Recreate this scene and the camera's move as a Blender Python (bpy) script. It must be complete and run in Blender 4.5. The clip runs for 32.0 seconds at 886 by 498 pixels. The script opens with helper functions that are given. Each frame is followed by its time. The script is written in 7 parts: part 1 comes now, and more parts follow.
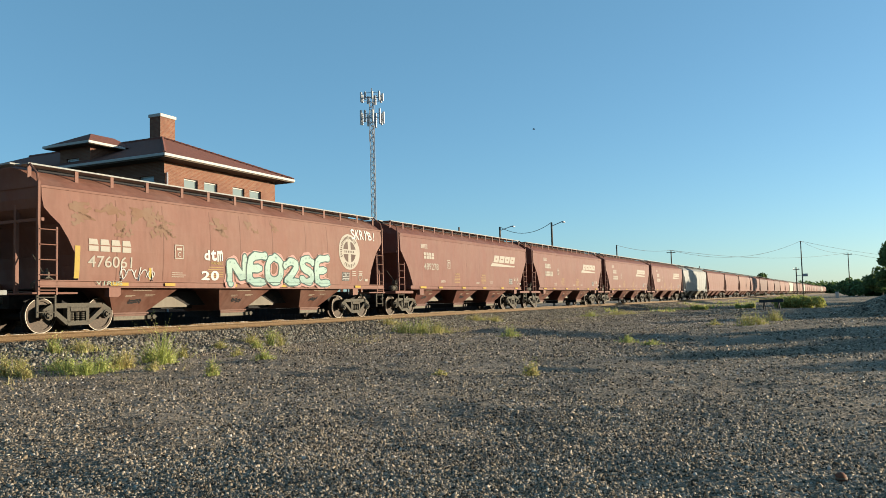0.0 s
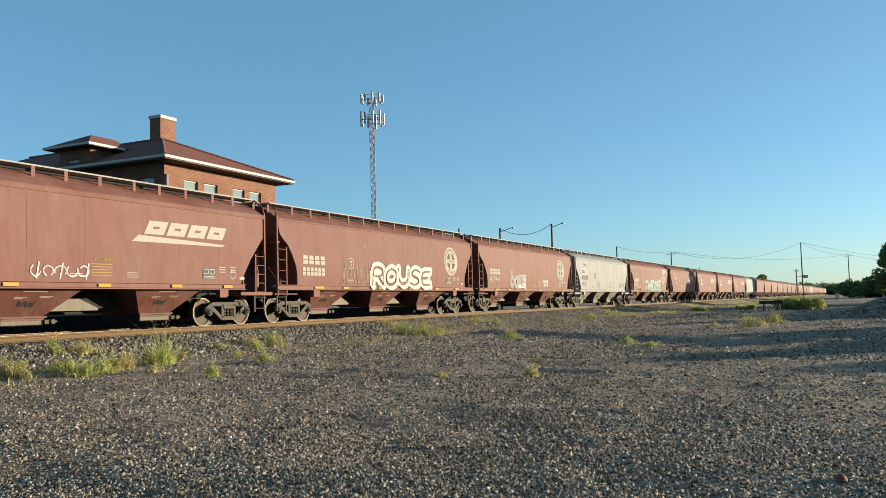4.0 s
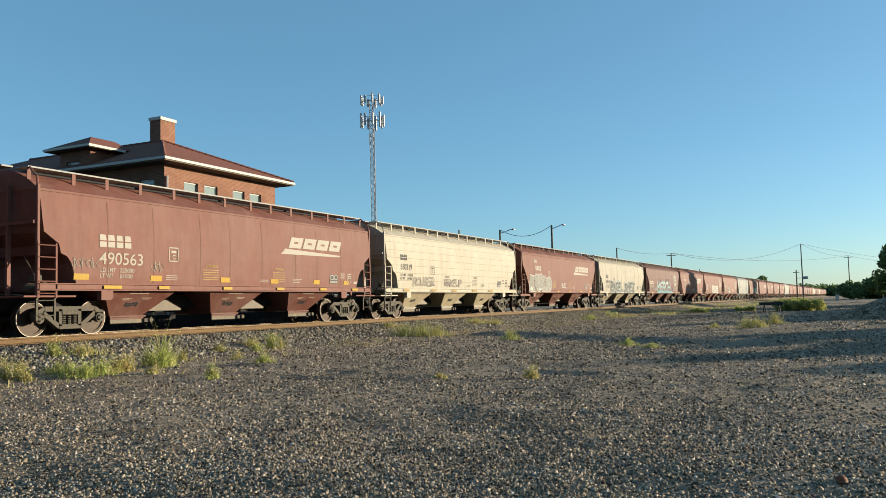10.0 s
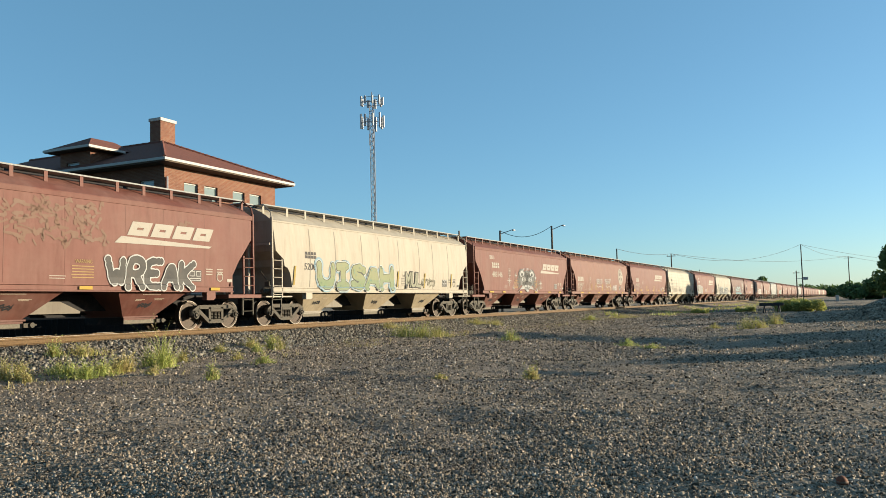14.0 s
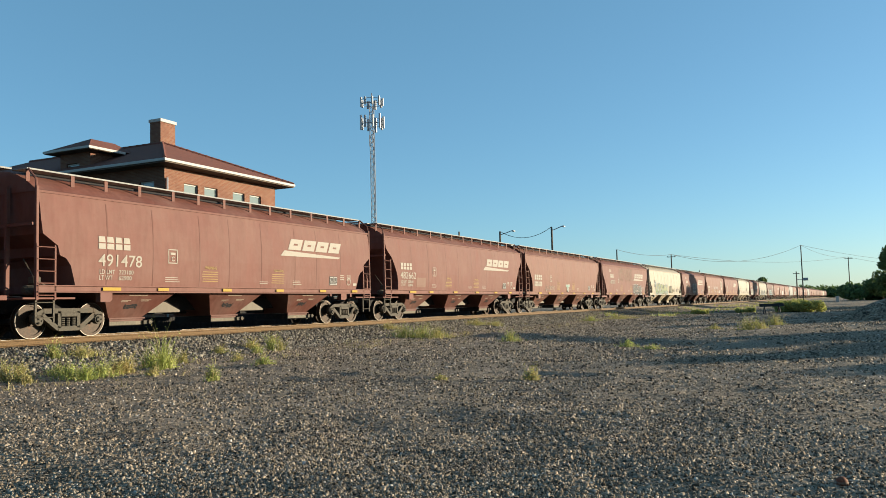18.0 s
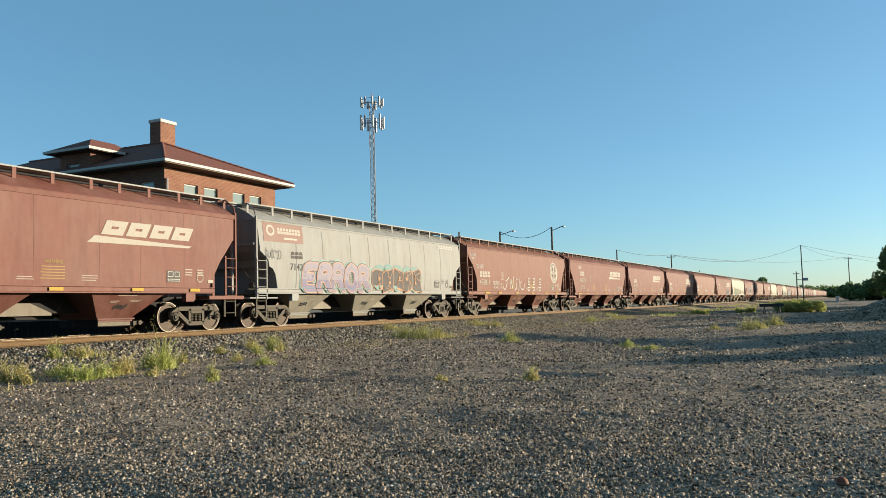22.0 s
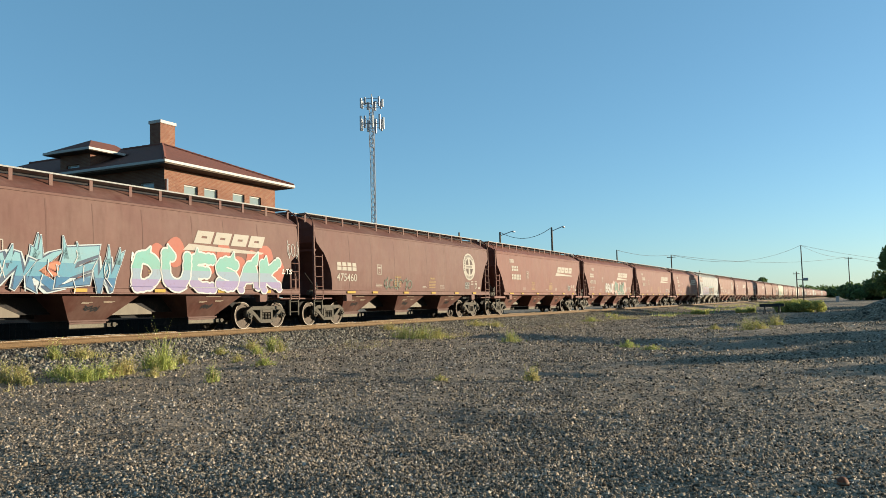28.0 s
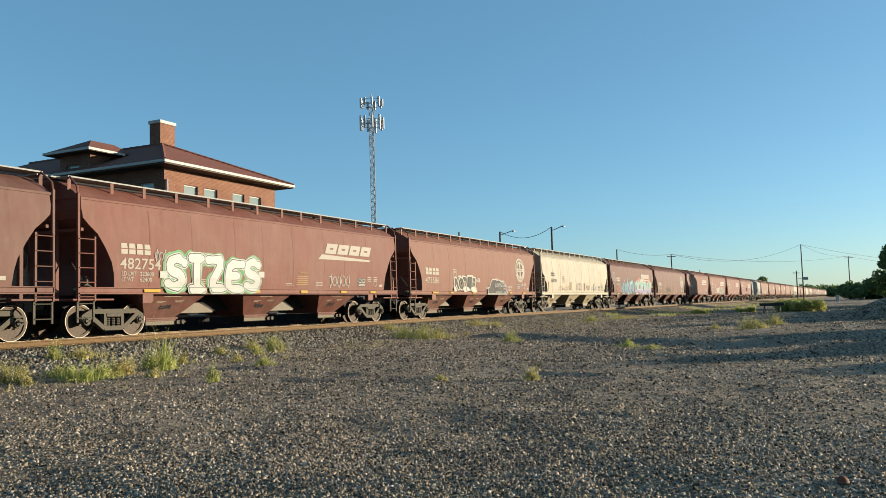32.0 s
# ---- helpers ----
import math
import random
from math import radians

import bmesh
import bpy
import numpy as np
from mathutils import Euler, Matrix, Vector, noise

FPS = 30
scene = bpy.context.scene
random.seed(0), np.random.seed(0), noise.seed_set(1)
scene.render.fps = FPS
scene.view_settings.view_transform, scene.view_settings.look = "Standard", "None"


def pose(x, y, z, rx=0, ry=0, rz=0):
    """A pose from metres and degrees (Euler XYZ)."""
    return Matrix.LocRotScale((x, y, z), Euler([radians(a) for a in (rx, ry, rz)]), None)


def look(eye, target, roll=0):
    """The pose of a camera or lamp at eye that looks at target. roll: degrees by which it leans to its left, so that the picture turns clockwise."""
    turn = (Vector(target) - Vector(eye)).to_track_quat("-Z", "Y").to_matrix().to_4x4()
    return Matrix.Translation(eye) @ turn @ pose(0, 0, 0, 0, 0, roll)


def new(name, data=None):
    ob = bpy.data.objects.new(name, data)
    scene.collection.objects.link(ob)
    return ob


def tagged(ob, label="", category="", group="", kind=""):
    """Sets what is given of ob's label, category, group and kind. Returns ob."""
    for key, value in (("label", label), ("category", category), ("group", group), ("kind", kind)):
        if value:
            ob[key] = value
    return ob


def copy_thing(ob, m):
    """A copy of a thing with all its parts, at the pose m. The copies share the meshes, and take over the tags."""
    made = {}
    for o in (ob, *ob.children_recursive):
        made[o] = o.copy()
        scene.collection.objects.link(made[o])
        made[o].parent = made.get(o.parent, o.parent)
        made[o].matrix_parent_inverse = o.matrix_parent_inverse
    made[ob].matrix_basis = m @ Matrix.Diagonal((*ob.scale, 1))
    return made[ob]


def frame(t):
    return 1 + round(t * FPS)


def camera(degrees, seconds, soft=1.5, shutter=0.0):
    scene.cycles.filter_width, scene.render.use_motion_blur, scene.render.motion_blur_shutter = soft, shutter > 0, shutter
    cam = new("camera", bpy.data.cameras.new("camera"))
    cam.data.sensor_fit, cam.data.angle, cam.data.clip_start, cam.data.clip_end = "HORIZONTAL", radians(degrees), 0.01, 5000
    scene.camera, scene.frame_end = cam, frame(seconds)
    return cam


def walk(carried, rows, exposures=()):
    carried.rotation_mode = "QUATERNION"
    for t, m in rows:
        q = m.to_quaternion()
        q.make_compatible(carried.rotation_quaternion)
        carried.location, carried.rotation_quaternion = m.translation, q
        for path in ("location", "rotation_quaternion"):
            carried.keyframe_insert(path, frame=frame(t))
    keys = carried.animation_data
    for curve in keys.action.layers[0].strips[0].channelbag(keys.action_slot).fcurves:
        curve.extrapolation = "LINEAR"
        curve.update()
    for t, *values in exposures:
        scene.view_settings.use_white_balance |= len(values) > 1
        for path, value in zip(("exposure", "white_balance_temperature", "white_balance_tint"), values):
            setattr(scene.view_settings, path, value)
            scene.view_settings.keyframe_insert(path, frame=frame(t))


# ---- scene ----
# The camera stands at the edge of a gravel lot beside a railway; x runs along the track, y towards it.
RAIL = 0.62                       # height of the rail head over the lot
EYE = Vector((0.0, 0.0, RAIL + 0.553))
cam = camera(57.13, 32.0, soft=0.7)


def aim(yaw, pitch, roll):
    y, p = radians(yaw), radians(pitch)
    way = Vector((math.sin(y) * math.cos(p), math.cos(y) * math.cos(p), math.sin(p)))
    return look(EYE, EYE + way * 10, roll)


walk(cam, [(t, aim(64.935, p, r)) for t, p, r in (
    (0.0, 3.708, -1.470), (3.0, 3.796, -1.445), (6.0, 3.827, -1.470), (9.0, 3.898, -1.494), (13.0, 3.953, -1.509),
    (17.0, 4.021, -1.544), (19.0, 4.040, -1.544), (23.0, 4.052, -1.569), (28.0, 4.086, -1.642), (32.0, 4.061, -1.716))],
     [(0.0, 1.24, 7050, 3), (7.0, 1.24, 7050, 3), (9.0, 1.17, 7050, 3), (11.0, 1.23, 7050, 3), (28.0, 1.23, 7050, 3), (29.5, 1.09, 7050, 3), (32.0, 1.17, 7050, 3)])

# ---- light ----
SUN_AZ, SUN_EL = radians(143.0), radians(8.0)
to_sun = Vector((math.sin(SUN_AZ) * math.cos(SUN_EL), math.cos(SUN_AZ) * math.cos(SUN_EL), math.sin(SUN_EL)))
world = bpy.data.worlds.new("sky")
scene.world = world
world.use_nodes = True
wn = world.node_tree
sky = wn.nodes.new("ShaderNodeTexSky")
sky.sky_type, sky.sun_disc = "NISHITA", False
sky.sun_elevation, sky.sun_rotation = SUN_EL, SUN_AZ
sky.air_density, sky.dust_density, sky.ozone_density = 0.78, 0.48, 3.35
wn.nodes["Background"].inputs["Strength"].default_value = 0.121
sky_mix = wn.nodes.new("ShaderNodeMix")   # one constant blue mixed into the sky, flattening its bright horizon
sky_mix.data_type = "RGBA"
sky_mix.inputs["Factor"].default_value = 0.40
wn.links.new(sky.outputs[0], sky_mix.inputs[6])
sky_mix.inputs[7].default_value = (0.52, 1.36, 2.05, 1.0)
wn.links.new(sky_mix.outputs[2], wn.nodes["Background"].inputs["Color"])
sun = new("sun", bpy.data.lights.new("sun", "SUN"))
sun.data.energy, sun.data.angle, sun.data.color = 5.0, radians(0.55), (1.0, 0.875, 0.72)
sun.matrix_world = look(to_sun * 300, (0, 0, 0))


# ---- materials ----
def nodes_of(name, rough=0.7, metal=0.0):
    m = bpy.data.materials.new(name)
    m.use_nodes = True
    nt = m.node_tree
    b = nt.nodes["Principled BSDF"]
    b.inputs["Roughness"].default_value, b.inputs["Metallic"].default_value = rough, metal
    b.inputs["Specular IOR Level"].default_value = 0.22
    return m, nt, b


def add(nt, kind, **values):
    n = nt.nodes.new(kind)
    for k, v in values.items():
        n.inputs[k.replace("_", " ")].default_value = v
    return n


def ramp(nt, source, stops):
    r = nt.nodes.new("ShaderNodeValToRGB")
    e = r.color_ramp.elements
    e[0].position, e[0].color = stops[0][0], (*stops[0][1], 1)
    e[1].position, e[1].color = stops[-1][0], (*stops[-1][1], 1)
    for p, c in stops[1:-1]:
        k = e.new(p)
        k.color = (*c, 1)
    nt.links.new(source, r.inputs[0])
    return r.outputs[0]


def grey(*v):
    return [(p, (c, c, c)) for p, c in v]


def mix(nt, fac, a, b, mode="MIX"):
    n = nt.nodes.new("ShaderNodeMix")
    n.data_type, n.blend_type = "RGBA", mode
    for sock, v in ((n.inputs[0], fac), (n.inputs[6], a), (n.inputs[7], b)):
        if isinstance(v, (int, float)):
            sock.default_value = v
        elif isinstance(v, tuple):
            sock.default_value = (*v, 1)
        else:
            nt.links.new(v, sock)
    return n.outputs[2]


def bump(nt, b, height, strength, dist):
    n = add(nt, "ShaderNodeBump", Strength=strength, Distance=dist)
    nt.links.new(height, n.inputs["Height"])
    nt.links.new(n.outputs[0], b.inputs["Normal"])


def coords(nt, scale=(1, 1, 1), kind="Object"):
    c = nt.nodes.new("ShaderNodeTexCoord")
    m = add(nt, "ShaderNodeMapping", Scale=scale)
    nt.links.new(c.outputs[kind], m.inputs[0])
    return m.outputs[0]


def noise_tex(nt, vec, scale, detail=4, rough=0.6):
    n = add(nt, "ShaderNodeTexNoise", Scale=scale, Detail=detail, Roughness=rough)
    nt.links.new(vec, n.inputs["Vector"])
    return n.outputs["Fac"]


def surface(name, color, rough=0.7, metal=0.0, spread=0.35, scale=6.0, dirt=None, dirt_at=0.55, relief=0.2, depth=0.01, stretch=(1, 1, 1)):
    """A surface with variation at two scales: a fine grain and larger stains of the colour dirt."""
    m, nt, b = nodes_of(name, rough, metal)
    v = coords(nt, stretch)
    fine = noise_tex(nt, v, scale * 6, 5)
    big = noise_tex(nt, v, scale * 0.5, 5, 0.7)
    lo, hi = tuple(c * (1 - spread) for c in color), tuple(min(1, c * (1 + spread)) for c in color)
    col = ramp(nt, fine, [(0.3, lo), (0.7, hi)])
    if dirt:
        fac = ramp(nt, big, grey((dirt_at, 0.0), (dirt_at + 0.18, 0.8)))
        col = mix(nt, fac, col, dirt)
    nt.links.new(col, b.inputs["Base Color"])
    bump(nt, b, fine, relief, depth)
    return m


def paint_material(name, seams=True):
    """Railway paint: the colour is the object's own, with chalking, streaks of grime and rust."""
    m, nt, b = nodes_of(name, 0.55)
    info = nt.nodes.new("ShaderNodeObjectInfo")
    c = nt.nodes.new("ShaderNodeTexCoord")
    off = nt.nodes.new("ShaderNodeVectorMath")
    off.operation = "MULTIPLY_ADD"
    off.inputs[1].default_value = (1, 1, 1)
    nt.links.new(c.outputs["Object"], off.inputs[0])
    nt.links.new(info.outputs["Random"], off.inputs[2])
    wide = nt.nodes.new("ShaderNodeVectorMath")
    wide.operation = "MULTIPLY"
    wide.inputs[1].default_value = (1, 1, 0.18)
    nt.links.new(off.outputs[0], wide.inputs[0])
    chalk = noise_tex(nt, off.outputs[0], 0.7, 6, 0.65)
    streak = noise_tex(nt, wide.outputs[0], 3.0, 6, 0.7)
    fine = noise_tex(nt, off.outputs[0], 30, 4)
    own = info.outputs["Color"]
    base = mix(nt, ramp(nt, chalk, grey((0.38, 0.0), (0.68, 0.55))), own, mix(nt, 0.35, own, (0.24, 0.195, 0.165)))
    base = mix(nt, ramp(nt, streak, grey((0.50, 0.0), (0.76, 0.50))), base, (0.66, 0.55, 0.47), "MULTIPLY")
    base = mix(nt, ramp(nt, fine, grey((0.60, 0.0), (0.75, 0.30))), base, (0.62, 0.50, 0.42), "MULTIPLY")
    nt.links.new(base, b.inputs["Base Color"])
    rr = add(nt, "ShaderNodeMapRange", To_Min=0.58, To_Max=0.80)
    nt.links.new(chalk, rr.inputs["Value"])
    nt.links.new(rr.outputs[0], b.inputs["Roughness"])
    tall = nt.nodes.new("ShaderNodeVectorMath")
    tall.operation = "MULTIPLY"
    tall.inputs[1].default_value = (1.0, 1.0, 0.35)
    nt.links.new(off.outputs[0], tall.inputs[0])
    dent = noise_tex(nt, tall.outputs[0], 0.9, 3, 0.5)
    bump(nt, b, dent, 0.75, 0.16)
    return m


M = {}
M["paint"] = paint_material("weathered_paint")
M["truck"] = surface("cast_steel", (0.062, 0.053, 0.041), 0.75, 0.0, 0.4, 5, (0.08, 0.05, 0.03))
# near-black: shade under the cars and boards is put into this colour
M["dark"] = surface("grimy_shaded_steel", (0.014, 0.012, 0.012), 0.8, 0.0, 0.4, 5, (0.06, 0.04, 0.03))
M["tread"] = surface("wheel_steel", (0.042, 0.029, 0.021), 0.6, 0.3, 0.4, 5, (0.10, 0.05, 0.03))
M["rim"] = surface("polished_rim", (0.22, 0.19, 0.16), 0.5, 0.3, 0.15, 8)
M["grip"] = surface("galvanised_grating", (0.20, 0.20, 0.195), 0.6, 0.0, 0.2, 8, (0.3, 0.25, 0.2))
M["rail"] = surface("rusty_rail", (0.105, 0.062, 0.028), 0.75, 0.1, 0.35, 4, (0.10, 0.058, 0.03))
M["railtop"] = surface("polished_railhead", (0.24, 0.22, 0.20), 0.4, 0.6, 0.1, 4)
M["tie"] = surface("weathered_tie", (0.078, 0.058, 0.043), 0.9, 0, 0.4, 3)
M["cream"] = surface("cream_lettering", (0.30, 0.25, 0.195), 0.6, 0, 0.12, 3, (0.5, 0.36, 0.26), 0.6)
M["black"] = surface("black_paint", (0.023, 0.025, 0.027), 0.6, 0, 0.2, 3)
M["sill"] = surface("dusty_sill", (0.125, 0.107, 0.082), 0.85, 0, 0.2, 3, (0.25, 0.2, 0.14))
M["brick"] = None


def brick_material():
    m, nt, b = nodes_of("red_brick", 0.85)
    v = coords(nt)
    sw = nt.nodes.new("ShaderNodeSeparateXYZ")
    nt.links.new(v, sw.inputs[0])
    s = nt.nodes.new("ShaderNodeMath")
    nt.links.new(sw.outputs[0], s.inputs[0])
    nt.links.new(sw.outputs[1], s.inputs[1])
    cv = nt.nodes.new("ShaderNodeCombineXYZ")
    nt.links.new(s.outputs[0], cv.inputs[0])
    nt.links.new(sw.outputs[2], cv.inputs[1])
    br = add(nt, "ShaderNodeTexBrick", Scale=1.0, Mortar_Size=0.008, Brick_Width=0.21, Row_Height=0.075, Bias=-0.2)
    br.inputs["Color1"].default_value = (0.172, 0.066, 0.038, 1)
    br.inputs["Color2"].default_value = (0.12, 0.042, 0.026, 1)
    br.inputs["Mortar"].default_value = (0.192, 0.136, 0.1, 1)
    nt.links.new(cv.outputs[0], br.inputs["Vector"])
    col = mix(nt, ramp(nt, noise_tex(nt, v, 0.6, 5), grey((0.42, 0.0), (0.62, 0.55))), br.outputs["Color"], (0.112, 0.048, 0.032))
    col = mix(nt, ramp(nt, noise_tex(nt, coords(nt, (1, 1, 2.5)), 2.2, 6, 0.75), grey((0.52, 0.0), (0.70, 0.5))), col, (0.232, 0.14, 0.092))
    nt.links.new(col, b.inputs["Base Color"])
    bump(nt, b, br.outputs["Fac"], -0.5, 0.01)
    return m


M["brick"] = brick_material()
M["roof"] = surface("red_roof_tiles", (0.15, 0.056, 0.040), 0.85, 0, 0.35, 4, (0.10, 0.05, 0.04), 0.5, 0.4, 0.02)
M["trim"] = surface("white_trim", (0.37, 0.35, 0.325), 0.6, 0, 0.08, 3)
M["frame"] = surface("window_frame_paint", (0.468, 0.468, 0.452), 0.6, 0, 0.1, 4)
# soffit brown is darkened for the shade under the eaves
M["soffit"] = surface("shaded_brown_soffit", (0.094, 0.066, 0.047), 0.8, 0, 0.25, 3)
M["galv"] = surface("galvanised_steel", (0.25, 0.26, 0.28), 0.5, 0.4, 0.15, 3)
M["antenna"] = surface("antenna_plastic", (0.40, 0.41, 0.42), 0.5, 0, 0.08, 3)
M["pole"] = surface("weathered_pole", (0.125, 0.094, 0.07), 0.9, 0, 0.4, 3, stretch=(1, 1, 0.1))
M["wire"] = surface("cable", (0.039, 0.039, 0.039), 0.7)
M["bark"] = surface("bark", (0.086, 0.062, 0.043), 0.9, 0, 0.4, 6, stretch=(1, 1, 0.2))
glass, gnt, gb = nodes_of("window_glass", 0.06)
gb.inputs["Base Color"].default_value = (0.13, 0.16, 0.15, 1)
gb.inputs["Specular IOR Level"].default_value = 0.9
M["glass"] = glass


def leaf_material(name, lo, hi):
    m, nt, b = nodes_of(name, 0.6)
    g = nt.nodes.new("ShaderNodeNewGeometry")
    col = ramp(nt, g.outputs["Random Per Island"], [(0.0, lo), (1.0, hi)])
    nt.links.new(col, b.inputs["Base Color"])
    tr = nt.nodes.new("ShaderNodeBsdfTranslucent")
    nt.links.new(col, tr.inputs[0])
    mx = nt.nodes.new("ShaderNodeMixShader")
    mx.inputs[0].default_value = 0.3
    nt.links.new(b.outputs[0], mx.inputs[1])
    nt.links.new(tr.outputs[0], mx.inputs[2])
    nt.links.new(mx.outputs[0], nt.nodes["Material Output"].inputs[0])
    return m


M["leaf"] = leaf_material("tree_leaves", (0.045, 0.075, 0.024), (0.13, 0.18, 0.055))
M["green"] = leaf_material("fresh_weed_leaves", (0.19, 0.235, 0.055), (0.46, 0.47, 0.15))
M["weed"] = leaf_material("weed_leaves", (0.19, 0.21, 0.052), (0.47, 0.42, 0.14))
M["bush"] = leaf_material("bush_leaves", (0.17, 0.20, 0.05), (0.47, 0.44, 0.14))
M["straw"] = leaf_material("dry_grass", (0.31, 0.25, 0.10), (0.54, 0.46, 0.22))


def gravel_material(name, tones, size, dust, dust_at=0.5):
    m, nt, b = nodes_of(name, 0.9)
    v = coords(nt)
    vo = add(nt, "ShaderNodeTexVoronoi", Scale=1 / size, Randomness=1.0)
    nt.links.new(v, vo.inputs["Vector"])
    v2 = add(nt, "ShaderNodeTexVoronoi", Scale=2.7 / size, Randomness=1.0)
    nt.links.new(v, v2.inputs["Vector"])
    sep = nt.nodes.new("ShaderNodeSeparateColor")
    nt.links.new(vo.outputs["Color"], sep.inputs[0])
    sep2 = nt.nodes.new("ShaderNodeSeparateColor")
    nt.links.new(v2.outputs["Color"], sep2.inputs[0])
    a = ramp(nt, sep.outputs[0], tones)
    c = ramp(nt, sep2.outputs[1], tones)
    col = mix(nt, 0.4, a, c)
    mid = noise_tex(nt, coords(nt, (1, 1.6, 1)), 1.1, 5, 0.65)
    col = mix(nt, ramp(nt, mid, grey((0.36, 0.32), (0.52, 0.0))), col, tones[0][1])
    big = noise_tex(nt, v, 0.25, 6, 0.7)
    col = mix(nt, ramp(nt, big, grey((dust_at, 0.0), (dust_at + 0.2, 0.75))), col, dust)
    nt.links.new(col, b.inputs["Base Color"])
    h = nt.nodes.new("ShaderNodeMath")
    h.operation = "ADD"
    nt.links.new(vo.outputs["Distance"], h.inputs[0])
    nt.links.new(v2.outputs["Distance"], h.inputs[1])
    bump(nt, b, h.outputs[0], -1.0, size * 0.8)
    rough = add(nt, "ShaderNodeBump", Strength=0.8, Distance=0.10)
    nt.links.new(noise_tex(nt, v, 2.6, 6, 0.7), rough.inputs["Height"])
    for n in [n for n in nt.nodes if n.bl_idname == "ShaderNodeBump" and n != rough]:
        nt.links.new(rough.outputs[0], n.inputs["Normal"])
    return m


LOT_TONES = [(0.0, (0.024, 0.018, 0.014)), (0.35, (0.087, 0.062, 0.041)), (0.75, (0.295, 0.218, 0.146)), (1.0, (0.53, 0.41, 0.30))]
M["lot"] = gravel_material("lot_gravel", LOT_TONES, 0.022, (0.31, 0.235, 0.17), 0.47)


def stone_material(name, tones):
    m, nt, b = nodes_of(name, 0.88)
    g = nt.nodes.new("ShaderNodeNewGeometry")
    col = ramp(nt, g.outputs["Random Per Island"], tones)
    col = mix(nt, ramp(nt, noise_tex(nt, coords(nt), 60, 3), grey((0.45, 0.0), (0.7, 0.5))), col, (0.05, 0.04, 0.03))
    col = mix(nt, ramp(nt, noise_tex(nt, coords(nt, (1, 1.5, 1)), 0.7, 5, 0.65), grey((0.40, 0.3), (0.53, 0.0))), col, (0.045, 0.036, 0.030))
    nt.links.new(col, b.inputs["Base Color"])
    return m


M["stones"] = stone_material("loose_stones", [(0.0, (0.034, 0.026, 0.018)), (0.25, (0.129, 0.096, 0.064)), (0.60, (0.352, 0.268, 0.186)), (0.95, (0.486, 0.382, 0.282)), (1.0, (0.58, 0.52, 0.45))])
M["ballast"] = stone_material("ballast_stones", [(0.0, (0.05, 0.042, 0.033)), (0.5, (0.21, 0.175, 0.132)), (1.0, (0.48, 0.42, 0.33))])


# ---- mesh helpers ----
def mesh_ob(name, bm, material, smooth=False):
    me = bpy.data.meshes.new(name)
    bm.to_mesh(me)
    bm.free()
    for m in material if isinstance(material, (list, tuple)) else [material]:
        me.materials.append(m)
    if smooth:
        me.shade_smooth()
    return new(name, me)


def part(name, bm, material, parent, label="", smooth=False):
    ob = mesh_ob(name, bm, material, smooth)
    ob.parent = parent
    return tagged(ob, label)


def raw(name, verts, faces, material, parent=None, smooth=False):
    me = bpy.data.meshes.new(name)
    me.from_pydata(verts, [], faces)
    me.materials.append(material)
    if smooth:
        me.shade_smooth()
    ob = new(name, me)
    ob.parent = parent
    return ob


def box(bm, x0, x1, y0, y1, z0, z1, bevel=0.0):
    r = bmesh.ops.create_cube(bm, size=1, matrix=Matrix.Translation(((x0 + x1) / 2, (y0 + y1) / 2, (z0 + z1) / 2))
                              @ Matrix.Diagonal((x1 - x0, y1 - y0, z1 - z0, 1)))
    if bevel:
        es = list({e for v in r["verts"] for e in v.link_edges})
        bmesh.ops.bevel(bm, geom=es, offset=bevel, segments=1, affect="EDGES")
    return bm


def boxes(*rows, bevel=0.0):
    bm = bmesh.new()
    for r in rows:
        box(bm, *r, bevel=bevel)
    return bm


def rod(bm, a, b, r, n=6, r2=None):
    a, b = Vector(a), Vector(b)
    d = b - a
    m = Matrix.Translation((a + b) / 2) @ d.to_track_quat("Z", "Y").to_matrix().to_4x4()
    bmesh.ops.create_cone(bm, cap_ends=True, segments=n, radius1=r, radius2=r if r2 is None else r2, depth=d.length, matrix=m)
    return bm


def prism(bm, outline, y0, y1):
    """An outline in x, z, drawn out from y0 to y1."""
    a = [bm.verts.new((x, y0, z)) for x, z in outline]
    b = [bm.verts.new((x, y1, z)) for x, z in outline]
    n = len(outline)
    bm.faces.new(a)
    bm.faces.new(b[::-1])
    for i in range(n):
        bm.faces.new((a[i], b[i], b[(i + 1) % n], a[(i + 1) % n]))
    bmesh.ops.recalc_face_normals(bm, faces=bm.faces)
    return bm


def disc_prism(bm, outer, inner, y0, y1, n=28):
    """A ring round the y axis, as (x, z, r)."""
    rows = []
    for k in range(n):
        a = 2 * math.pi * k / n
        rows.append([bm.verts.new((outer * math.cos(a), y0, outer * math.sin(a))), bm.verts.new((outer * math.cos(a), y1, outer * math.sin(a))),
                     bm.verts.new((inner * math.cos(a), y1, inner * math.sin(a))), bm.verts.new((inner * math.cos(a), y0, inner * math.sin(a)))])
    for k in range(n):
        p, q = rows[k], rows[(k + 1) % n]
        for i in range(4):
            bm.faces.new((p[i], q[i], q[(i + 1) % 4], p[(i + 1) % 4]))
    return bm


# ---- the track's line ----
YC, BEND_AT, BEND, BEND_LEN = 19.411, -10.0, 0.0003054, 100.0


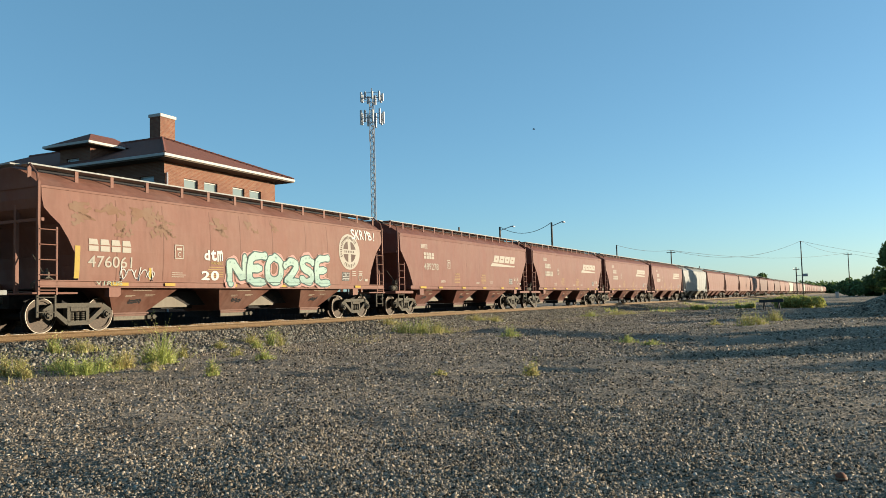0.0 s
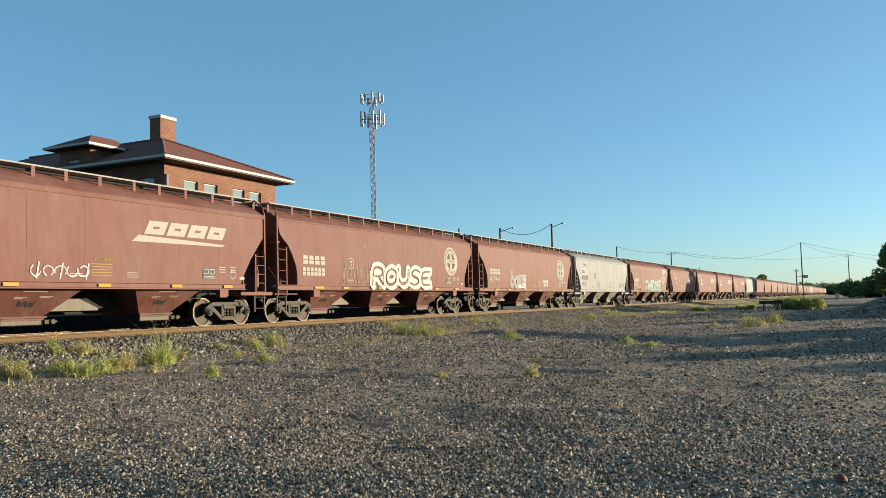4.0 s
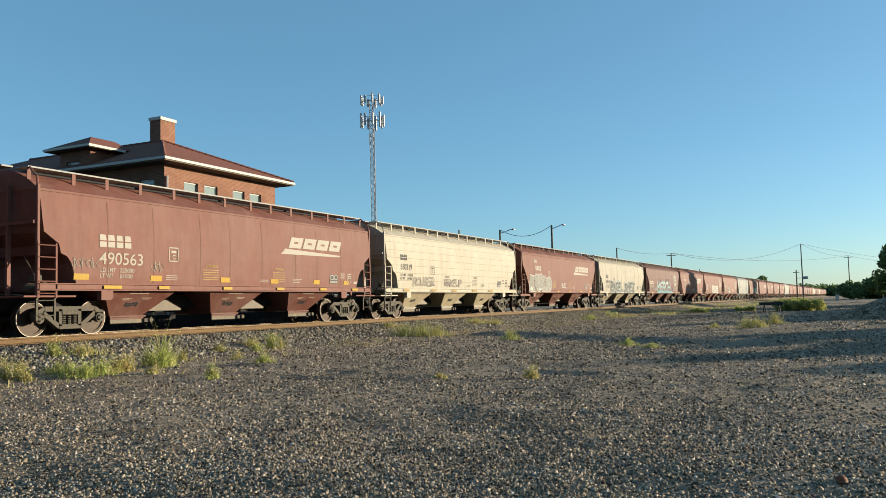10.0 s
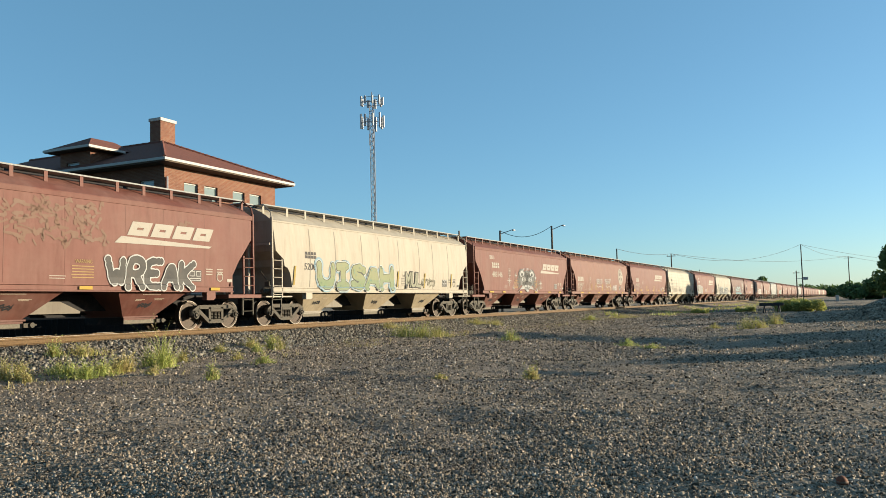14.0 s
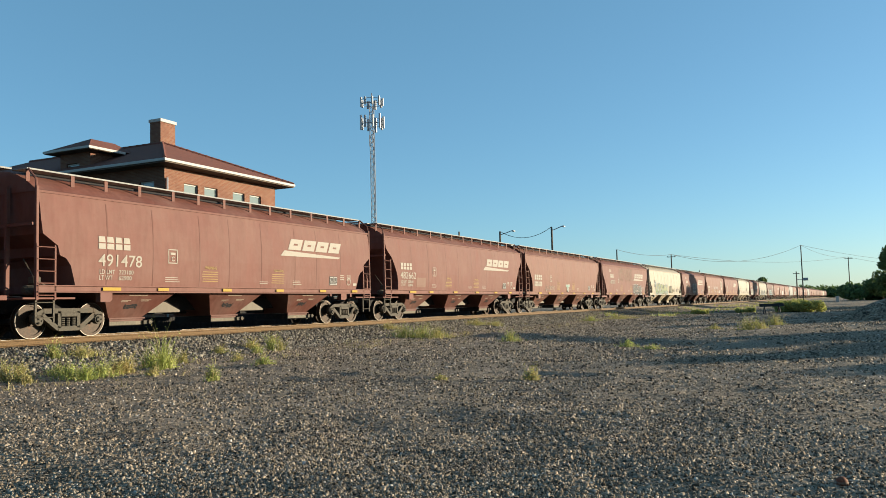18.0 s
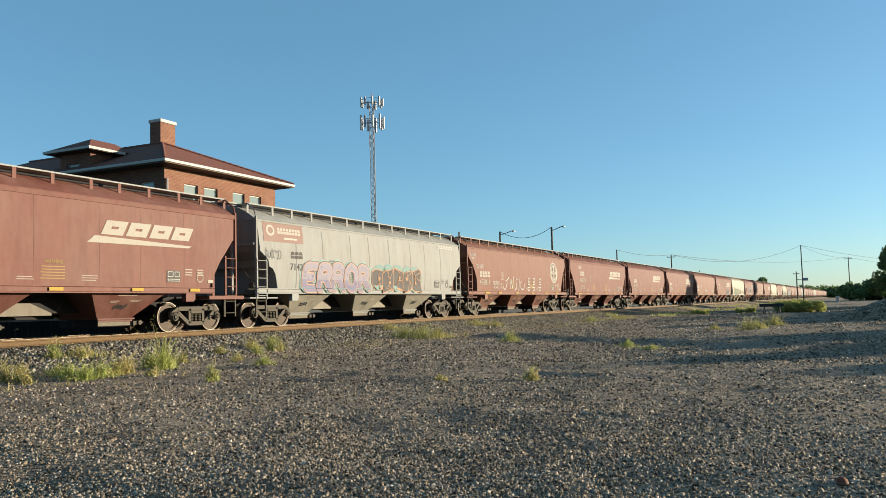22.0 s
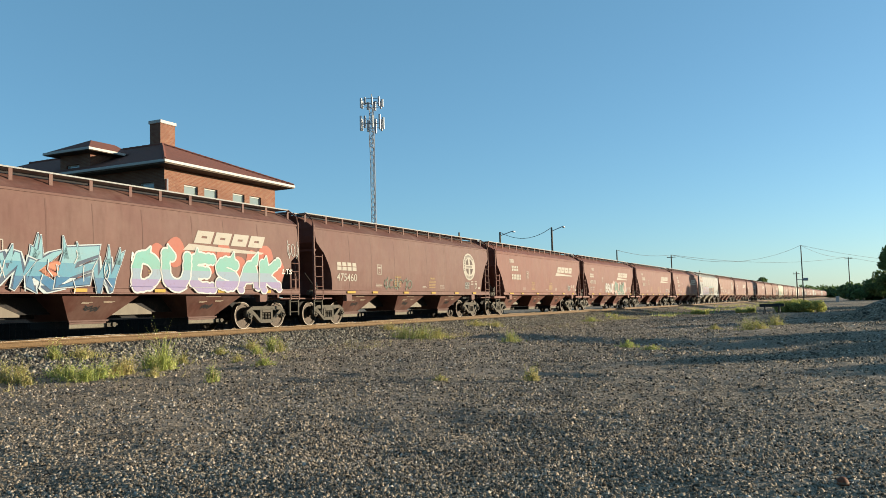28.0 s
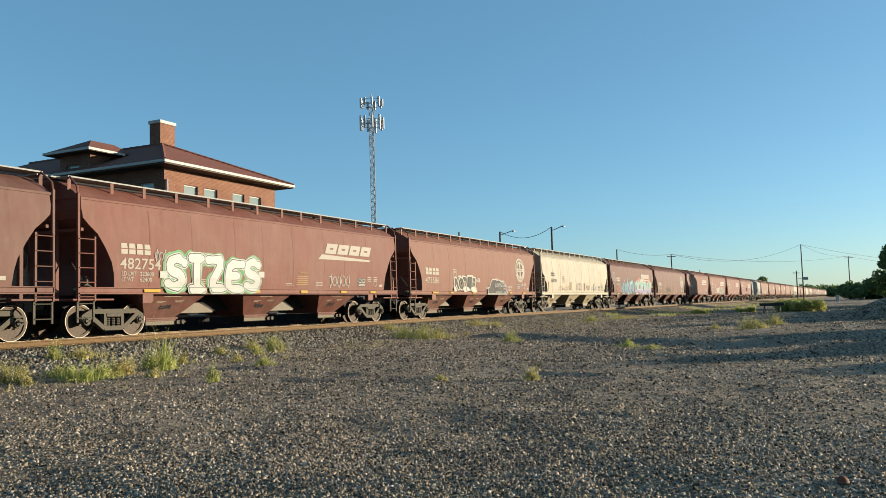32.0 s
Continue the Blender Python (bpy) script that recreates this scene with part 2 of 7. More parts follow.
def on_track(s):
    """The place and heading on the track's centre line, s metres along it."""
    u = min(max(s - BEND_AT, 0.0), BEND_LEN)
    far = max(s - BEND_AT - BEND_LEN, 0.0)
    a = BEND * u
    x = min(s, BEND_AT) + math.sin(a) / BEND + far * math.cos(a)
    y = YC - (1 - math.cos(a)) / BEND - far * math.sin(a)
    return x, y, -a


def beside(s, d, z=0.0):
    """A point d metres to the far side of the track's line."""
    x, y, a = on_track(s)
    return Vector((x - d * math.sin(a), y + d * math.cos(a), z))


# ---- ground ----
def relief(d):
    """The height of the ground, d metres to the far side of the track's line."""
    e = abs(d)
    bed = 0.40
    if e < 1.75:
        return bed
    if e < 4.0:
        k = (e - 1.75) / 2.25
        return bed * (1 - k) ** 1.3
    return 0.0


# ridge and rut lines placed to fit dark bands in the camera's view
RIDGES = (((17.0, -7.0), (20.3, -1.1), (22.8, 4.0), (29.2, 11.5), 0.17, 0.75), ((24.0, 5.5), (27.5, 2.7), (31.0, -1.8), (37.0, -8.0), 0.17, 0.9),
          ((46.0, 6.5), (51.0, 1.9), (56.0, -3.0), (60.0, -9.0), 0.30, 1.2), ((13.5, 9.0), (15.0, 12.0), (20.0, 14.0), (30.0, 15.2), 0.05, 0.6),
          ((12.3, 9.05), (11.78, 7.97), (11.62, 6.97), (11.54, 5.69), 0.05, 0.16), ((13.76, 9.92), (13.23, 8.56), (12.58, 6.97), (12.14, 5.58), 0.05, 0.16), ((11.91, 2.35), (11.54, 1.67), (11.55, 1.17), (11.68, 0.2), 0.045, 0.2),
          ((15.61, 5.9), (13.7, 4.55), (13.26, 3.53), (13.01, 2.3), 0.045, 0.18), ((8.65, 3.98), (8.49, 3.36), (8.52, 2.84), (8.69, 2.0), 0.035, 0.18))


def to_line(x, y, pts):
    """How far a point lies from a line of points."""
    best = 99.0
    for (xa, ya), (xb, yb) in zip(pts, pts[1:]):
        dx, dy = xb - xa, yb - ya
        k = min(1.0, max(0.0, ((x - xa) * dx + (y - ya) * dy) / (dx * dx + dy * dy)))
        best = min(best, math.hypot(x - xa - k * dx, y - ya - k * dy))
    return best


def ground_z(x, y):
    """The height of the ground: the track's bed, low windrows of gravel and small unevenness."""
    d = y - (YC - BEND * max(0.0, x - BEND_AT) ** 2 / 2 if x < 90 else on_track(x)[1])
    z = relief(d)
    if abs(d) > 2.6 and d > -60 and -60 < x < 300:
        k = min(1.0, (abs(d) - 2.6) / 2)
        z += k * (0.05 * noise.noise((x * 0.12, y * 0.12, 0)) + 0.035 * noise.noise((x * 0.5, y * 0.5, 5)) + 0.028 * noise.noise((x * 1.3, y * 1.3, 9)) + 0.014 * noise.noise((x * 2.9, y * 2.9, 4)))
        if d < 0 and x < 70:
            for a, b, c, e, h, w in RIDGES:
                t = to_line(x, y, (a, b, c, e)) / w
                if t < 3:
                    z += h * min(1.0, math.hypot(x - a[0], y - a[1]) / (5 * w)) * math.exp(-t * t) * (0.85 + 0.22 * noise.noise((x * 0.6, y * 0.6, 2)))
    return z


def ground():
    ss = [-800, -400, -200, -100, -60, -40, -20, -10, -5] + list(np.arange(0, 30, 0.16)) + list(np.arange(30, 60, 0.4)) + list(np.arange(60, 160, 2.5)) + [170, 185, 200, 230, 260, 300, 350, 400, 500, 600, 800, 1000, 1400, 2000, 3000, 4500]
    dd = [-4500, -2000, -1000, -500, -300, -200, -150, -100, -80, -60, -50, -44, -40, -36, -32] + list(np.arange(-30, -22, 0.45)) + list(np.arange(-22, -4, 0.16)) + list(np.arange(-4, 4.1, 0.3)) + \
         [5, 6, 8, 10, 12, 15, 20, 30, 50, 80, 120, 200, 300, 500, 1000, 2000, 4500]
    vs, fs = [], []
    for s in ss:
        for d in dd:
            p = beside(float(s), float(d))
            vs.append((p.x, p.y, ground_z(p.x, p.y)))
    n = len(dd)
    for i in range(len(ss) - 1):
        for j in range(n - 1):
            fs.append((i * n + j, (i + 1) * n + j, (i + 1) * n + j + 1, i * n + j + 1))
    g = raw("ground", vs, fs, M["lot"], smooth=True)
    return tagged(g, "grey crushed-gravel lot with dusty patches beside the track", "ground", kind="structure")


ground()


def track():
    base = tagged(new("railway_track"), "single railway track with rusty rails on ballast", "track", kind="structure")
    prof = [(-0.07, -0.172), (0.07, -0.172), (0.07, -0.16), (0.012, -0.14), (0.012, -0.05), (0.037, -0.04), (0.037, -0.003), (0.03, 0.0), (-0.03, 0.0), (-0.037, -0.003),
            (-0.037, -0.04), (-0.012, -0.05), (-0.012, -0.14), (-0.07, -0.16)]
    ss = [-700, -300, -100] + list(range(-40, 121, 8)) + [200, 400, 800, 1500, 3000]
    for side in (-0.755, 0.755):
        for nm, mat_, sel in (("rail", "rail", prof), ("railhead", "railtop", [(-0.028, 0.001), (0.028, 0.001), (0.028, 0.003), (-0.028, 0.003)])):
            vs, fs, n = [], [], len(sel)
            for s in ss:
                for y, z in sel:
                    vs.append(beside(float(s), side + y, RAIL + z))
            for i in range(len(ss) - 1):
                for j in range(n):
                    fs.append((i * n + j, (i + 1) * n + j, (i + 1) * n + (j + 1) % n, i * n + (j + 1) % n))
            raw(nm, vs, fs, M[mat_], base)
    tie = boxes((-0.115, 0.115, -1.3, 1.3, RAIL - 0.36, RAIL - 0.175), bevel=0.01)
    first = part("tie", tie, M["tie"], base)
    for k in range(240):
        s = -14 + k * 0.52
        x, y, a = on_track(s)
        ob = first if k == 0 else first.copy()
        if k:
            scene.collection.objects.link(ob)
        ob.matrix_basis = pose(x, y, 0, 0, 0, math.degrees(a))
    return base


track()


# ---- the train: covered hopper cars ----
SILL, EAVE, HALF = 1.20, 3.76, 1.60
WHEEL = 0.457
CUTS = {"curved": ((1.20, 1.58), (1.42, 1.57), (1.75, 1.53), (2.04, 1.45), (2.45, 1.22), (2.80, 0.97), (3.02, 0.70), (3.20, 0.52), (3.45, 0.48), (3.76, 0.50)),
        "modern": ((1.20, 1.78), (1.40, 1.74), (1.55, 1.69), (1.88, 1.58), (2.06, 1.43), (2.13, 1.24), (2.37, 1.18), (2.66, 0.74), (3.0, 0.70), (3.76, 0.66)),
        "straight": ((1.20, 1.95), (1.50, 1.86), (2.20, 1.42), (2.85, 0.86), (2.95, 0.76), (3.30, 0.74), (3.76, 0.72))}


def between(rows, z):
    return float(np.interp(z, [r[0] for r in rows], [r[1] for r in rows]))


def bulge(z, style):
    """Half the width of the body at the height z."""
    if style != "straight":
        return between(((1.2, 1.53), (1.6, 1.575), (2.2, 1.605), (2.8, 1.60), (3.3, 1.565), (3.86, 1.49)), z)
    return between(((1.2, 1.56), (1.5, 1.575), (2.5, 1.60), (3.86, 1.56)), z)


def shell(style, L):
    """The closed body: both sides, the slope sheets at the ends and the floor."""
    bm = bmesh.new()
    zs = sorted({r[0] for r in CUTS[style]} | set(np.arange(1.3, 3.74, 0.22).round(3)))
    nx = 12
    rings = []
    for z in zs:
        c, w = between(CUTS[style], z), bulge(z, style)
        xs = [c + (L - 2 * c) * k / nx for k in range(nx + 1)]
        rings.append([bm.verts.new((x, -w, z)) for x in xs] + [bm.verts.new((x, w, z)) for x in reversed(xs)])
    n = 2 * nx + 2
    for a, b in zip(rings, rings[1:]):
        for i in range(n):
            bm.faces.new((a[i], a[(i + 1) % n], b[(i + 1) % n], b[i]))
    bm.faces.new(rings[0][::-1])
    bm.faces.new(rings[-1])
    return bm


def roof_z(y, style):
    return EAVE + 0.60 * (1 - (abs(y) / bulge(EAVE, style)) ** 2)


def roof(style, L):
    bm = bmesh.new()
    x0 = between(CUTS[style], EAVE) - 0.03
    w = bulge(EAVE, style)
    ys = np.linspace(-w, w, 13)
    ends = [[bm.verts.new((x, y, roof_z(y, style))) for y in ys] for x in np.linspace(x0, L - x0, 13)]
    for a, b in zip(ends, ends[1:]):
        for i in range(12):
            bm.faces.new((a[i], b[i], b[i + 1], a[i + 1]))
    for e, flip in ((ends[0], 1), (ends[-1], -1)):
        lo = [bm.verts.new((e[0].co.x, y, EAVE - 0.02)) for y in ys]
        for i in range(12):
            bm.faces.new((e[i], e[i + 1], lo[i + 1], lo[i])[::flip])
    bmesh.ops.recalc_face_normals(bm, faces=bm.faces)
    return bm


def weld_seam(style, x):
    """A slightly raised vertical seam between two side sheets."""
    bm = bmesh.new()
    zs = [1.38, 1.6, 1.9, 2.2, 2.5, 2.8, 3.05, 3.3, 3.6, EAVE - 0.16]
    t, w = (0.006, 0.03) if style != "straight" else (0.003, 0.016)
    rows = [[bm.verts.new((x + dx, -(bulge(z, style) + h), z)) for dx, h in ((-w, 0.0), (-w * 0.3, t), (w * 0.3, t), (w, 0.0))] for z in zs]
    for a, b in zip(rows, rows[1:]):
        for i in range(3):
            bm.faces.new((a[i], a[i + 1], b[i + 1], b[i]))
    return bm


def eave_rail(style, L, sy):
    bm = bmesh.new()
    x0 = between(CUTS[style], EAVE) - 0.03
    w = bulge(EAVE, style)
    if style == "straight":
        prism_yz(bm, [(w - 0.02, EAVE - 0.15), (w + 0.02, EAVE - 0.13), (w + 0.035, EAVE - 0.02), (w + 0.02, EAVE + 0.015), (w - 0.03, EAVE + 0.03)], x0, L - x0, sy)
    else:
        prism_yz(bm, [(w - 0.02, EAVE - 0.06), (w + 0.03, EAVE - 0.055), (w + 0.035, EAVE + 0.005), (w - 0.03, EAVE + 0.03)], x0, L - x0, sy)
    return bm


def prism_yz(bm, outline, x0, x1, sy=1):
    a = [bm.verts.new((x0, sy * y, z)) for y, z in outline]
    b = [bm.verts.new((x1, sy * y, z)) for y, z in outline]
    n = len(outline)
    bm.faces.new(a)
    bm.faces.new(b[::-1])
    for i in range(n):
        bm.faces.new((a[i], b[i], b[(i + 1) % n], a[(i + 1) % n]))
    bmesh.ops.recalc_face_normals(bm, faces=bm.faces)
    return bm


def hopper_bin(x0, x1, b0, b1):
    """A pyramid-shaped bin under the floor: wide at the top, narrowing to its outlet."""
    bm = bmesh.new()
    zt, zb = SILL + 0.04, 0.46
    top = [bm.verts.new(p) for p in ((x0, -1.45, zt), (x1, -1.45, zt), (x1, 1.45, zt), (x0, 1.45, zt))]
    bot = [bm.verts.new(p) for p in ((b0, -0.74, zb), (b1, -0.74, zb), (b1, 0.74, zb), (b0, 0.74, zb))]
    bm.faces.new(top)
    bm.faces.new(bot[::-1])
    for i in range(4):
        bm.faces.new((bot[i], bot[(i + 1) % 4], top[(i + 1) % 4], top[i]))
    bmesh.ops.recalc_face_normals(bm, faces=bm.faces)
    return bm


def bin_stencil(x, seed):
    """A black scrawl and pale lines of small print on a bin's near face."""
    rng = random.Random(seed)
    out = []
    for pts, w in ([[(x - 0.25 + 0.07 * k + rng.uniform(-0.03, 0.03), 0.78 + rng.uniform(-0.05, 0.05)) for k in range(8)], 0.035],):
        out.append((pts, w))
    bm = bmesh.new()
    face = lambda z: -(0.74 + (z - 0.46) / (SILL - 0.42) * 0.71) - 0.008
    for pts, w in out:
        for (xa, za), (xb, zb) in zip(pts, pts[1:]):
            for dz_ in (0.0, 0.06):
                q = [(xa, za - w + dz_), (xb, zb - w + dz_), (xb, zb + w * 0.3 + dz_), (xa, za + w * 0.3 + dz_)]
                bm.faces.new([bm.verts.new((px, face(pz), pz)) for px, pz in q])
    return bm


def bin_print(x):
    bm = bmesh.new()
    face = lambda z: -(0.74 + (z - 0.46) / (SILL - 0.42) * 0.71) - 0.008
    for xa, w, z in ((x - 0.4, 0.7, 1.10), (x + 0.15, 0.4, 0.97), (x - 0.55, 0.35, 0.95), (x - 0.55, 0.25, 0.92), (x + 0.18, 0.3, 0.94)):
        bm.faces.new([bm.verts.new((px, face(pz), pz)) for px, pz in ((xa, z), (xa + w, z), (xa + w, z + 0.016), (xa, z + 0.016))])
    return bm


def ladder(x0, x1, z0, z1, y, rungs):
    bm = boxes((x0 - 0.03, x0 + 0.03, y - 0.02, y + 0.03, z0, z1 + 1.2 * (x0 < x1) * 0), (x1 - 0.025, x1 + 0.025, y - 0.02, y + 0.03, z0, z1))
    for k in range(rungs):
        z = z0 + 0.12 + (z1 - z0 - 0.2) * k / (rungs - 1)
        rod(bm, (x0, y - 0.03, z), (x1, y - 0.03, z), 0.014, 5)
    return bm


def side_frame():
    """A cast truck side frame round the origin at the axles' height, drawn in x, z, with two windows."""
    bm = bmesh.new()
    w = 0.935
    y0, y1 = -0.10, 0.06

    def bar(pts, t):
        for (xa, za), (xb, zb) in zip(pts, pts[1:]):
            d = Vector((xb - xa, 0, zb - za))
            nrm = Vector((-d.z, 0, d.x)).normalized() * t / 2
            prism(bm, [(xa - nrm.x, za - nrm.z), (xb - nrm.x, zb - nrm.z), (xb + nrm.x, zb + nrm.z), (xa + nrm.x, za + nrm.z)], y0, y1)

    bar([(-w - 0.12, 0.10), (-w + 0.15, 0.25), (w - 0.15, 0.25), (w + 0.12, 0.10)], 0.13)
    bar([(-w + 0.10, 0.16), (-0.33, -0.22), (0.33, -0.22), (w - 0.10, 0.16)], 0.12)
    bar([(-0.30, 0.24), (-0.30, -0.20)], 0.10)
    bar([(0.30, 0.24), (0.30, -0.20)], 0.10)
    for s in (-1, 1):
        box(bm, s * w - 0.17, s * w + 0.17, y0, y1, -0.04, 0.17, 0.03)
    return bm


def springs():
    bm = bmesh.new()
    for x in (-0.17, 0.0, 0.17):
        for k in range(5):
            rod(bm, (x, -0.03, -0.17 + k * 0.05), (x, -0.03, -0.14 + k * 0.05), 0.065, 8)
    box(bm, -0.27, 0.27, -0.12, 0.03, 0.09, 0.20, 0.015)
    return bm


def bearing_cap():
    bm = bmesh.new()
    rod(bm, (0, -0.13, 0), (0, 0.02, 0), 0.125, 14)
    rod(bm, (0, -0.17, 0), (0, -0.13, 0), 0.085, 12)
    for k in range(3):
        a = 2 * math.pi * k / 3
        rod(bm, (0.05 * math.cos(a), -0.195, 0.05 * math.sin(a)), (0.05 * math.cos(a), -0.17, 0.05 * math.sin(a)), 0.02, 6)
    return bm


def wheel(sy):
    bm = bmesh.new()
    yo, yi = sy * 0.82, sy * 0.69
    disc_prism(bm, WHEEL, WHEEL - 0.075, yi, yo, 20)
    disc_prism(bm, WHEEL + 0.026, WHEEL - 0.05, yi - sy * 0.03, yi, 20)
    disc_prism(bm, WHEEL - 0.07, 0.10, yo - sy * 0.06, yo - sy * 0.035, 20)
    disc_prism(bm, 0.13, 0.02, yo - sy * 0.08, yo + sy * 0.015, 12)
    bmesh.ops.recalc_face_normals(bm, faces=bm.faces)
    return bm


def rim_ring():
    bm = bmesh.new()
    disc_prism(bm, WHEEL + 0.002, WHEEL - 0.012, -0.824, -0.80, 32)
    bmesh.ops.recalc_face_normals(bm, faces=bm.faces)
    return bm


def coupler(sx):
    bm = boxes((-0.02, 0.75, -0.09, 0.09, 0.79, 0.97), (-0.12, 0.10, -0.14, 0.12, 0.75, 1.01), bevel=0.02)
    if sx < 0:
        bmesh.ops.transform(bm, matrix=Matrix.Diagonal((-1, -1, 1, 1)), verts=bm.verts)
        bmesh.ops.reverse_faces(bm, faces=bm.faces)
    return bm


def shifted(bm, x, y, z):
    bmesh.ops.translate(bm, vec=(x, y, z), verts=bm.verts)
    return bm


def flipped(bm):
    bmesh.ops.transform(bm, matrix=Matrix.Diagonal((1, -1, 1, 1)), verts=bm.verts)
    bmesh.ops.reverse_faces(bm, faces=bm.faces)
    return bm


def axles(L):
    tc = 14.05 if L > 17.7 else 13.45
    a = (L - tc - 1.87) / 2
    return a, a + 1.87, a + tc, a + tc + 1.87


PAINTED = ("saddle_plate", "weld_seam", "body", "roof", "eave_rail", "side_sill", "hopper_bin", "outlet_flange", "support", "end_post", "ladder", "jacking_pad", "end_platform", "end_frame", "hatch", "corner_grab")


def hopper_car(style, L):
    """One covered hopper car, its near side to -y, its rear coupling point at the origin on the rail's height."""
    car = new("covered_hopper_car")
    P = M["paint"]
    part("body", shell(style, L), P, car)
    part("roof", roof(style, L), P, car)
    ax = axles(L)
    c = between(CUTS[style], 1.3)
    for k in range(1, 9):
        part("weld_seam", weld_seam(style, 1.2 + (L - 2.4) * k / 9 + (0.18 if k % 3 == 0 else -0.1)), P, car)
    xp = {"curved": 0.40, "modern": 0.62, "straight": 0.60}[style]
    for sy in (-1, 1):
        part("eave_rail", eave_rail(style, L, sy), P, car)
        w = 1.585
        part("side_sill", prism_yz(bmesh.new(), [(w - 0.09, 1.17), (w + 0.02, 1.17), (w + 0.02, 1.20), (w - 0.015, 1.215), (w - 0.015, 1.325), (w + 0.02, 1.34), (w + 0.02, 1.36), (w - 0.09, 1.36)],
                                   (xp if style != "straight" else 1.70), L - (xp if style != "straight" else 1.70), sy), P, car)
        # running board along the roof's edge, on supports
        part("running_board", boxes((xp, L - xp, sy * 0.83 - 0.30, sy * 0.83 + 0.30, 4.335, 4.35), (xp, L - xp, sy * 1.13 - 0.015, sy * 1.13 + 0.015, 4.325, 4.365)), M["grip"], car)
        n = 14 if style != "straight" else 16
        for k in range(n):
            x = xp + 0.05 + (L - 2 * xp - 0.1) * k / (n - 1) + (0.12 if k % 3 == 1 else 0)
            x = min(x, L - xp - 0.05)
            yy = 1.11
            part("support", boxes((x - 0.055, x + 0.055, sy * yy - 0.012, sy * yy + 0.012, roof_z(yy, style) - 0.05, 4.325)), P, car)
        for x0, x1, sx in ((0.22, c, 1), (L - 0.22, L - c, -1)):
            a, b = min(x0, x1), max(x0, x1)
            part("end_platform", boxes((a, b, sy * 1.08 - 0.47, sy * 1.08 + 0.47, 1.0, 1.05) if style != "straight" else (a, b, sy * 1.08 - 0.50, sy * 1.08 + 0.50, 0.98, 1.10), bevel=0.01), P, car)
            xq = xp if sx > 0 else L - xp
            part("end_post", boxes((xq - 0.04, xq + 0.04, sy * 1.52 - 0.04, sy * 1.52 + 0.04, 1.0, 3.86), bevel=0.008), P, car)
            xr = xq + sx * 0.52
            cg = rod(bmesh.new(), (xq, sy * 1.52, 3.80), (xq, sy * 1.48, 4.05), 0.03, 6)
            rod(cg, (xq, sy * 1.48, 4.05), (xq + sx * 0.05, sy * 1.13, 4.34), 0.03, 6)
            part("corner_grab", cg, P, car)
            part("ladder", ladder(min(xq, xr), max(xq, xr), 0.98, 2.72 if style == "curved" else 2.40, sy * 1.55, 5), P, car)
            part("stirrup", ladder(min(xq, xr), max(xq, xr), 0.42, 1.0, sy * 1.50, 2), M["truck"], car)
            xj = ax[1] - 0.15 if sx > 0 else ax[2] + 0.15
            jp = bmesh.new()
            y_ = 1.50
            prism(jp, [(xj - 0.2, 1.19), (xj + 0.2, 1.19), (xj + 0.2, 0.98), (xj + 0.12, 0.92), (xj - 0.2, 0.92)], sy * y_ - 0.09, sy * y_ + 0.09)
            part("jacking_pad", jp, P, car)
    for k in range(3):
        m_ = L / 2 - (0.45 if L > 17.7 else 0.32) + (k - 1) * (4.50 if L > 17.7 else 4.19)
        b0, b1 = m_ - 0.60, m_ + 0.60
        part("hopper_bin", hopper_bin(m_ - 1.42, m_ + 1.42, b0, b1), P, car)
        # gate body near-black for its shaded sides, dusty tan strip for its lit front
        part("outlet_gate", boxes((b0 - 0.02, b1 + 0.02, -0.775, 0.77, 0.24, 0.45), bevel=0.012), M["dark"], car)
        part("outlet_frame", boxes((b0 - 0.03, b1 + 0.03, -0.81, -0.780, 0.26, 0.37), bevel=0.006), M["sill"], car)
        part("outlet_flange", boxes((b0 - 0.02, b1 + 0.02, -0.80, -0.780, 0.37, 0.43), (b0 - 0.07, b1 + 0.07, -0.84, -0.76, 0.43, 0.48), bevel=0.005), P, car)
        part("stencil_scrawl", bin_stencil(m_ - 0.1, k), M["black"], car)
        part("stencil_print", bin_print(m_), M["cream"], car)
        crank = bmesh.new()
        rod(crank, (b1 + 0.03, -0.86, 0.33), (b1 + 0.36, -0.86, 0.33), 0.025, 6)
        rod(crank, (b1 + 0.2, -0.93, 0.33), (b1 + 0.2, -0.80, 0.33), 0.07, 10)
        box(crank, b1 - 0.02, b1 + 0.22, -0.88, -0.79, 0.27, 0.38)
        part("gate_crank", crank, M["truck"], car)
    # sill near-black for shade; added plates take the shape of its sunlit patches
    part("centre_sill", boxes((0.5, L - 0.5, -0.30, 0.30, 0.66, 1.10)), M["dark"], car)
    for k in (-0.5, 0.5):
        g = L / 2 - (0.45 if L > 17.7 else 0.32) + k * (4.50 if L > 17.7 else 4.19)
        part("saddle_plate", prism(bmesh.new(), ((g - 1.35, 0.60), (g + 0.35, 0.60), (g + 0.35, 0.66), (g - 0.30, 0.93), (g - 0.75, 0.93)), -0.52, -0.48), P, car)
    part("brake_rigging", boxes((6.2, 7.6, 0.15, 0.6, 0.55, 0.85), (10.4, 11.8, 0.2, 0.55, 0.5, 0.8), (3.0, L - 3.0, 0.62, 0.68, 0.55, 0.61)), M["dark"], car)
    for k in range(4):
        a = 1.2 + (L - 2.4) * k / 4
        part("hatch", boxes((a + 0.06, a + (L - 2.4) / 4 - 0.06, -0.36, 0.36, 4.25, 4.41), bevel=0.03), M["dark"], car)
    for sx in (1, -1):
        xe = 0.0 if sx > 0 else L
        part("coupler", shifted(coupler(sx), xe, 0, 0), M["truck"], car)
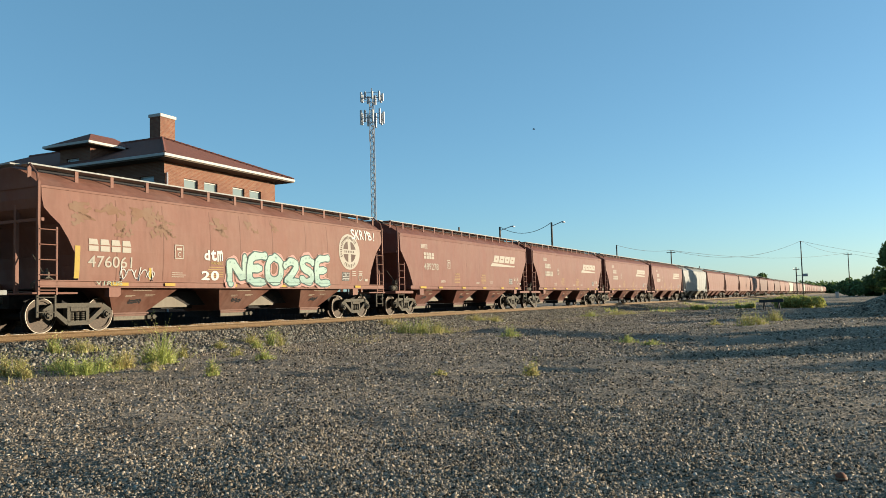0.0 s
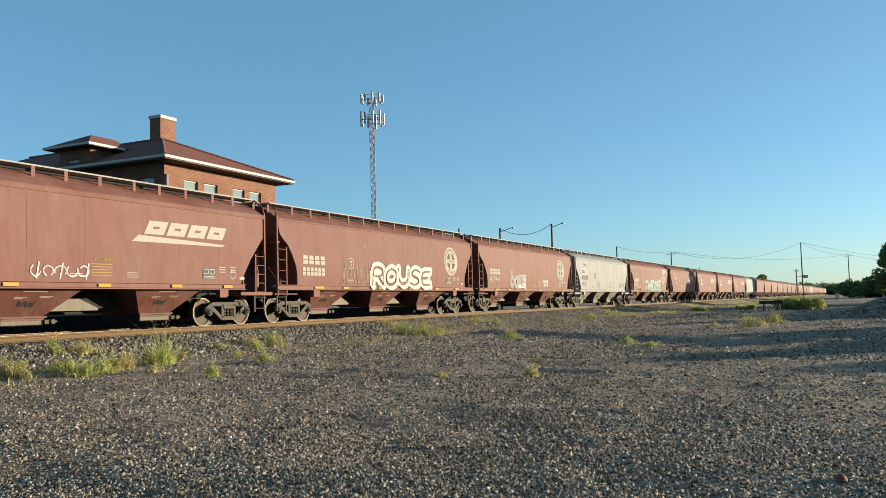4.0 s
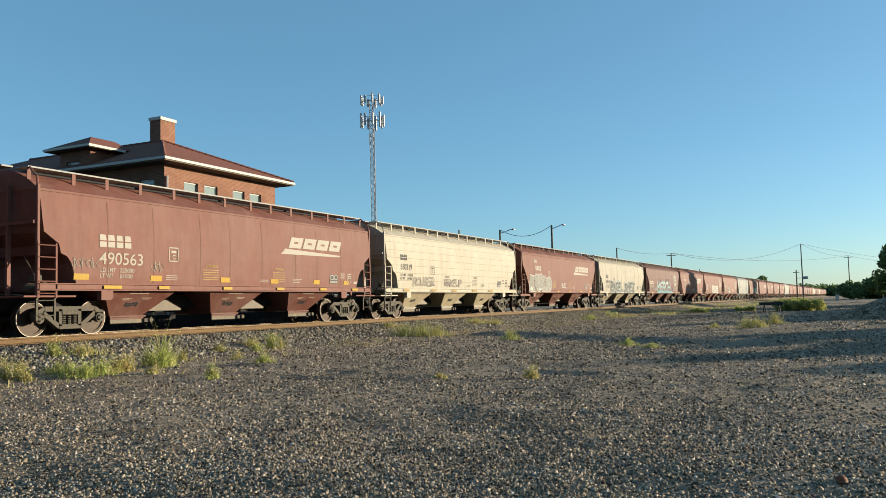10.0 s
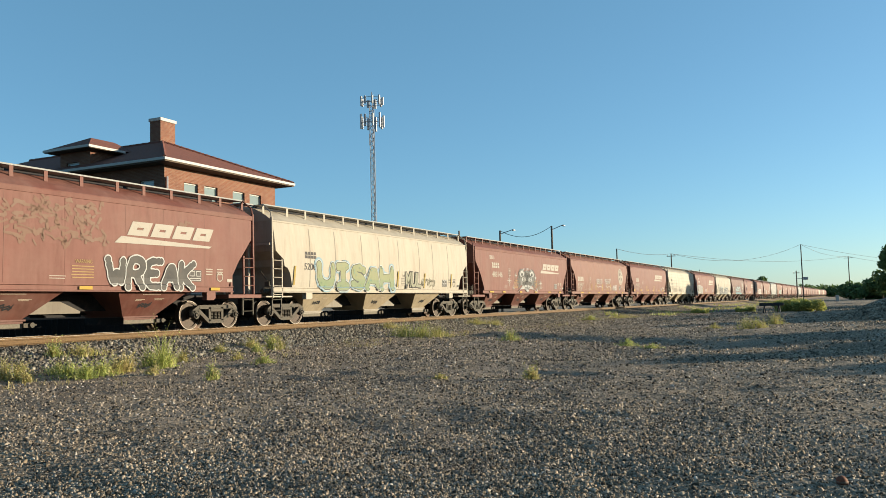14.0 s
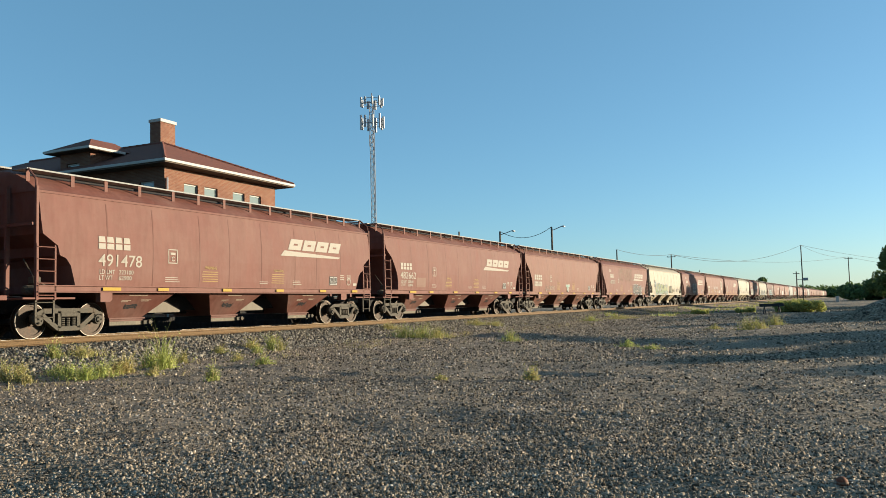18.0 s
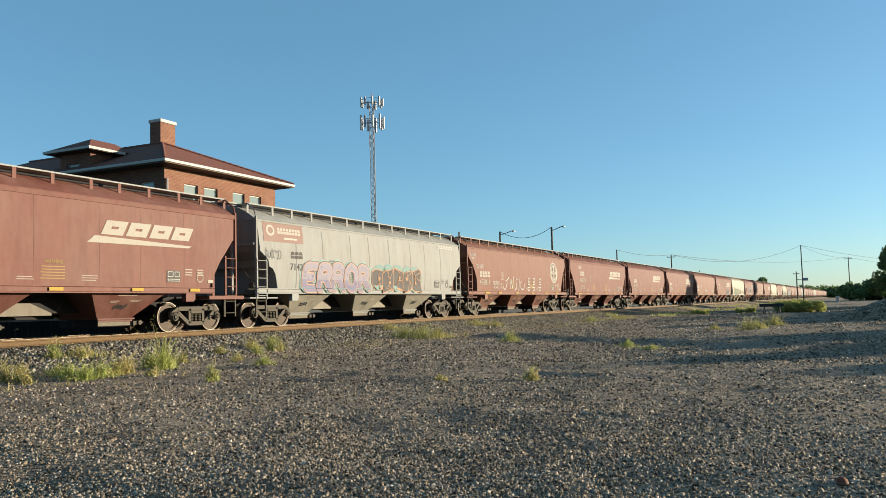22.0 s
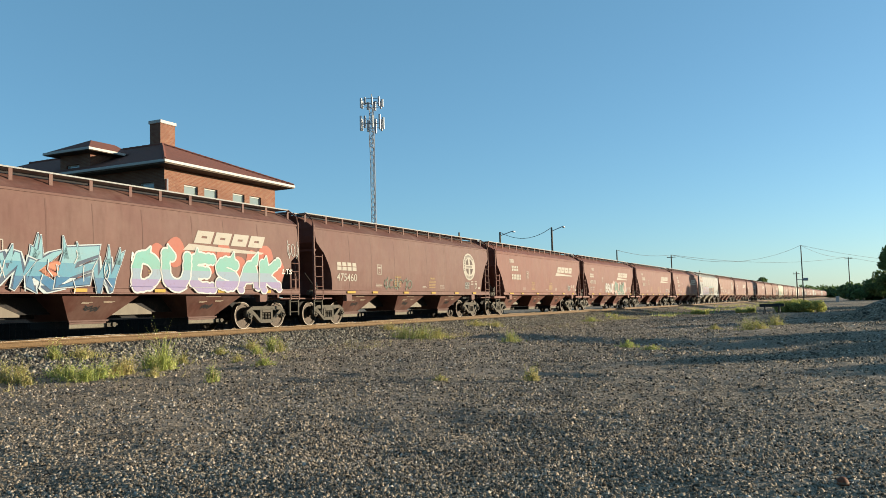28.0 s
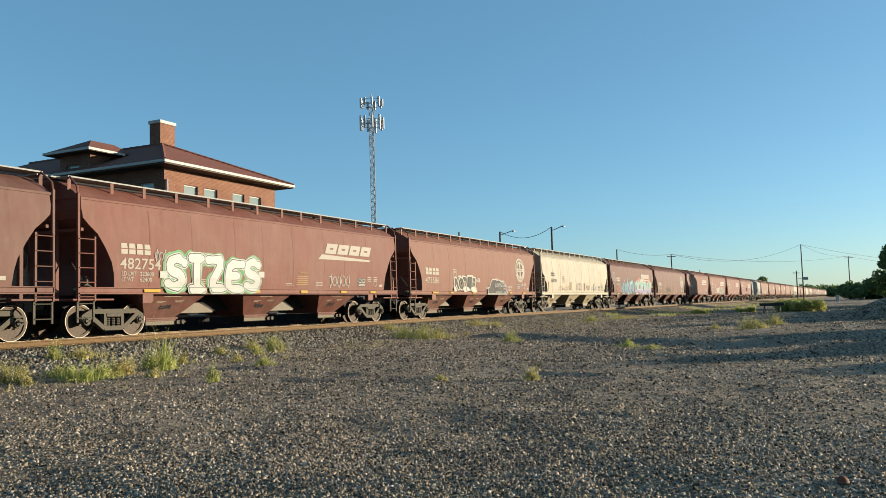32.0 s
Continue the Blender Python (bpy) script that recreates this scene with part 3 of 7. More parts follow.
        xc = 0.55 if sx > 0 else L - 0.55
        part("end_frame", boxes((xc - 0.05, xc + 0.05, -0.55, -0.47, 1.0, 3.9), (xc - 0.05, xc + 0.05, 0.47, 0.55, 1.0, 3.9), (xc - 0.04, xc + 0.04, -1.5, 1.5, 2.86, 2.94)), P, car)
        part("crossover_board", boxes((xe + sx * 0.22 - 0.16, xe + sx * 0.22 + 0.16, -0.9, 0.9, 4.30, 4.34)), M["grip"], car)
    rv = rod(bmesh.new(), (0.62, -1.12, 1.24), (1.12, -1.12, 1.24), 0.13, 12)
    rod(rv, (0.55, -1.12, 1.24), (0.62, -1.12, 1.24), 0.08, 10, 0.13)
    part("air_reservoir", rv, M["truck"], car)
    bv = boxes((0.70, 0.92, -1.32, -1.10, 1.40, 1.58), (0.76, 0.84, -1.36, -1.30, 1.44, 1.66), bevel=0.02)
    rod(bv, (0.80, -1.2, 1.55), (0.80, -0.8, 2.05), 0.02, 5)
    rod(bv, (0.92, -1.2, 1.48), (1.25, -1.2, 1.30), 0.02, 5)
    part("brake_valve", bv, M["truck"], car)
    hb = bmesh.new()
    rod(hb, (0.42, 0.75, 2.15), (0.36, 0.75, 2.15), 0.27, 16)
    part("hand_brake", hb, M["truck"], car)
    for t in (0, 2):
        xm = (ax[t] + ax[t + 1]) / 2
        for sy in (-1, 1):
            sf, sp = side_frame(), springs()
            if sy > 0:
                flipped(sf), flipped(sp)
            part("side_frame", shifted(sf, xm, sy * 1.0, WHEEL), M["truck"], car)
            tagged(part("spring_nest", shifted(sp, xm, sy * 1.0, WHEEL), M["truck"], car), kind="stuff")
            for a in ax[t:t + 2]:
                bc = bearing_cap()
                if sy > 0:
                    flipped(bc)
                part("bearing_cap", shifted(bc, a, sy * 1.0, WHEEL), M["truck"], car)
        part("bolster", boxes((xm - 0.2, xm + 0.2, -0.95, 0.95, WHEEL + 0.02, WHEEL + 0.30), bevel=0.03), M["dark"], car)
        for xb in (xm - 0.5, xm + 0.5):
            part("brake_beam", boxes((xb - 0.05, xb + 0.05, -0.75, 0.75, 0.32, 0.42)), M["dark"], car)
    for a in ax:
        w = part("wheelset", rod(bmesh.new(), (0, -0.95, 0), (0, 0.95, 0), 0.08, 10), M["dark"], car)
        w.location = (a, 0, WHEEL)
        for sy in (-1, 1):
            part("wheel", wheel(sy), M["tread"], w)
        part("rim", rim_ring(), M["rim"], w)
    return car


def far_car(style, L):
    """The same car with fewer parts, for those that stay in the distance."""
    car = new("covered_hopper_car")
    P = M["paint"]
    part("body", shell(style, L), P, car)
    part("roof", roof(style, L), P, car)
    part("side_sill", boxes((1.0, L - 1.0, -1.61, 1.61, 1.17, 1.35)), P, car)
    for k in range(3):
        a = 2.78 + (L - 5.56) / 3 * k
        part("hopper_bin", hopper_bin(a + 0.3, a + (L - 5.56) / 3 - 0.3, a + 1.4, a + 2.7), P, car)
    for sy in (-1, 1):
        part("running_board", boxes((0.5, L - 0.5, sy * 0.93 - 0.33, sy * 0.93 + 0.33, 4.32, 4.35)), M["grip"], car)
    for x in (0.45, L - 0.45):
        part("end_frame", boxes((x - 0.05, x + 0.05, -1.55, -1.45, 1.0, 3.9), (x - 0.05, x + 0.05, 1.45, 1.55, 1.0, 3.9), (x - 0.3, x + 0.3, -1.5, 1.5, 1.0, 1.1)), P, car)
    part("centre_sill", boxes((0, L, -0.16, 0.16, 0.72, 1.08)), M["dark"], car)
    for a in axles(L):
        w = part("wheelset", rod(bmesh.new(), (0, -0.95, 0), (0, 0.95, 0), 0.08, 8), M["dark"], car)
        w.location = (a, 0, WHEEL)
        for sy in (-1, 1):
            part("wheel", wheel(sy), M["tread"], w)
    ax = axles(L)
    for t in (0, 2):
        for sy in (-1, 1):
            part("side_frame", shifted(side_frame(), (ax[t] + ax[t + 1]) / 2, sy * 1.0, WHEEL), M["truck"], car)
    return car


RED, RUST, BROWN = (0.120, 0.043, 0.032), (0.138, 0.057, 0.040), (0.090, 0.037, 0.029)
CREAM, GREY, PALE = (0.288, 0.256, 0.206), (0.196, 0.197, 0.190), (0.240, 0.218, 0.176)
WHITE = (0.292, 0.266, 0.215)
# style, paint, logo, number, rear axle's place on the train's own line
FLEET = [
    (-1, "straight", RED, "swoosh", "489278", 34.86), (0, "curved", RUST, "disc", "476061", 16.41), (1, "straight", GREY, "", "852285", -1.23),
    (2, "curved", RUST, "disc", "473949", -19.20), (3, "curved", RED, "disc", "", -37.36), (4, "straight", RED, "swoosh", "477670", -55.09),
    (5, "curved", BROWN, "disc", "472449", -72.82), (6, "modern", PALE, "", "352919", -90.45), (7, "straight", RED, "swoosh", "487246", -108.48),
    (8, "modern", WHITE, "", "550319", -125.73), (9, "modern", RED, "swoosh", "490563", -143.15), (10, "curved", RUST, "disc", "478907", -161.44),
    (11, "straight", RED, "swoosh", "488146", -179.44), (12, "modern", CREAM, "", "520037", -197.23), (13, "straight", RED, "swoosh", "487303", -215.08),
    (14, "curved", RUST, "", "", -233.04), (15, "curved", RED, "swoosh", "482662", -251.01), (16, "modern", RED, "swoosh", "491478", -268.68),
    (17, "straight", RED, "swoosh", "488739", -286.65), (18, "curved", RUST, "disc", "476819", -304.71), (19, "modern", GREY, "", "714273", -322.73),
    (20, "straight", RED, "swoosh", "488394", -340.62), (21, "straight", RED, "swoosh", "485511", -358.56), (22, "straight", RED, "swoosh", "497178", -376.04),
    (23, "straight", RED, "swoosh", "", -393.87), (24, "curved", BROWN, "disc", "475460", -411.98), (25, "modern", BROWN, "swoosh", "496321", -429.99),
    (26, "modern", CREAM, "", "520198", -447.82), (27, "curved", RUST, "disc", "473586", -466.18), (28, "curved", RED, "swoosh", "482754", -484.72),
    (29, "curved", BROWN, "swoosh", "", -502.7), (30, "straight", RED, "swoosh", "", -520.6)]
SHORT = {1, 6, 8, 9, 16, 22}
# seconds, how far the train is ahead of an even 15.697 m/s
PACE = ((0, -1.64), (1, -1.24), (2, -0.85), (3, -0.95), (4, -0.95), (5, -0.93), (6, -0.90), (7, -0.69), (8, -0.44), (9, 0.38), (10, 0.69), (11, 0.92), (12, 1.07), (13, 1.12), (14, 1.45), (15, 1.20), (16, 0.85),
        (17, 0.57), (18, 0.61), (19, 0.63), (20, 0.60), (21, 0.30), (22, 0.50), (23, 0.32), (24, 0.11), (25, -0.04), (26, -0.30), (27, -0.55), (28, -0.77), (29, -0.69), (30, -0.61), (31, -1.09), (32, -1.62))
PLACES = {}                     # each car's rear end on the train's own line
protos = {}
CARS = []


def place_car(kind, style, short, paint, at, label):
    L = 17.35 if short else 18.0
    key = (kind, style, short)
    if key not in protos:
        protos[key] = car = (hopper_car if kind == "near" else far_car)(style, L)
    else:
        car = copy_thing(protos[key], Matrix())
        for ch in [c for c in car.children if c.name.split(".")[0] not in BASE_PARTS]:
            bpy.data.objects.remove(ch)
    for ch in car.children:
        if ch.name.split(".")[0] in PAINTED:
            # bins and flanges darker: dirt and under-floor shade in one factor
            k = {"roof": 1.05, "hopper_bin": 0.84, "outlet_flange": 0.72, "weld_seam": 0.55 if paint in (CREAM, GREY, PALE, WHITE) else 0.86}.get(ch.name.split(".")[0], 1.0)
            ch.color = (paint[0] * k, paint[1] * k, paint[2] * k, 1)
            # tan of the sunlit patch on the sill, by the car's paint
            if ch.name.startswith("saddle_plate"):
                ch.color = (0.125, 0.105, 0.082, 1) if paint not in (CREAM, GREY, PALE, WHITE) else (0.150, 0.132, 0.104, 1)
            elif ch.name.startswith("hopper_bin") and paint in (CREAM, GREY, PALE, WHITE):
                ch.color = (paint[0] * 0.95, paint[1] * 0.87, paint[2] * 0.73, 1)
    tagged(car, label, "freight car", "freight cars of the train")
    PLACES[car.name] = at
    CARS.append((car, L))
    return car, L


BASE_PARTS = {"corner_grab", "weld_seam", "body", "roof", "eave_rail", "side_sill", "running_board", "support", "end_platform", "end_post", "ladder", "stirrup", "jacking_pad", "hopper_bin", "outlet_gate", "outlet_frame", "outlet_flange", "gate_crank",
              "centre_sill", "saddle_plate", "brake_rigging", "hatch", "coupler", "end_frame", "crossover_board", "hand_brake", "air_reservoir", "brake_valve", "side_frame", "spring_nest", "bearing_cap", "bolster", "brake_beam", "wheelset", "stencil_scrawl", "stencil_print"}
WORDS = {RED: "oxide-red", RUST: "rust-brown", BROWN: "dark brown", CREAM: "cream", GREY: "pale grey", PALE: "beige", WHITE: "off-white"}
NEAR = {}
for idx, style, paint, logo, number, a1 in FLEET:
    L_ = 17.35 if idx in SHORT else 18.0
    NEAR[idx] = place_car("near", style, idx in SHORT, paint, a1 - axles(L_)[0], WORDS[paint] + " covered hopper freight car, weathered, rolling on the rails")
for ch in [c for c in NEAR[8][0].children if c.name.startswith("weld_seam")]:
    bpy.data.objects.remove(ch)
front = 34.86
rnd = random.Random(5)
for k in range(2, 42):
    front += 17.95
    paint = {2: RED, 3: RED, 4: RED, 5: GREY, 6: RED, 7: RED, 8: RUST, 9: RED, 10: BROWN}.get(k) or rnd.choice((RED, RED, RUST, BROWN, RED, RED, CREAM, RED))
    st = "straight" if k in (2, 3, 4, 6) or (k > 6 and rnd.random() < 0.4) else "curved"
    near = k < 6
    NEAR[-k] = place_car("near" if near else "far", st, False, paint, front - axles(18.0)[0], WORDS[paint] + " covered hopper freight car in the distance, rolling away")


# ---- the depot behind the track ----
XW, XR, YW, YB = 32.10, 41.57, 31.0, 52.0
EV, OV = 8.98, 0.85
depot = tagged(new("depot_building"), "two-storey red-brick railway depot with hipped roof", "building")


def wall_with_holes(axis, at, thick, a0, a1, z0, z1, holes):
    """A wall across x (axis 'x') or y, with rectangular openings (a, b, low, high)."""
    cuts_a = sorted({a0, a1} | {v for h in holes for v in h[:2]})
    cuts_z = sorted({z0, z1} | {v for h in holes for v in h[2:]})
    bm = bmesh.new()
    for p, q in zip(cuts_a, cuts_a[1:]):
        for r, s in zip(cuts_z, cuts_z[1:]):
            if any(h[0] <= p and q <= h[1] and h[2] <= r and s <= h[3] for h in holes):
                continue
            if axis == "x":
                box(bm, p, q, at, at + thick, r, s)
            else:
                box(bm, at, at + thick, p, q, r, s)
    bmesh.ops.remove_doubles(bm, verts=bm.verts, dist=0.0005)
    inner = [f for f in bm.faces if any(f is not g and set(f.verts) == set(g.verts) for v in f.verts for g in v.link_faces)]
    bmesh.ops.delete(bm, geom=inner, context="FACES_ONLY")
    return bm


def window(parent, axis, at, a, b, z0, z1):
    """A sash window set in its opening: frame, meeting rail, panes and sill."""
    t = 0.07
    d0, d1 = at + 0.10, at + 0.18

    def slab(p, q, lo, hi, e0=d0, e1=d1):
        return (p, q, e0, e1, lo, hi) if axis == "x" else (e0, e1, p, q, lo, hi)

    zm = (z0 + z1) / 2
    w = part("window", boxes(slab(a, b, z1 - t, z1), slab(a, b, z0, z0 + t), slab(a, a + t, z0 + t, z1 - t), slab(b - t, b, z0 + t, z1 - t), slab(a + t, b - t, zm - 0.03, zm + 0.03)), M["trim"], parent)
    part("pane", boxes(slab(a + t, b - t, zm + 0.03, z1 - t, d0 + 0.03, d0 + 0.05)), M["glass"], w)
    part("pane", boxes(slab(a + t, b - t, z0 + t, zm - 0.03, d0 + 0.03, d0 + 0.05)), M["glass"], w)
    part("sill", boxes(slab(a - 0.06, b + 0.06, z0 - 0.10, z0, at - 0.05, at + 0.1)), M["trim"], w)
    return w


front_holes = [(a, b, 6.3, 8.18) for a, b in ((33.55, 34.62), (35.13, 36.22), (37.53, 38.60), (39.07, 40.16))]
low_holes = [(a, b, 1.2, 3.2) for a, b in ((34.0, 35.0), (36.0, 37.0), (39.0, 40.2))]
part("front_wall", wall_with_holes("x", YW, 0.35, XW, XR, 0, EV - 0.05, front_holes + low_holes), M["brick"], depot)
for h in front_holes + low_holes:
    window(depot, "x", YW, *h)
side_holes = [(31.72, 32.72, 6.3, 8.2), (34.2, 35.2, 6.3, 8.2), (42.0, 43.0, 6.3, 8.2)]
part("side_wall", wall_with_holes("y", XW, 0.35, YW + 0.35, YB, 0, EV - 0.05, side_holes), M["brick"], depot)
for h in side_holes:
    window(depot, "y", XW, *h)
part("side_wall", wall_with_holes("y", XR - 0.35, 0.35, YW + 0.35, YB, 0, EV - 0.05, []), M["brick"], depot)
part("rear_wall", boxes((XW, XR, YB, YB + 0.35, 0, EV - 0.05)), M["brick"], depot)
part("upper_floor", boxes((XW + 0.36, XR - 0.36, YW + 0.36, YB - 0.02, 4.0, 4.2)), M["frame"], depot)
part("soffit", boxes((XW - OV, XR + OV, YW - OV, YB + OV, EV - 0.05, EV)), M["soffit"], depot)


def hip(bm, x0, x1, y0, y1, z, pitch, along="y"):
    """A hipped roof over a rectangle, with its ridge along y."""
    hw = (x1 - x0) / 2
    xm, zr = (x0 + x1) / 2, z + hw * pitch
    c = [bm.verts.new(p) for p in ((x0, y0, z), (x1, y0, z), (x1, y1, z), (x0, y1, z))]
    r = [bm.verts.new((xm, min(y0 + hw, (y0 + y1) / 2), zr)), bm.verts.new((xm, max(y1 - hw, (y0 + y1) / 2 + 0.01), zr))]
    for f in ((c[0], c[1], r[0]), (c[1], c[2], r[1], r[0]), (c[2], c[3], r[1]), (c[3], c[0], r[0], r[1]), (c[3], c[2], c[1], c[0])):
        bm.faces.new(f)
    return bm


part("roof", hip(bmesh.new(), XW - OV, XR + OV, YW - OV, YB + OV, EV + 0.16, 0.415), M["roof"], depot)
fx0, fx1, fy0, fy1 = XW - OV - 0.06, XR + OV + 0.06, YW - OV - 0.06, YB + OV + 0.06
for b in ((fx0, fx1, fy0, fy0 + 0.06, EV + 0.01, EV + 0.155), (fx0, fx0 + 0.06, fy0 + 0.06, fy1, EV + 0.01, EV + 0.155), (fx1 - 0.06, fx1, fy0 + 0.06, fy1, EV + 0.01, EV + 0.155)):
    part("gutter", boxes(b, bevel=0.015), M["trim"], depot)
hw_ = (XR - XW) / 2 + OV
xm_, zr_, z0_ = (XW + XR) / 2, EV + 0.17 + hw_ * 0.415, EV + 0.17
for a, b in (((XW - OV, YW - OV, z0_), (xm_, YW - OV + hw_, zr_)), ((XR + OV, YW - OV, z0_), (xm_, YW - OV + hw_, zr_)), ((xm_, YW - OV + hw_, zr_), (xm_, YB + OV - hw_, zr_))):
    n_ = 22
    cap = bmesh.new()
    for k in range(n_):
        p, q = Vector(a).lerp(Vector(b), k / n_), Vector(a).lerp(Vector(b), (k + 1.05) / n_)
        rod(cap, p, q, 0.085, 6, 0.105)
    tagged(part("ridge_cap", cap, M["roof"], depot), kind="stuff")
part("chimney", boxes((36.97, 38.2, 36.0, 36.85, 10.4, 12.84)), M["brick"], depot)
part("chimney_cap", boxes((36.90, 38.27, 35.93, 36.92, 12.84, 13.04), bevel=0.02), M["trim"], depot)
dz = 10.27
part("dormer_wall", wall_with_holes("y", XW + 0.02, 0.3, 36.4, 38.75, EV + 0.1, dz, [(37.25, 38.25, EV + 0.1, 9.70)]), M["brick"], depot)
window(depot, "y", XW + 0.02, 37.25, 38.25, EV + 0.1, 9.70)
part("dormer_wall", boxes((XW + 0.32, 35.8, 36.4, 36.7, EV + 0.1, dz)), M["brick"], depot)
part("dormer_wall", boxes((XW + 0.32, 35.8, 38.45, 38.75, EV + 0.1, dz)), M["brick"], depot)


def dormer_roof():
    bm = bmesh.new()
    x0, x1, y0, y1, z = 31.5, 34.9, 35.8, 39.35, dz + 0.16
    ym = (y0 + y1) / 2
    c = [bm.verts.new(p) for p in ((x0, y0, z), (x1, y0, z), (x1, y1, z), (x0, y1, z))]
    a, b = bm.verts.new((x0 + 1.7, ym, z + 0.85)), bm.verts.new((x1, ym, z + 0.85))
    for f in ((c[0], c[1], b, a), (c[3], c[0], a), (c[2], c[3], a, b), (c[1], c[2], b), (c[3], c[2], c[1], c[0])):
        bm.faces.new(f)
    return bm


part("dormer_soffit", boxes((31.5, 34.0, 35.8, 39.3, dz, dz + 0.04)), M["soffit"], depot)
part("dormer_roof", dormer_roof(), M["roof"], depot)
for b in ((31.44, 34.0, 35.74, 35.80, dz + 0.03, dz + 0.16), (31.44, 31.50, 35.80, 39.35, dz + 0.03, dz + 0.16)):
    part("dormer_gutter", boxes(b), M["trim"], depot)
dp = bmesh.new()
rod(dp, (XW + 0.12, YW - 0.09, 0.1), (XW + 0.12, YW - 0.09, 8.3), 0.05, 8)
part("downpipe", dp, M["galv"], depot)


# ---- the lattice mast ----
def mast():
    m = tagged(new("antenna_mast"), "tall grey lattice mast carrying mobile antennas", "mast")
    bx, by, top = 132.3, 75.95, 41.3
    pts = [(bx + 0.5 * math.cos(a), by + 0.5 * math.sin(a)) for a in (0.3, 0.3 + 2.094, 0.3 + 4.189)]
    for x, y in pts:
        part("leg", rod(bmesh.new(), (x, y, 0), (x, y, top - 1), 0.085, 6), M["galv"], m)
    br = bmesh.new()
    z = 0.5
    while z < top - 2:
        for i in range(3):
            a, b = pts[i], pts[(i + 1) % 3]
            rod(br, (*a, z), (*b, z + 0.75), 0.06, 4)
            rod(br, (*b, z + 0.75), (*a, z + 1.5), 0.06, 4)
        z += 1.5
    part("bracing", br, M["galv"], m)
    for zc, n, hgt, rad in ((40.1, 9, 1.5, 1.9), (36.2, 9, 2.3, 2.0)):
        ring = bmesh.new()
        for k in range(12):
            a, b = 2 * math.pi * k / 12, 2 * math.pi * (k + 1) / 12
            for dz_ in (-0.4, 0.5):
                rod(ring, (bx + rad * math.cos(a), by + rad * math.sin(a), zc + dz_), (bx + rad * math.cos(b), by + rad * math.sin(b), zc + dz_), 0.05, 4)
        for k in range(3):
            a = 2 * math.pi * k / 3
            rod(ring, (bx, by, zc), (bx + rad * math.cos(a), by + rad * math.sin(a), zc), 0.07, 4)
        tagged(part("mount", ring, M["galv"], m), kind="stuff")
        for k in range(n):
            a = 2 * math.pi * k / n + 0.2
            x, y = bx + (rad + 0.15) * math.cos(a), by + (rad + 0.15) * math.sin(a)
            hh = hgt * (1.0 if k % 3 else 1.25)
            part("antenna", boxes((x - 0.17, x + 0.17, y - 0.17, y + 0.17, zc - hh / 2, zc + hh / 2), bevel=0.05), M["antenna"] if k % 2 else M["galv"], m)
    for k in range(2):
        a = 1.0 + k * 2.6
        x, y = bx + 1.3 * math.cos(a), by + 1.3 * math.sin(a)
        w = rod(bmesh.new(), (x, y, 31.9), (x, y, 34.1), 0.05, 5)
        rod(w, (x, y, 32.6), (bx, by, 32.6), 0.04, 4)
        rod(w, (x, y, 33.4), (bx, by, 33.4), 0.04, 4)
        part("whip_antenna", w, M["galv"], m)
    part("lightning_rod", rod(bmesh.new(), (bx, by, top - 1.5), (bx, by, top + 0.6), 0.12, 6), M["galv"], m)


mast()


# ---- poles and wires ----
def at_px(heading, rng):
    a = radians(heading)
    return rng * math.sin(a), rng * math.cos(a)


def pole(heading, rng, height, arm=0, cross=0, label="weathered wooden utility pole", name="utility_pole", lean=0.0, r=0.14, head=False):
    x, y = at_px(heading, rng)
    p = tagged(new(name), label, "pole", "poles along the railway")
    p.matrix_basis = pose(x, y, 0, 0, 0, 0)
    part("shaft", rod(bmesh.new(), (0, 0, 0), (lean, 0, height), r, 10, r * 0.7), M["pole"], p)
    if arm:
        a = rod(bmesh.new(), (lean, 0, height - 0.4), (lean + arm * 0.45, -arm * 0.9, height + 0.05), 0.04, 6)
        part("lamp_arm", a, M["galv"], p)
        part("lamp_head", shifted(boxes((-0.3, 0.3, -0.12, 0.12, -0.07, 0.07), bevel=0.03), lean + arm * 0.55, -arm * 1.0, height + 0.02), M["galv"], p)
    if head:
        part("signal_arm", boxes((-0.05, 0.05, -2.0, 0.0, 4.55, 4.65)), M["galv"], p)
        part("signal_box", boxes((-0.25, 0.25, -2.1, -1.2, 4.35, 4.9), bevel=0.05), M["galv"], p)
    if cross:
        part("crossarm", boxes((lean - 0.06, lean + 0.06, -cross / 2, cross / 2, height - 0.5, height - 0.38)), M["pole"], p)
        for k in range(3):
            yk = -cross / 2 + 0.1 + k * (cross / 2 - 0.1)
            part("insulator", rod(bmesh.new(), (lean, yk, height - 0.38), (lean, yk, height - 0.2), 0.05, 6), M["galv"], p)
    return Vector((x + lean, y, height))


P813 = pole(66.1, 101.0, 10.4)
P886 = pole(68.98, 88.0, 9.1, arm=1.3, label="wooden pole with a street lamp arm")
P978 = pole(72.6, 84.8, 9.1, arm=1.1, label="wooden pole with a street lamp arm")
P1091 = pole(77.0, 133.0, 9.5)
P1188 = pole(80.6, 156.0, 9.6, cross=1.6, label="wooden utility pole with a crossarm")
P1418 = pole(88.7, 192.0, 12.3, cross=0, label="tall wooden utility pole carrying wires")
P1501 = pole(91.4, 232.0, 11.0, cross=2.0, label="wooden utility pole with a crossarm")
P1407 = pole(88.35, 176.0, 6.2, cross=1.2, label="short signal pole beside the track", name="signal_pole", head=True)
P1240 = pole(82.4, 230.0, 9.0)


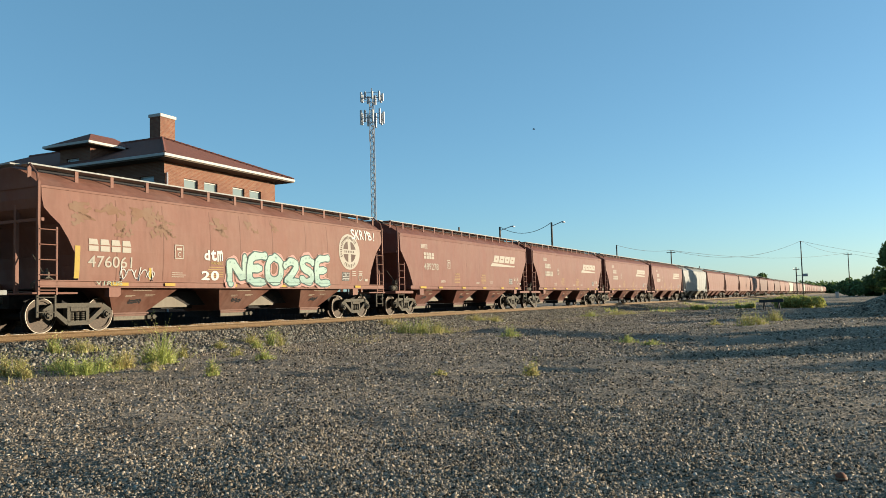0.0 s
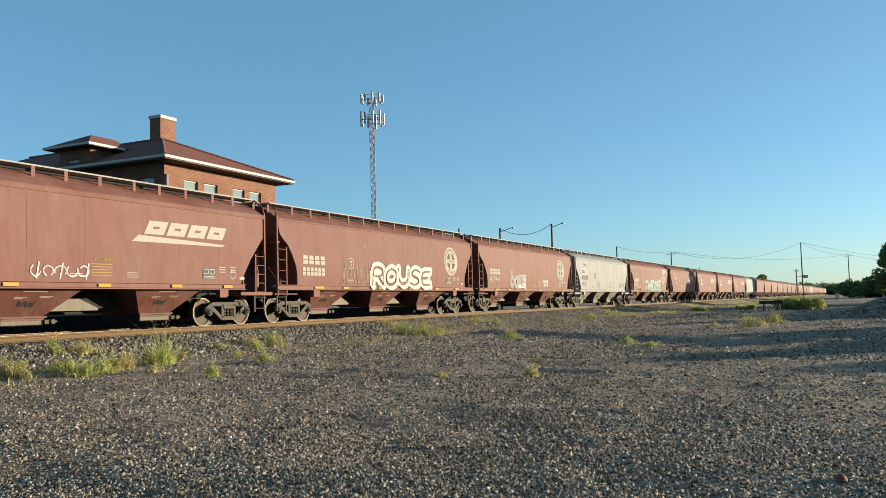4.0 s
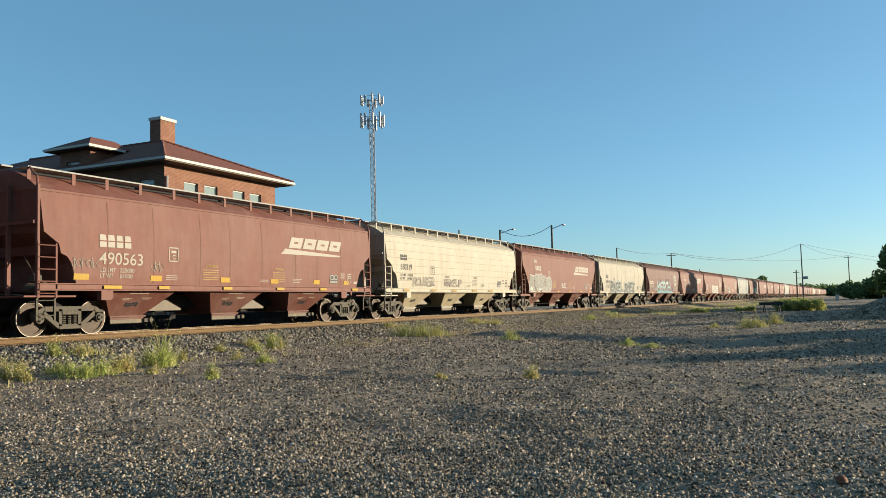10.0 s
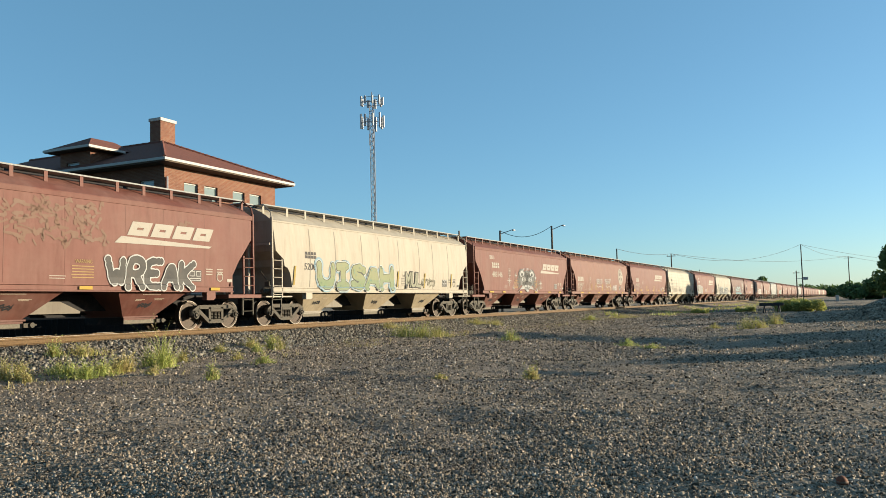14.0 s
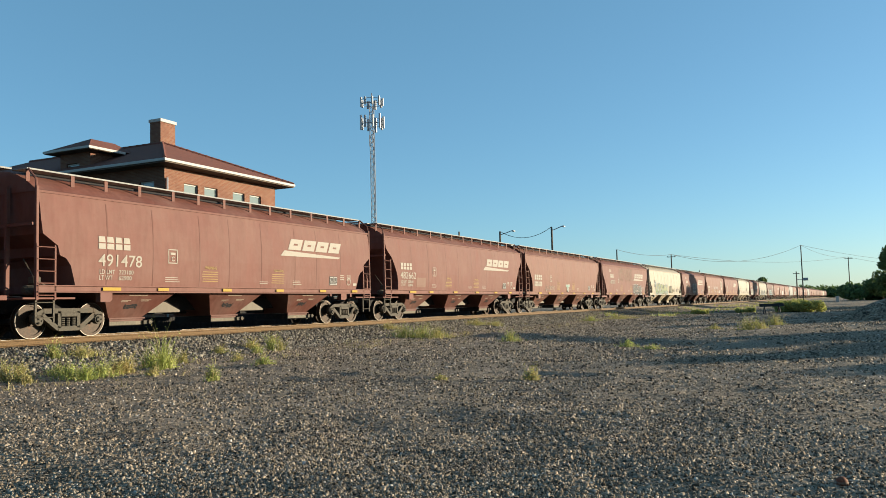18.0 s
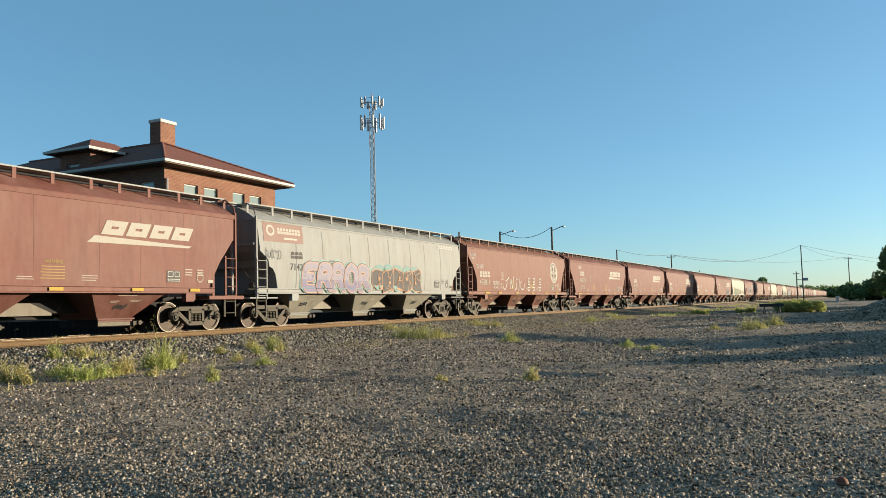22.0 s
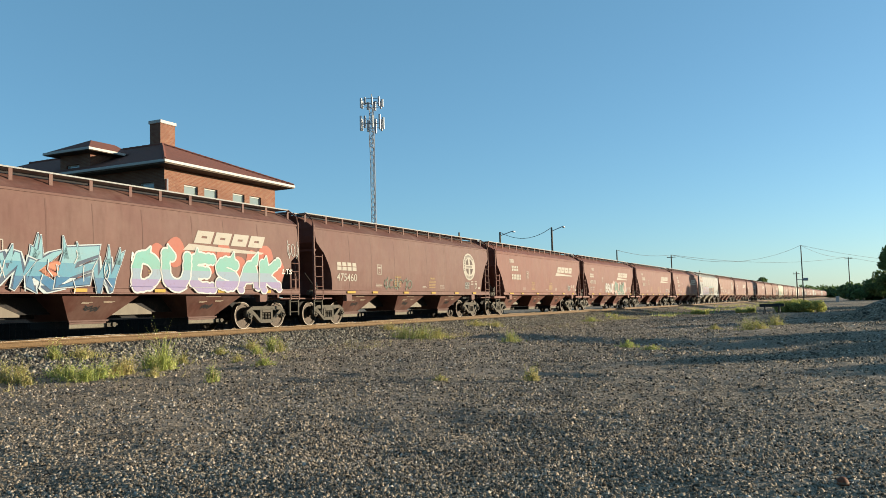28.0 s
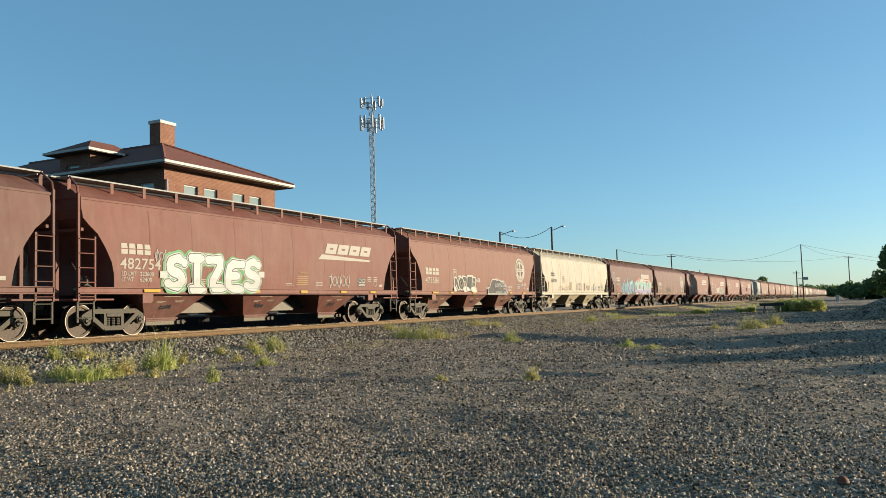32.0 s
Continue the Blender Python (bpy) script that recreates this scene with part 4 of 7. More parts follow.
def wire(a, b, sag, n=14):
    pts = [a.lerp(b, k / n) - Vector((0, 0, sag * 4 * (k / n) * (1 - k / n))) for k in range(n + 1)]
    cu = bpy.data.curves.new("overhead_wire", "CURVE")
    cu.dimensions, cu.bevel_depth, cu.bevel_resolution = "3D", 0.028, 1
    sp = cu.splines.new("POLY")
    sp.points.add(n)
    for q, p in zip(sp.points, pts):
        q.co = (*p, 1)
    cu.materials.append(M["wire"])
    tagged(new("overhead_wire", cu), "thin black overhead wire sagging between poles", "wire", "overhead wires")


wire(P886, P978, 0.9)
wire(P1091, P1188, 0.5)
wire(P1188, P1418, 2.3)
wire(P1188, P1501, 1.4)
wire(P1418, P1501, 0.9)
wire(P1418, Vector((250, -30, 9.0)), 1.0)
wire(P1501, Vector((270, -30, 9.5)), 1.0)


# ---- trees and weeds ----
def crown_mesh(rng, clumps, per, size, squash=0.8):
    vs, fs = [], []
    for cx_, cy_, cz_, r in clumps:
        for _ in range(per):
            d = Vector((rng.gauss(0, 1), rng.gauss(0, 1), rng.gauss(0, 1))).normalized() * r * (0.55 + 0.5 * rng.random())
            c = Vector((cx_ + d.x, cy_ + d.y, cz_ + d.z * squash))
            u = Vector((rng.gauss(0, 1), rng.gauss(0, 1), rng.gauss(0, 1))).normalized()
            v = u.orthogonal().normalized()
            s = size * (0.6 + 0.8 * rng.random())
            i = len(vs)
            vs += [c - u * s, c + v * s * 0.55, c + u * s, c - v * s * 0.55]
            fs.append((i, i + 1, i + 2, i + 3))
    return vs, fs


def tree(x, y, height, width, seed, label="leafy green broadleaf tree", trunk=True, leaf=0.30, per=170):
    rng = random.Random(seed)
    t = tagged(new("tree"), label, "tree", "trees beside the railway")
    t.matrix_basis = pose(x, y, 0)
    bm = rod(bmesh.new(), (0, 0, 0), (0.1, 0, height * 0.55), 0.028 * height, 8, 0.014 * height)
    clumps = []
    for k in range(16):
        a, h = rng.random() * 6.28, 0.25 + 0.7 * rng.random()
        rr = width * 0.5 * (1 - abs(h - 0.5) * 1.1) * (0.4 + 0.6 * rng.random())
        c = (rr * math.cos(a), rr * math.sin(a), height * h)
        rod(bm, (0.05, 0, height * min(0.5, h * 0.6)), c, 0.010 * height, 5, 0.003 * height)
        clumps.append((*c, width * (0.13 + 0.10 * rng.random())))
    part("trunk", bm, M["bark"], t)
    raw("crown", *crown_mesh(rng, clumps, per, leaf), M["leaf"], t)
    return t


def far_wood(name, pts, label, leaf=0.6, per=120, seed=3):
    """A belt of far trees, joined."""
    rng = random.Random(seed)
    clumps = []
    for x, y, h, w in pts:
        for k in range(9):
            clumps.append((x + rng.uniform(-w, w) * 0.5, y + rng.uniform(-w, w) * 0.5, h * (0.12 + 0.74 * rng.random()), w * (0.18 + 0.14 * rng.random())))
    ob = raw(name, *crown_mesh(rng, clumps, per, leaf), M["leaf"])
    return tagged(ob, label, "woods", kind="stuff")


tree(129.0, -8.6, 7.8, 5.6, 11, "dark leafy tree at the edge of the lot", leaf=0.22, per=260)
# the next two stand out of view, placed to shade passing cars
tree(131.5, -14.6, 10.4, 7.2, 12, "dark leafy tree at the edge of the lot", leaf=0.25, per=300)
tree(206.0, -16.0, 11.0, 8.0, 17, "unseen tall leafy tree placed to shade the train", leaf=0.3, per=240)
# unseen added shade trees: across and along the sun's way, height and width
for p_, a_, h_, w_, k_ in ((11.0, -44.0, 4.3, 5.0, 35), (14.5, -44.0, 4.4, 5.0, 36), (18.0, -44.0, 4.6, 5.0, 41), (21.0, -45.0, 4.5, 4.4, 42), (24.6, -50.0, 4.9, 4.6, 37),
                           (34.5, -84.0, 9.2, 8.0, 38), (38.5, -84.0, 8.4, 8.5, 39), (43.0, -84.0, 8.4, 8.5, 40), (47.5, -84.0, 8.4, 8.0, 43), (64.0, -84.0, 7.9, 8.5, 32), (70.0, -84.0, 7.9, 9.0, 33)):
    tree(0.8 * p_ - 0.6 * a_, 0.6 * p_ + 0.8 * a_, h_, w_, k_, "unseen leafy tree added to shade the lot", leaf=0.30, per=240)
tree(*at_px(93.2, 180.0), 4.7, 6.0, 13, leaf=0.28)
tree(*at_px(86.1, 300.0), 7.4, 7.0, 15, "distant rounded tree behind the train", leaf=0.4)
tree(*at_px(86.8, 310.0), 6.3, 7.5, 16, "distant rounded tree behind the train", leaf=0.4)
rng0 = random.Random(8)
far_wood("treeline", [(*at_px(88.3 + 4.0 * k / 22, 700 + rng0.uniform(-60, 60)), rng0.uniform(5, 9), 15.0) for k in range(23)], "distant treeline on the horizon", 1.0, 60)
far_wood("woods", [(*at_px(92.0 + 8.0 * k / 20, 215 + rng0.uniform(-14, 14)), rng0.uniform(2.9, 3.9), 7.0) for k in range(21)], "dark belt of trees beyond the lot", 0.45, 110)

# unseen trees added behind the camera, dimming sky light on the car ends
far_wood("woods", [(-46 + rng0.uniform(-5, 5), -34 + 5.2 * k, rng0.uniform(11, 14), 11.0) for k in range(17)], "unseen belt of tall trees added behind to block sky light", 0.5, 90)


def weed_clump(x, y, z, width, height, count, seed, dry=0.3, name="weed_clump", label="clump of green roadside weeds growing in gravel"):
    """Thin arching blades and branching stalks that stand loosely round a root."""
    rng = random.Random(seed)
    c = tagged(new(name), label, "weeds", "weeds along the track")
    c.matrix_basis = pose(x, y, z)
    for nm, mat_, n in (("foliage", "green" if dry < 0.32 else "weed", int(count * (1 - dry))), ("dry_foliage", "straw", int(count * max(dry, 0.12)))):
        vs, fs = [], []
        for _ in range(n):
            a, r = rng.random() * 6.28, width * 0.36 * abs(rng.gauss(0, 1))
            p = Vector((r * math.cos(a), r * math.sin(a), -0.02))
            tall = rng.random() < 0.14
            h = height * (rng.uniform(0.75, 1.15) if tall else rng.uniform(0.2, 0.75)) * max(0.35, 1 - 0.45 * (r / (width * 0.5)) ** 2)
            bend = Vector((rng.gauss(0, 0.30), rng.gauss(0, 0.30), 0)) * h
            side = Vector((math.cos(a * 3), math.sin(a * 3), 0)) * (0.004 if tall else 0.006)
            pts = [p + Vector((0, 0, h * t)) + bend * t * t for t in (0.0, 0.4, 0.75, 1.0)]
            i = len(vs)
            vs += [pts[0] - side, pts[0] + side, pts[1] + side, pts[1] - side, pts[2] + side * 0.7, pts[2] - side * 0.7, pts[3]]
            fs += [(i, i + 1, i + 2, i + 3), (i + 3, i + 2, i + 4, i + 5), (i + 5, i + 4, i + 6)]
            for _k in range(5 if tall else 2):
                q = pts[1].lerp(pts[3], rng.random())
                u = Vector((rng.gauss(0, 1), rng.gauss(0, 1), 0.4 + 0.6 * rng.random())).normalized() * (0.03 + 0.06 * rng.random())
                v = u.orthogonal().normalized() * (0.004 + 0.007 * rng.random())
                i = len(vs)
                vs += [q, q + u * 0.5 + v, q + u, q + u * 0.5 - v]
                fs.append((i, i + 1, i + 2, i + 3))
        if n:
            raw(nm, vs, fs, M[mat_], c)
    return c


# ---- lettering, emblems and graffiti on the cars ----
def ink_material():
    m, nt, b = nodes_of("sprayed_paint", 0.68)
    info = nt.nodes.new("ShaderNodeObjectInfo")
    v = coords(nt)
    worn = ramp(nt, noise_tex(nt, v, 9, 6, 0.7), grey((0.55, 0.0), (0.75, 0.35)))
    soft = ramp(nt, noise_tex(nt, v, 1.5, 4), grey((0.3, 0.0), (0.8, 0.25)))
    col = mix(nt, soft, info.outputs["Color"], (0.20, 0.17, 0.14))
    nt.links.new(mix(nt, worn, col, (0.13, 0.065, 0.045)), b.inputs["Base Color"])
    return m


M["ink"] = ink_material()
glyphs = {}


def glyph(text, fat=0.0, shear=0.0):
    """The outline of a text as points in a unit box, with its faces."""
    key = (text, fat, shear)
    if key not in glyphs:
        cu = bpy.data.curves.new("text", "FONT")
        cu.body, cu.offset, cu.shear, cu.resolution_u = text, fat, shear, 5
        ob = bpy.data.objects.new("text", cu)
        me = bpy.data.meshes.new_from_object(ob)
        pts = np.array([v.co[:2] for v in me.vertices])
        lo, hi = pts.min(0), pts.max(0)
        glyphs[key] = ((pts - lo) / (hi - lo), [tuple(p.vertices) for p in me.polygons])
        bpy.data.objects.remove(ob)
        bpy.data.curves.remove(cu)
        bpy.data.meshes.remove(me)
    return glyphs[key]


INK = 0.38                        # share of the listed colour that sprayed paint gets, tuned to the exposure
LEVELS = (1.37, 1.6, 1.9, 2.2, 2.5, 2.8, 3.05, 3.3, 3.55)


def clip(pts, z, sign):
    """The part of a polygon above (sign 1) or below (-1) the height z."""
    out = []
    for (xa, za), (xb, zb) in zip(pts, pts[1:] + pts[:1]):
        a_in, b_in = (za - z) * sign >= 0, (zb - z) * sign >= 0
        if a_in:
            out.append((xa, za))
        if a_in != b_in:
            k = (z - za) / (zb - za)
            out.append((xa + (xb - xa) * k, z))
    return out


class Decal:
    """Flat paint on a car's near side, gathered as polygons in the side's own x and z."""

    def __init__(self):
        self.v, self.f = [], []

    def poly(self, pts):
        i = len(self.v)
        self.v += [(float(x), float(z)) for x, z in pts]
        self.f.append(tuple(range(i, i + len(pts))))

    def rect(self, x0, x1, z0, z1):
        self.poly(((x0, z0), (x1, z0), (x1, z1), (x0, z1)))

    def text(self, s, x0, x1, z0, z1, fat=0.0, shear=0.0, turn=0.0, tilt=0.0, warp=None):
        pts, faces = glyph(s, fat, shear)
        i = len(self.v)
        cx_, cz_ = (x0 + x1) / 2, (z0 + z1) / 2
        ca, sa = math.cos(turn), math.sin(turn)
        for a, b in pts:
            if warp:
                a, b = a + warp[0] * math.sin(4.2 * b + warp[1]), b + warp[0] * math.sin(5.0 * a + warp[2])
            x, z = x0 + (x1 - x0) * a - cx_ + tilt * (b - 0.5) * (z1 - z0), z0 + (z1 - z0) * b - cz_
            self.v.append((cx_ + x * ca - z * sa, cz_ + x * sa + z * ca))
        self.f += [tuple(i + k for k in f) for f in faces]

    def disc(self, cx_, cz_, rx, rz, n=28, wob=0.0, rng=None):
        self.poly([(cx_ + rx * (1 + (rng.uniform(-wob, wob) if rng else 0)) * math.cos(2 * math.pi * k / n), cz_ + rz * (1 + (rng.uniform(-wob, wob) if rng else 0)) * math.sin(2 * math.pi * k / n)) for k in range(n)])

    def ring(self, cx_, cz_, rx, rz, t, a0=0.0, a1=360.0, n=24):
        for k in range(n):
            a, b = radians(a0 + (a1 - a0) * k / n), radians(a0 + (a1 - a0) * (k + 1) / n)
            self.poly([(cx_ + r * rx * math.cos(q), cz_ + r * rz * math.sin(q)) for r, q in ((1, a), (1, b), (1 - t, b), (1 - t, a))])

    def stroke(self, pts, w):
        for (xa, za), (xb, zb) in zip(pts, pts[1:]):
            d = Vector((xb - xa, zb - za))
            if d.length < 1e-4:
                continue
            n = Vector((-d.y, d.x)).normalized() * w / 2
            e = d.normalized() * w * 0.3
            self.poly([(xa - n.x - e.x, za - n.y - e.y), (xb - n.x + e.x, zb - n.y + e.y), (xb + n.x + e.x, zb + n.y + e.y), (xa + n.x - e.x, za + n.y - e.y)])

    def on(self, name, car, style, color, lift=0.012, label=""):
        """Lays the paint on the side of the car."""
        if not self.f:
            return None
        vs, fs = [], []
        for f in self.f:
            pts = [self.v[i] for i in f]
            lo, hi = min(q[1] for q in pts), max(q[1] for q in pts)
            cuts = [1.178] + [z for z in LEVELS if lo < z < hi] + [9.0]
            for a, b in zip(cuts, cuts[1:]):
                cell = clip(clip(pts, a, 1), b, -1)
                if len(cell) > 2:
                    i = len(vs)
                    for x, z in cell:
                        w = bulge(min(max(z, 1.2), EAVE), style) if z > 1.37 else 1.608
                        vs.append((x, -(w + lift), z))
                    fs.append(tuple(range(i, i + len(cell))))
        self.f = fs
        ob = raw(name, vs, self.f, M["ink"], car)
        ob.color = (*(INK * c for c in color), 1) if color not in (WHITE_INK, CREAM_INK, DARK_INK) else (*color, 1)
        return tagged(ob, label)


WHITE_INK, CREAM_INK, DARK_INK = (0.42, 0.41, 0.39), (0.265, 0.240, 0.205), (0.028, 0.026, 0.027)


def block_word(d, x0, x1, z0, z1, n=4, slant=0.0):
    """A mark of n plain blocks, the size of letters."""
    w, h = (x1 - x0) / n, z1 - z0
    for k in range(n):
        a, b = x0 + k * w, x0 + (k + 0.82) * w
        for lo, hi, cut in ((0.0, 0.44, 0.0), (0.54, 1.0, 0.12)):
            d.poly(((a + slant * h * lo, z0 + h * lo), (b + slant * h * lo, z0 + h * lo), (b - cut * w + slant * h * hi, z0 + h * hi), (a + slant * h * hi, z0 + h * hi)))


def swoosh(car, style, x0=11.35, x1=15.5, z0=2.53, z1=3.17, color=CREAM_INK):
    d = Decal()
    w = x1 - x0
    a0, h, lean = x0 + 0.11 * w, z1 - z0 - 0.24, 0.55
    bw = (x1 - 0.06 * w - a0) / 4
    for k in range(4):
        a = a0 + k * bw
        e = Decal()
        for u0, u1, lo, hi in ((0.0, 0.88, 0.0, 0.41), (0.0, 0.30, 0.41, 0.59), (0.58, 0.88, 0.41, 0.59), (0.0, 0.88, 0.59, 1.0)):
            e.poly([(a + u * bw + lean * h * q, z1 - h + h * q) for u, q in ((u0, lo), (u1, lo), (u1, hi), (u0, hi))])
        e.on("emblem_block", car, style, color, label="weathered cream slanted block")
    d.poly(((x0, z0), (x1 - 0.09 * w, z0 + 0.02), (x1 - 0.055 * w, z0 + 0.085), (x0 + 0.06 * w, z0 + 0.20)))
    d.on("emblem_bar", car, style, color)


def round_emblem(car, style, paint, cx_=14.8, cz_=2.69, rx=0.79, rz=0.73):
    d = Decal()
    d.disc(cx_, cz_, rx, rz, 40)
    d.on("round_emblem", car, style, CREAM_INK, 0.010, "cream round emblem with a cross")
    q = Decal()
    for a in (0, 90, 180, 270):
        pts = [(cx_ + 0.13 * rx * (1 if a in (0, 270) else -1), cz_ + 0.13 * rz * (1 if a < 180 else -1))]
        for k in range(9):
            b = radians(a + 14 + 62 * k / 8)
            pts.append((cx_ + 0.60 * rx * math.cos(b), cz_ + 0.60 * rz * math.sin(b)))
        q.poly(pts)
    for k in range(26):
        b = radians(200 - 220 * k / 25) if k < 19 else radians(305 - 70 * (k - 19) / 6)
        x, z = cx_ + 0.80 * rx * math.cos(b), cz_ + 0.80 * rz * math.sin(b)
        e, n = Vector((-math.sin(b), math.cos(b))) * 0.022, Vector((math.cos(b), math.sin(b))) * (0.055 if k % 3 else 0.075)
        q.poly(((x - e.x - n.x, z - e.y - n.y), (x + e.x - n.x, z + e.y - n.y), (x + e.x + n.x, z + e.y + n.y), (x - e.x + n.x, z - e.y + n.y)))
    for k in range(6):
        q.rect(cx_ - 0.38 + k * 0.13, cx_ - 0.32 + k * 0.13, cz_ - 0.04, cz_ + 0.045)
    q.on("emblem_pattern", car, style, tuple(c * 0.8 for c in paint), 0.016)


def small_stencils(car, style, L, seed, color=CREAM_INK, limit=None, at=(1.8, 1.55)):
    """The plates, load limits, warnings and reflectors along the lower side."""
    rng = random.Random(seed)
    d = Decal()
    x, z = at
    if limit:
        d.text("LD LMT", x, x + 0.52, z + 0.16, z + 0.28, 0.008)
        d.text(limit[0], x + 0.66, x + 1.18, z + 0.16, z + 0.28, 0.008)
        d.text("LT WT", x, x + 0.44, z, z + 0.12, 0.008)
        d.text(limit[1], x + 0.66, x + 1.12, z, z + 0.12, 0.008)
    xc = 5.6 if style == "straight" else 5.0
    zc = 2.25 if style == "straight" else 2.05
    for r in ((xc, xc + 0.38, zc, zc + 0.03), (xc, xc + 0.38, zc + 0.40, zc + 0.43), (xc, xc + 0.03, zc, zc + 0.43), (xc + 0.35, xc + 0.38, zc, zc + 0.43)):
        d.rect(*r)
    d.text("C", xc + 0.13, xc + 0.26, zc + 0.07, zc + 0.21, 0.01)
    d.rect(xc + 0.09, xc + 0.29, zc + 0.26, zc + 0.33)
    for xs, n, w in ((4.9, 3, 0.6), (9.3, 2, 0.5), (11.2, 3, 0.55)):
        for k in range(n):
            d.rect(xs, xs + w * rng.uniform(0.75, 1), 1.50 + k * 0.06, 1.518 + k * 0.06)
    for k in range(3):
        for j in range(2):
            xx = L - 3.0 + j * 0.5
            d.rect(xx, xx + 0.3, 1.72 + k * 0.08, 1.75 + k * 0.08)
    d.ring(L - 2.35, 1.66, 0.15, 0.15, 0.2)
    d.rect(L - 2.0, L - 1.75, 1.5, 1.6)
    if style == "straight":
        for k in range(4):
            d.rect(2.75, 3.45, 3.33 - k * 0.055, 3.36 - k * 0.055)
    tagged(d.on("side_stencil", car, style, color), kind="stuff")
    box_ = Decal()
    box_.rect(L - 3.75, L - 3.2, 1.5, 1.85)
    box_.on("data_plate", car, style, DARK_INK, 0.010)
    f = Decal()
    for r in ((L - 3.72, L - 3.5, 1.66, 1.82), (L - 3.44, L - 3.23, 1.66, 1.82), (L - 3.72, L - 3.23, 1.53, 1.60)):
        for q in ((r[0], r[1], r[2], r[2] + 0.015), (r[0], r[1], r[3] - 0.015, r[3]), (r[0], r[0] + 0.015, r[2], r[3]), (r[1] - 0.015, r[1], r[2], r[3])):
            f.rect(*q)
    tagged(f.on("plate_printing", car, style, WHITE_INK, 0.016), kind="stuff")
    w = Decal()
    for xs in (6.5, 10.0):
        w.text("WARNING", xs + 0.08, xs + 0.62, 1.92, 2.02, 0.01)
        for k in range(5):
            w.rect(xs - rng.uniform(0, 0.05), xs + 0.68, 1.53 + k * 0.075, 1.552 + k * 0.075)
    tagged(w.on("warning_notice", car, style, (0.62, 0.40, 0.12) if color == CREAM_INK else (0.22, 0.20, 0.18)), kind="stuff")
    if color == CREAM_INK:
        for xs in (2.6, 4.6, 7.4, 10.2, 12.9, 15.2):
            y = Decal()
            y.rect(xs, xs + (0.62 if xs < 3 else 0.42), 1.225, 1.315)
            y.on("reflector", car, style, (0.78, 0.48, 0.03), 0.004, "yellow reflective strip on the sill")


def number(car, style, s, x0, x1, z0, z1, color=CREAM_INK):
    d = Decal()
    d.text(s, x0, x1, z0, z1, 0.004)
    tagged(d.on("car_number", car, style, color), kind="stuff")


def mark(car, style, x0, x1, z0, z1, color=CREAM_INK, n=4):
    d = Decal()
    block_word(d, x0, x1, z0, z1, n)
    tagged(d.on("reporting_mark", car, style, color), kind="stuff")


def piece(car, style, word, x0, x1, z0, z1, fill, line, halo=None, seed=0, shine=None, lean=0.15, fat=0.05, thick=0.05):
    """A sprayed word in fat letters: a halo, an outline, the fill and some shine."""
    rng = random.Random(seed)
    n = len(word)
    w = (x1 - x0) / n
    h, s, letters = Decal(), Decal(), []
    for k, ch in enumerate(word):
        a, b = x0 + k * w - w * 0.05, x0 + (k + 1) * w + w * 0.05
        lo, hi = z0 + rng.uniform(0, 0.06) * (z1 - z0), z1 - rng.uniform(0, 0.14) * (z1 - z0)
        tu, ti = rng.uniform(-0.09, 0.09), rng.uniform(-lean, lean)
        if ch in "I1!":
            a, b = a + w * 0.33, b - w * 0.33
        if halo:
            h.text(ch, a - thick * 2.2, b + thick * 2.2, lo - thick * 1.4, hi + thick * 2.4, fat + 0.10, 0, tu, ti)
            h.disc((a + b) / 2 + rng.uniform(-0.2, 0.2), (lo + hi) / 2 + rng.uniform(-0.1, 0.2), w * 0.55, (hi - lo) * 0.52, 18, 0.14, rng)
        o, f = Decal(), Decal()
        o.text(ch, a - thick, b + thick, lo - thick, hi + thick, fat + 0.055, 0, tu, ti)
        f.text(ch, a, b, lo, hi, fat, 0, tu, ti)
        letters.append((o, f))
        if shine:
            for _ in range(4):
                s.disc(rng.uniform(a + w * 0.1, b - w * 0.1), rng.uniform(lo, hi), w * rng.uniform(0.03, 0.08), w * rng.uniform(0.03, 0.09), 10)
            s.stroke([(a + w * 0.15, lo + (hi - lo) * 0.25), (a + w * 0.2 + rng.uniform(0, 0.1), lo + (hi - lo) * 0.75)], 0.05)
    if halo:
        tagged(h.on("graffiti_halo", car, style, halo, 0.014), kind="stuff")
    for k, (o, f) in enumerate(letters):
        lay = 0.006 * (k % 2)
        own = o.on("graffiti_letter", car, style, line, 0.018 + 2 * lay, "sprayed graffiti letter")
        f.on("letter_fill", own, style, fill, 0.024 + 2 * lay)
    if shine:
        tagged(s.on("graffiti_shine", car, style, shine, 0.042), kind="stuff")


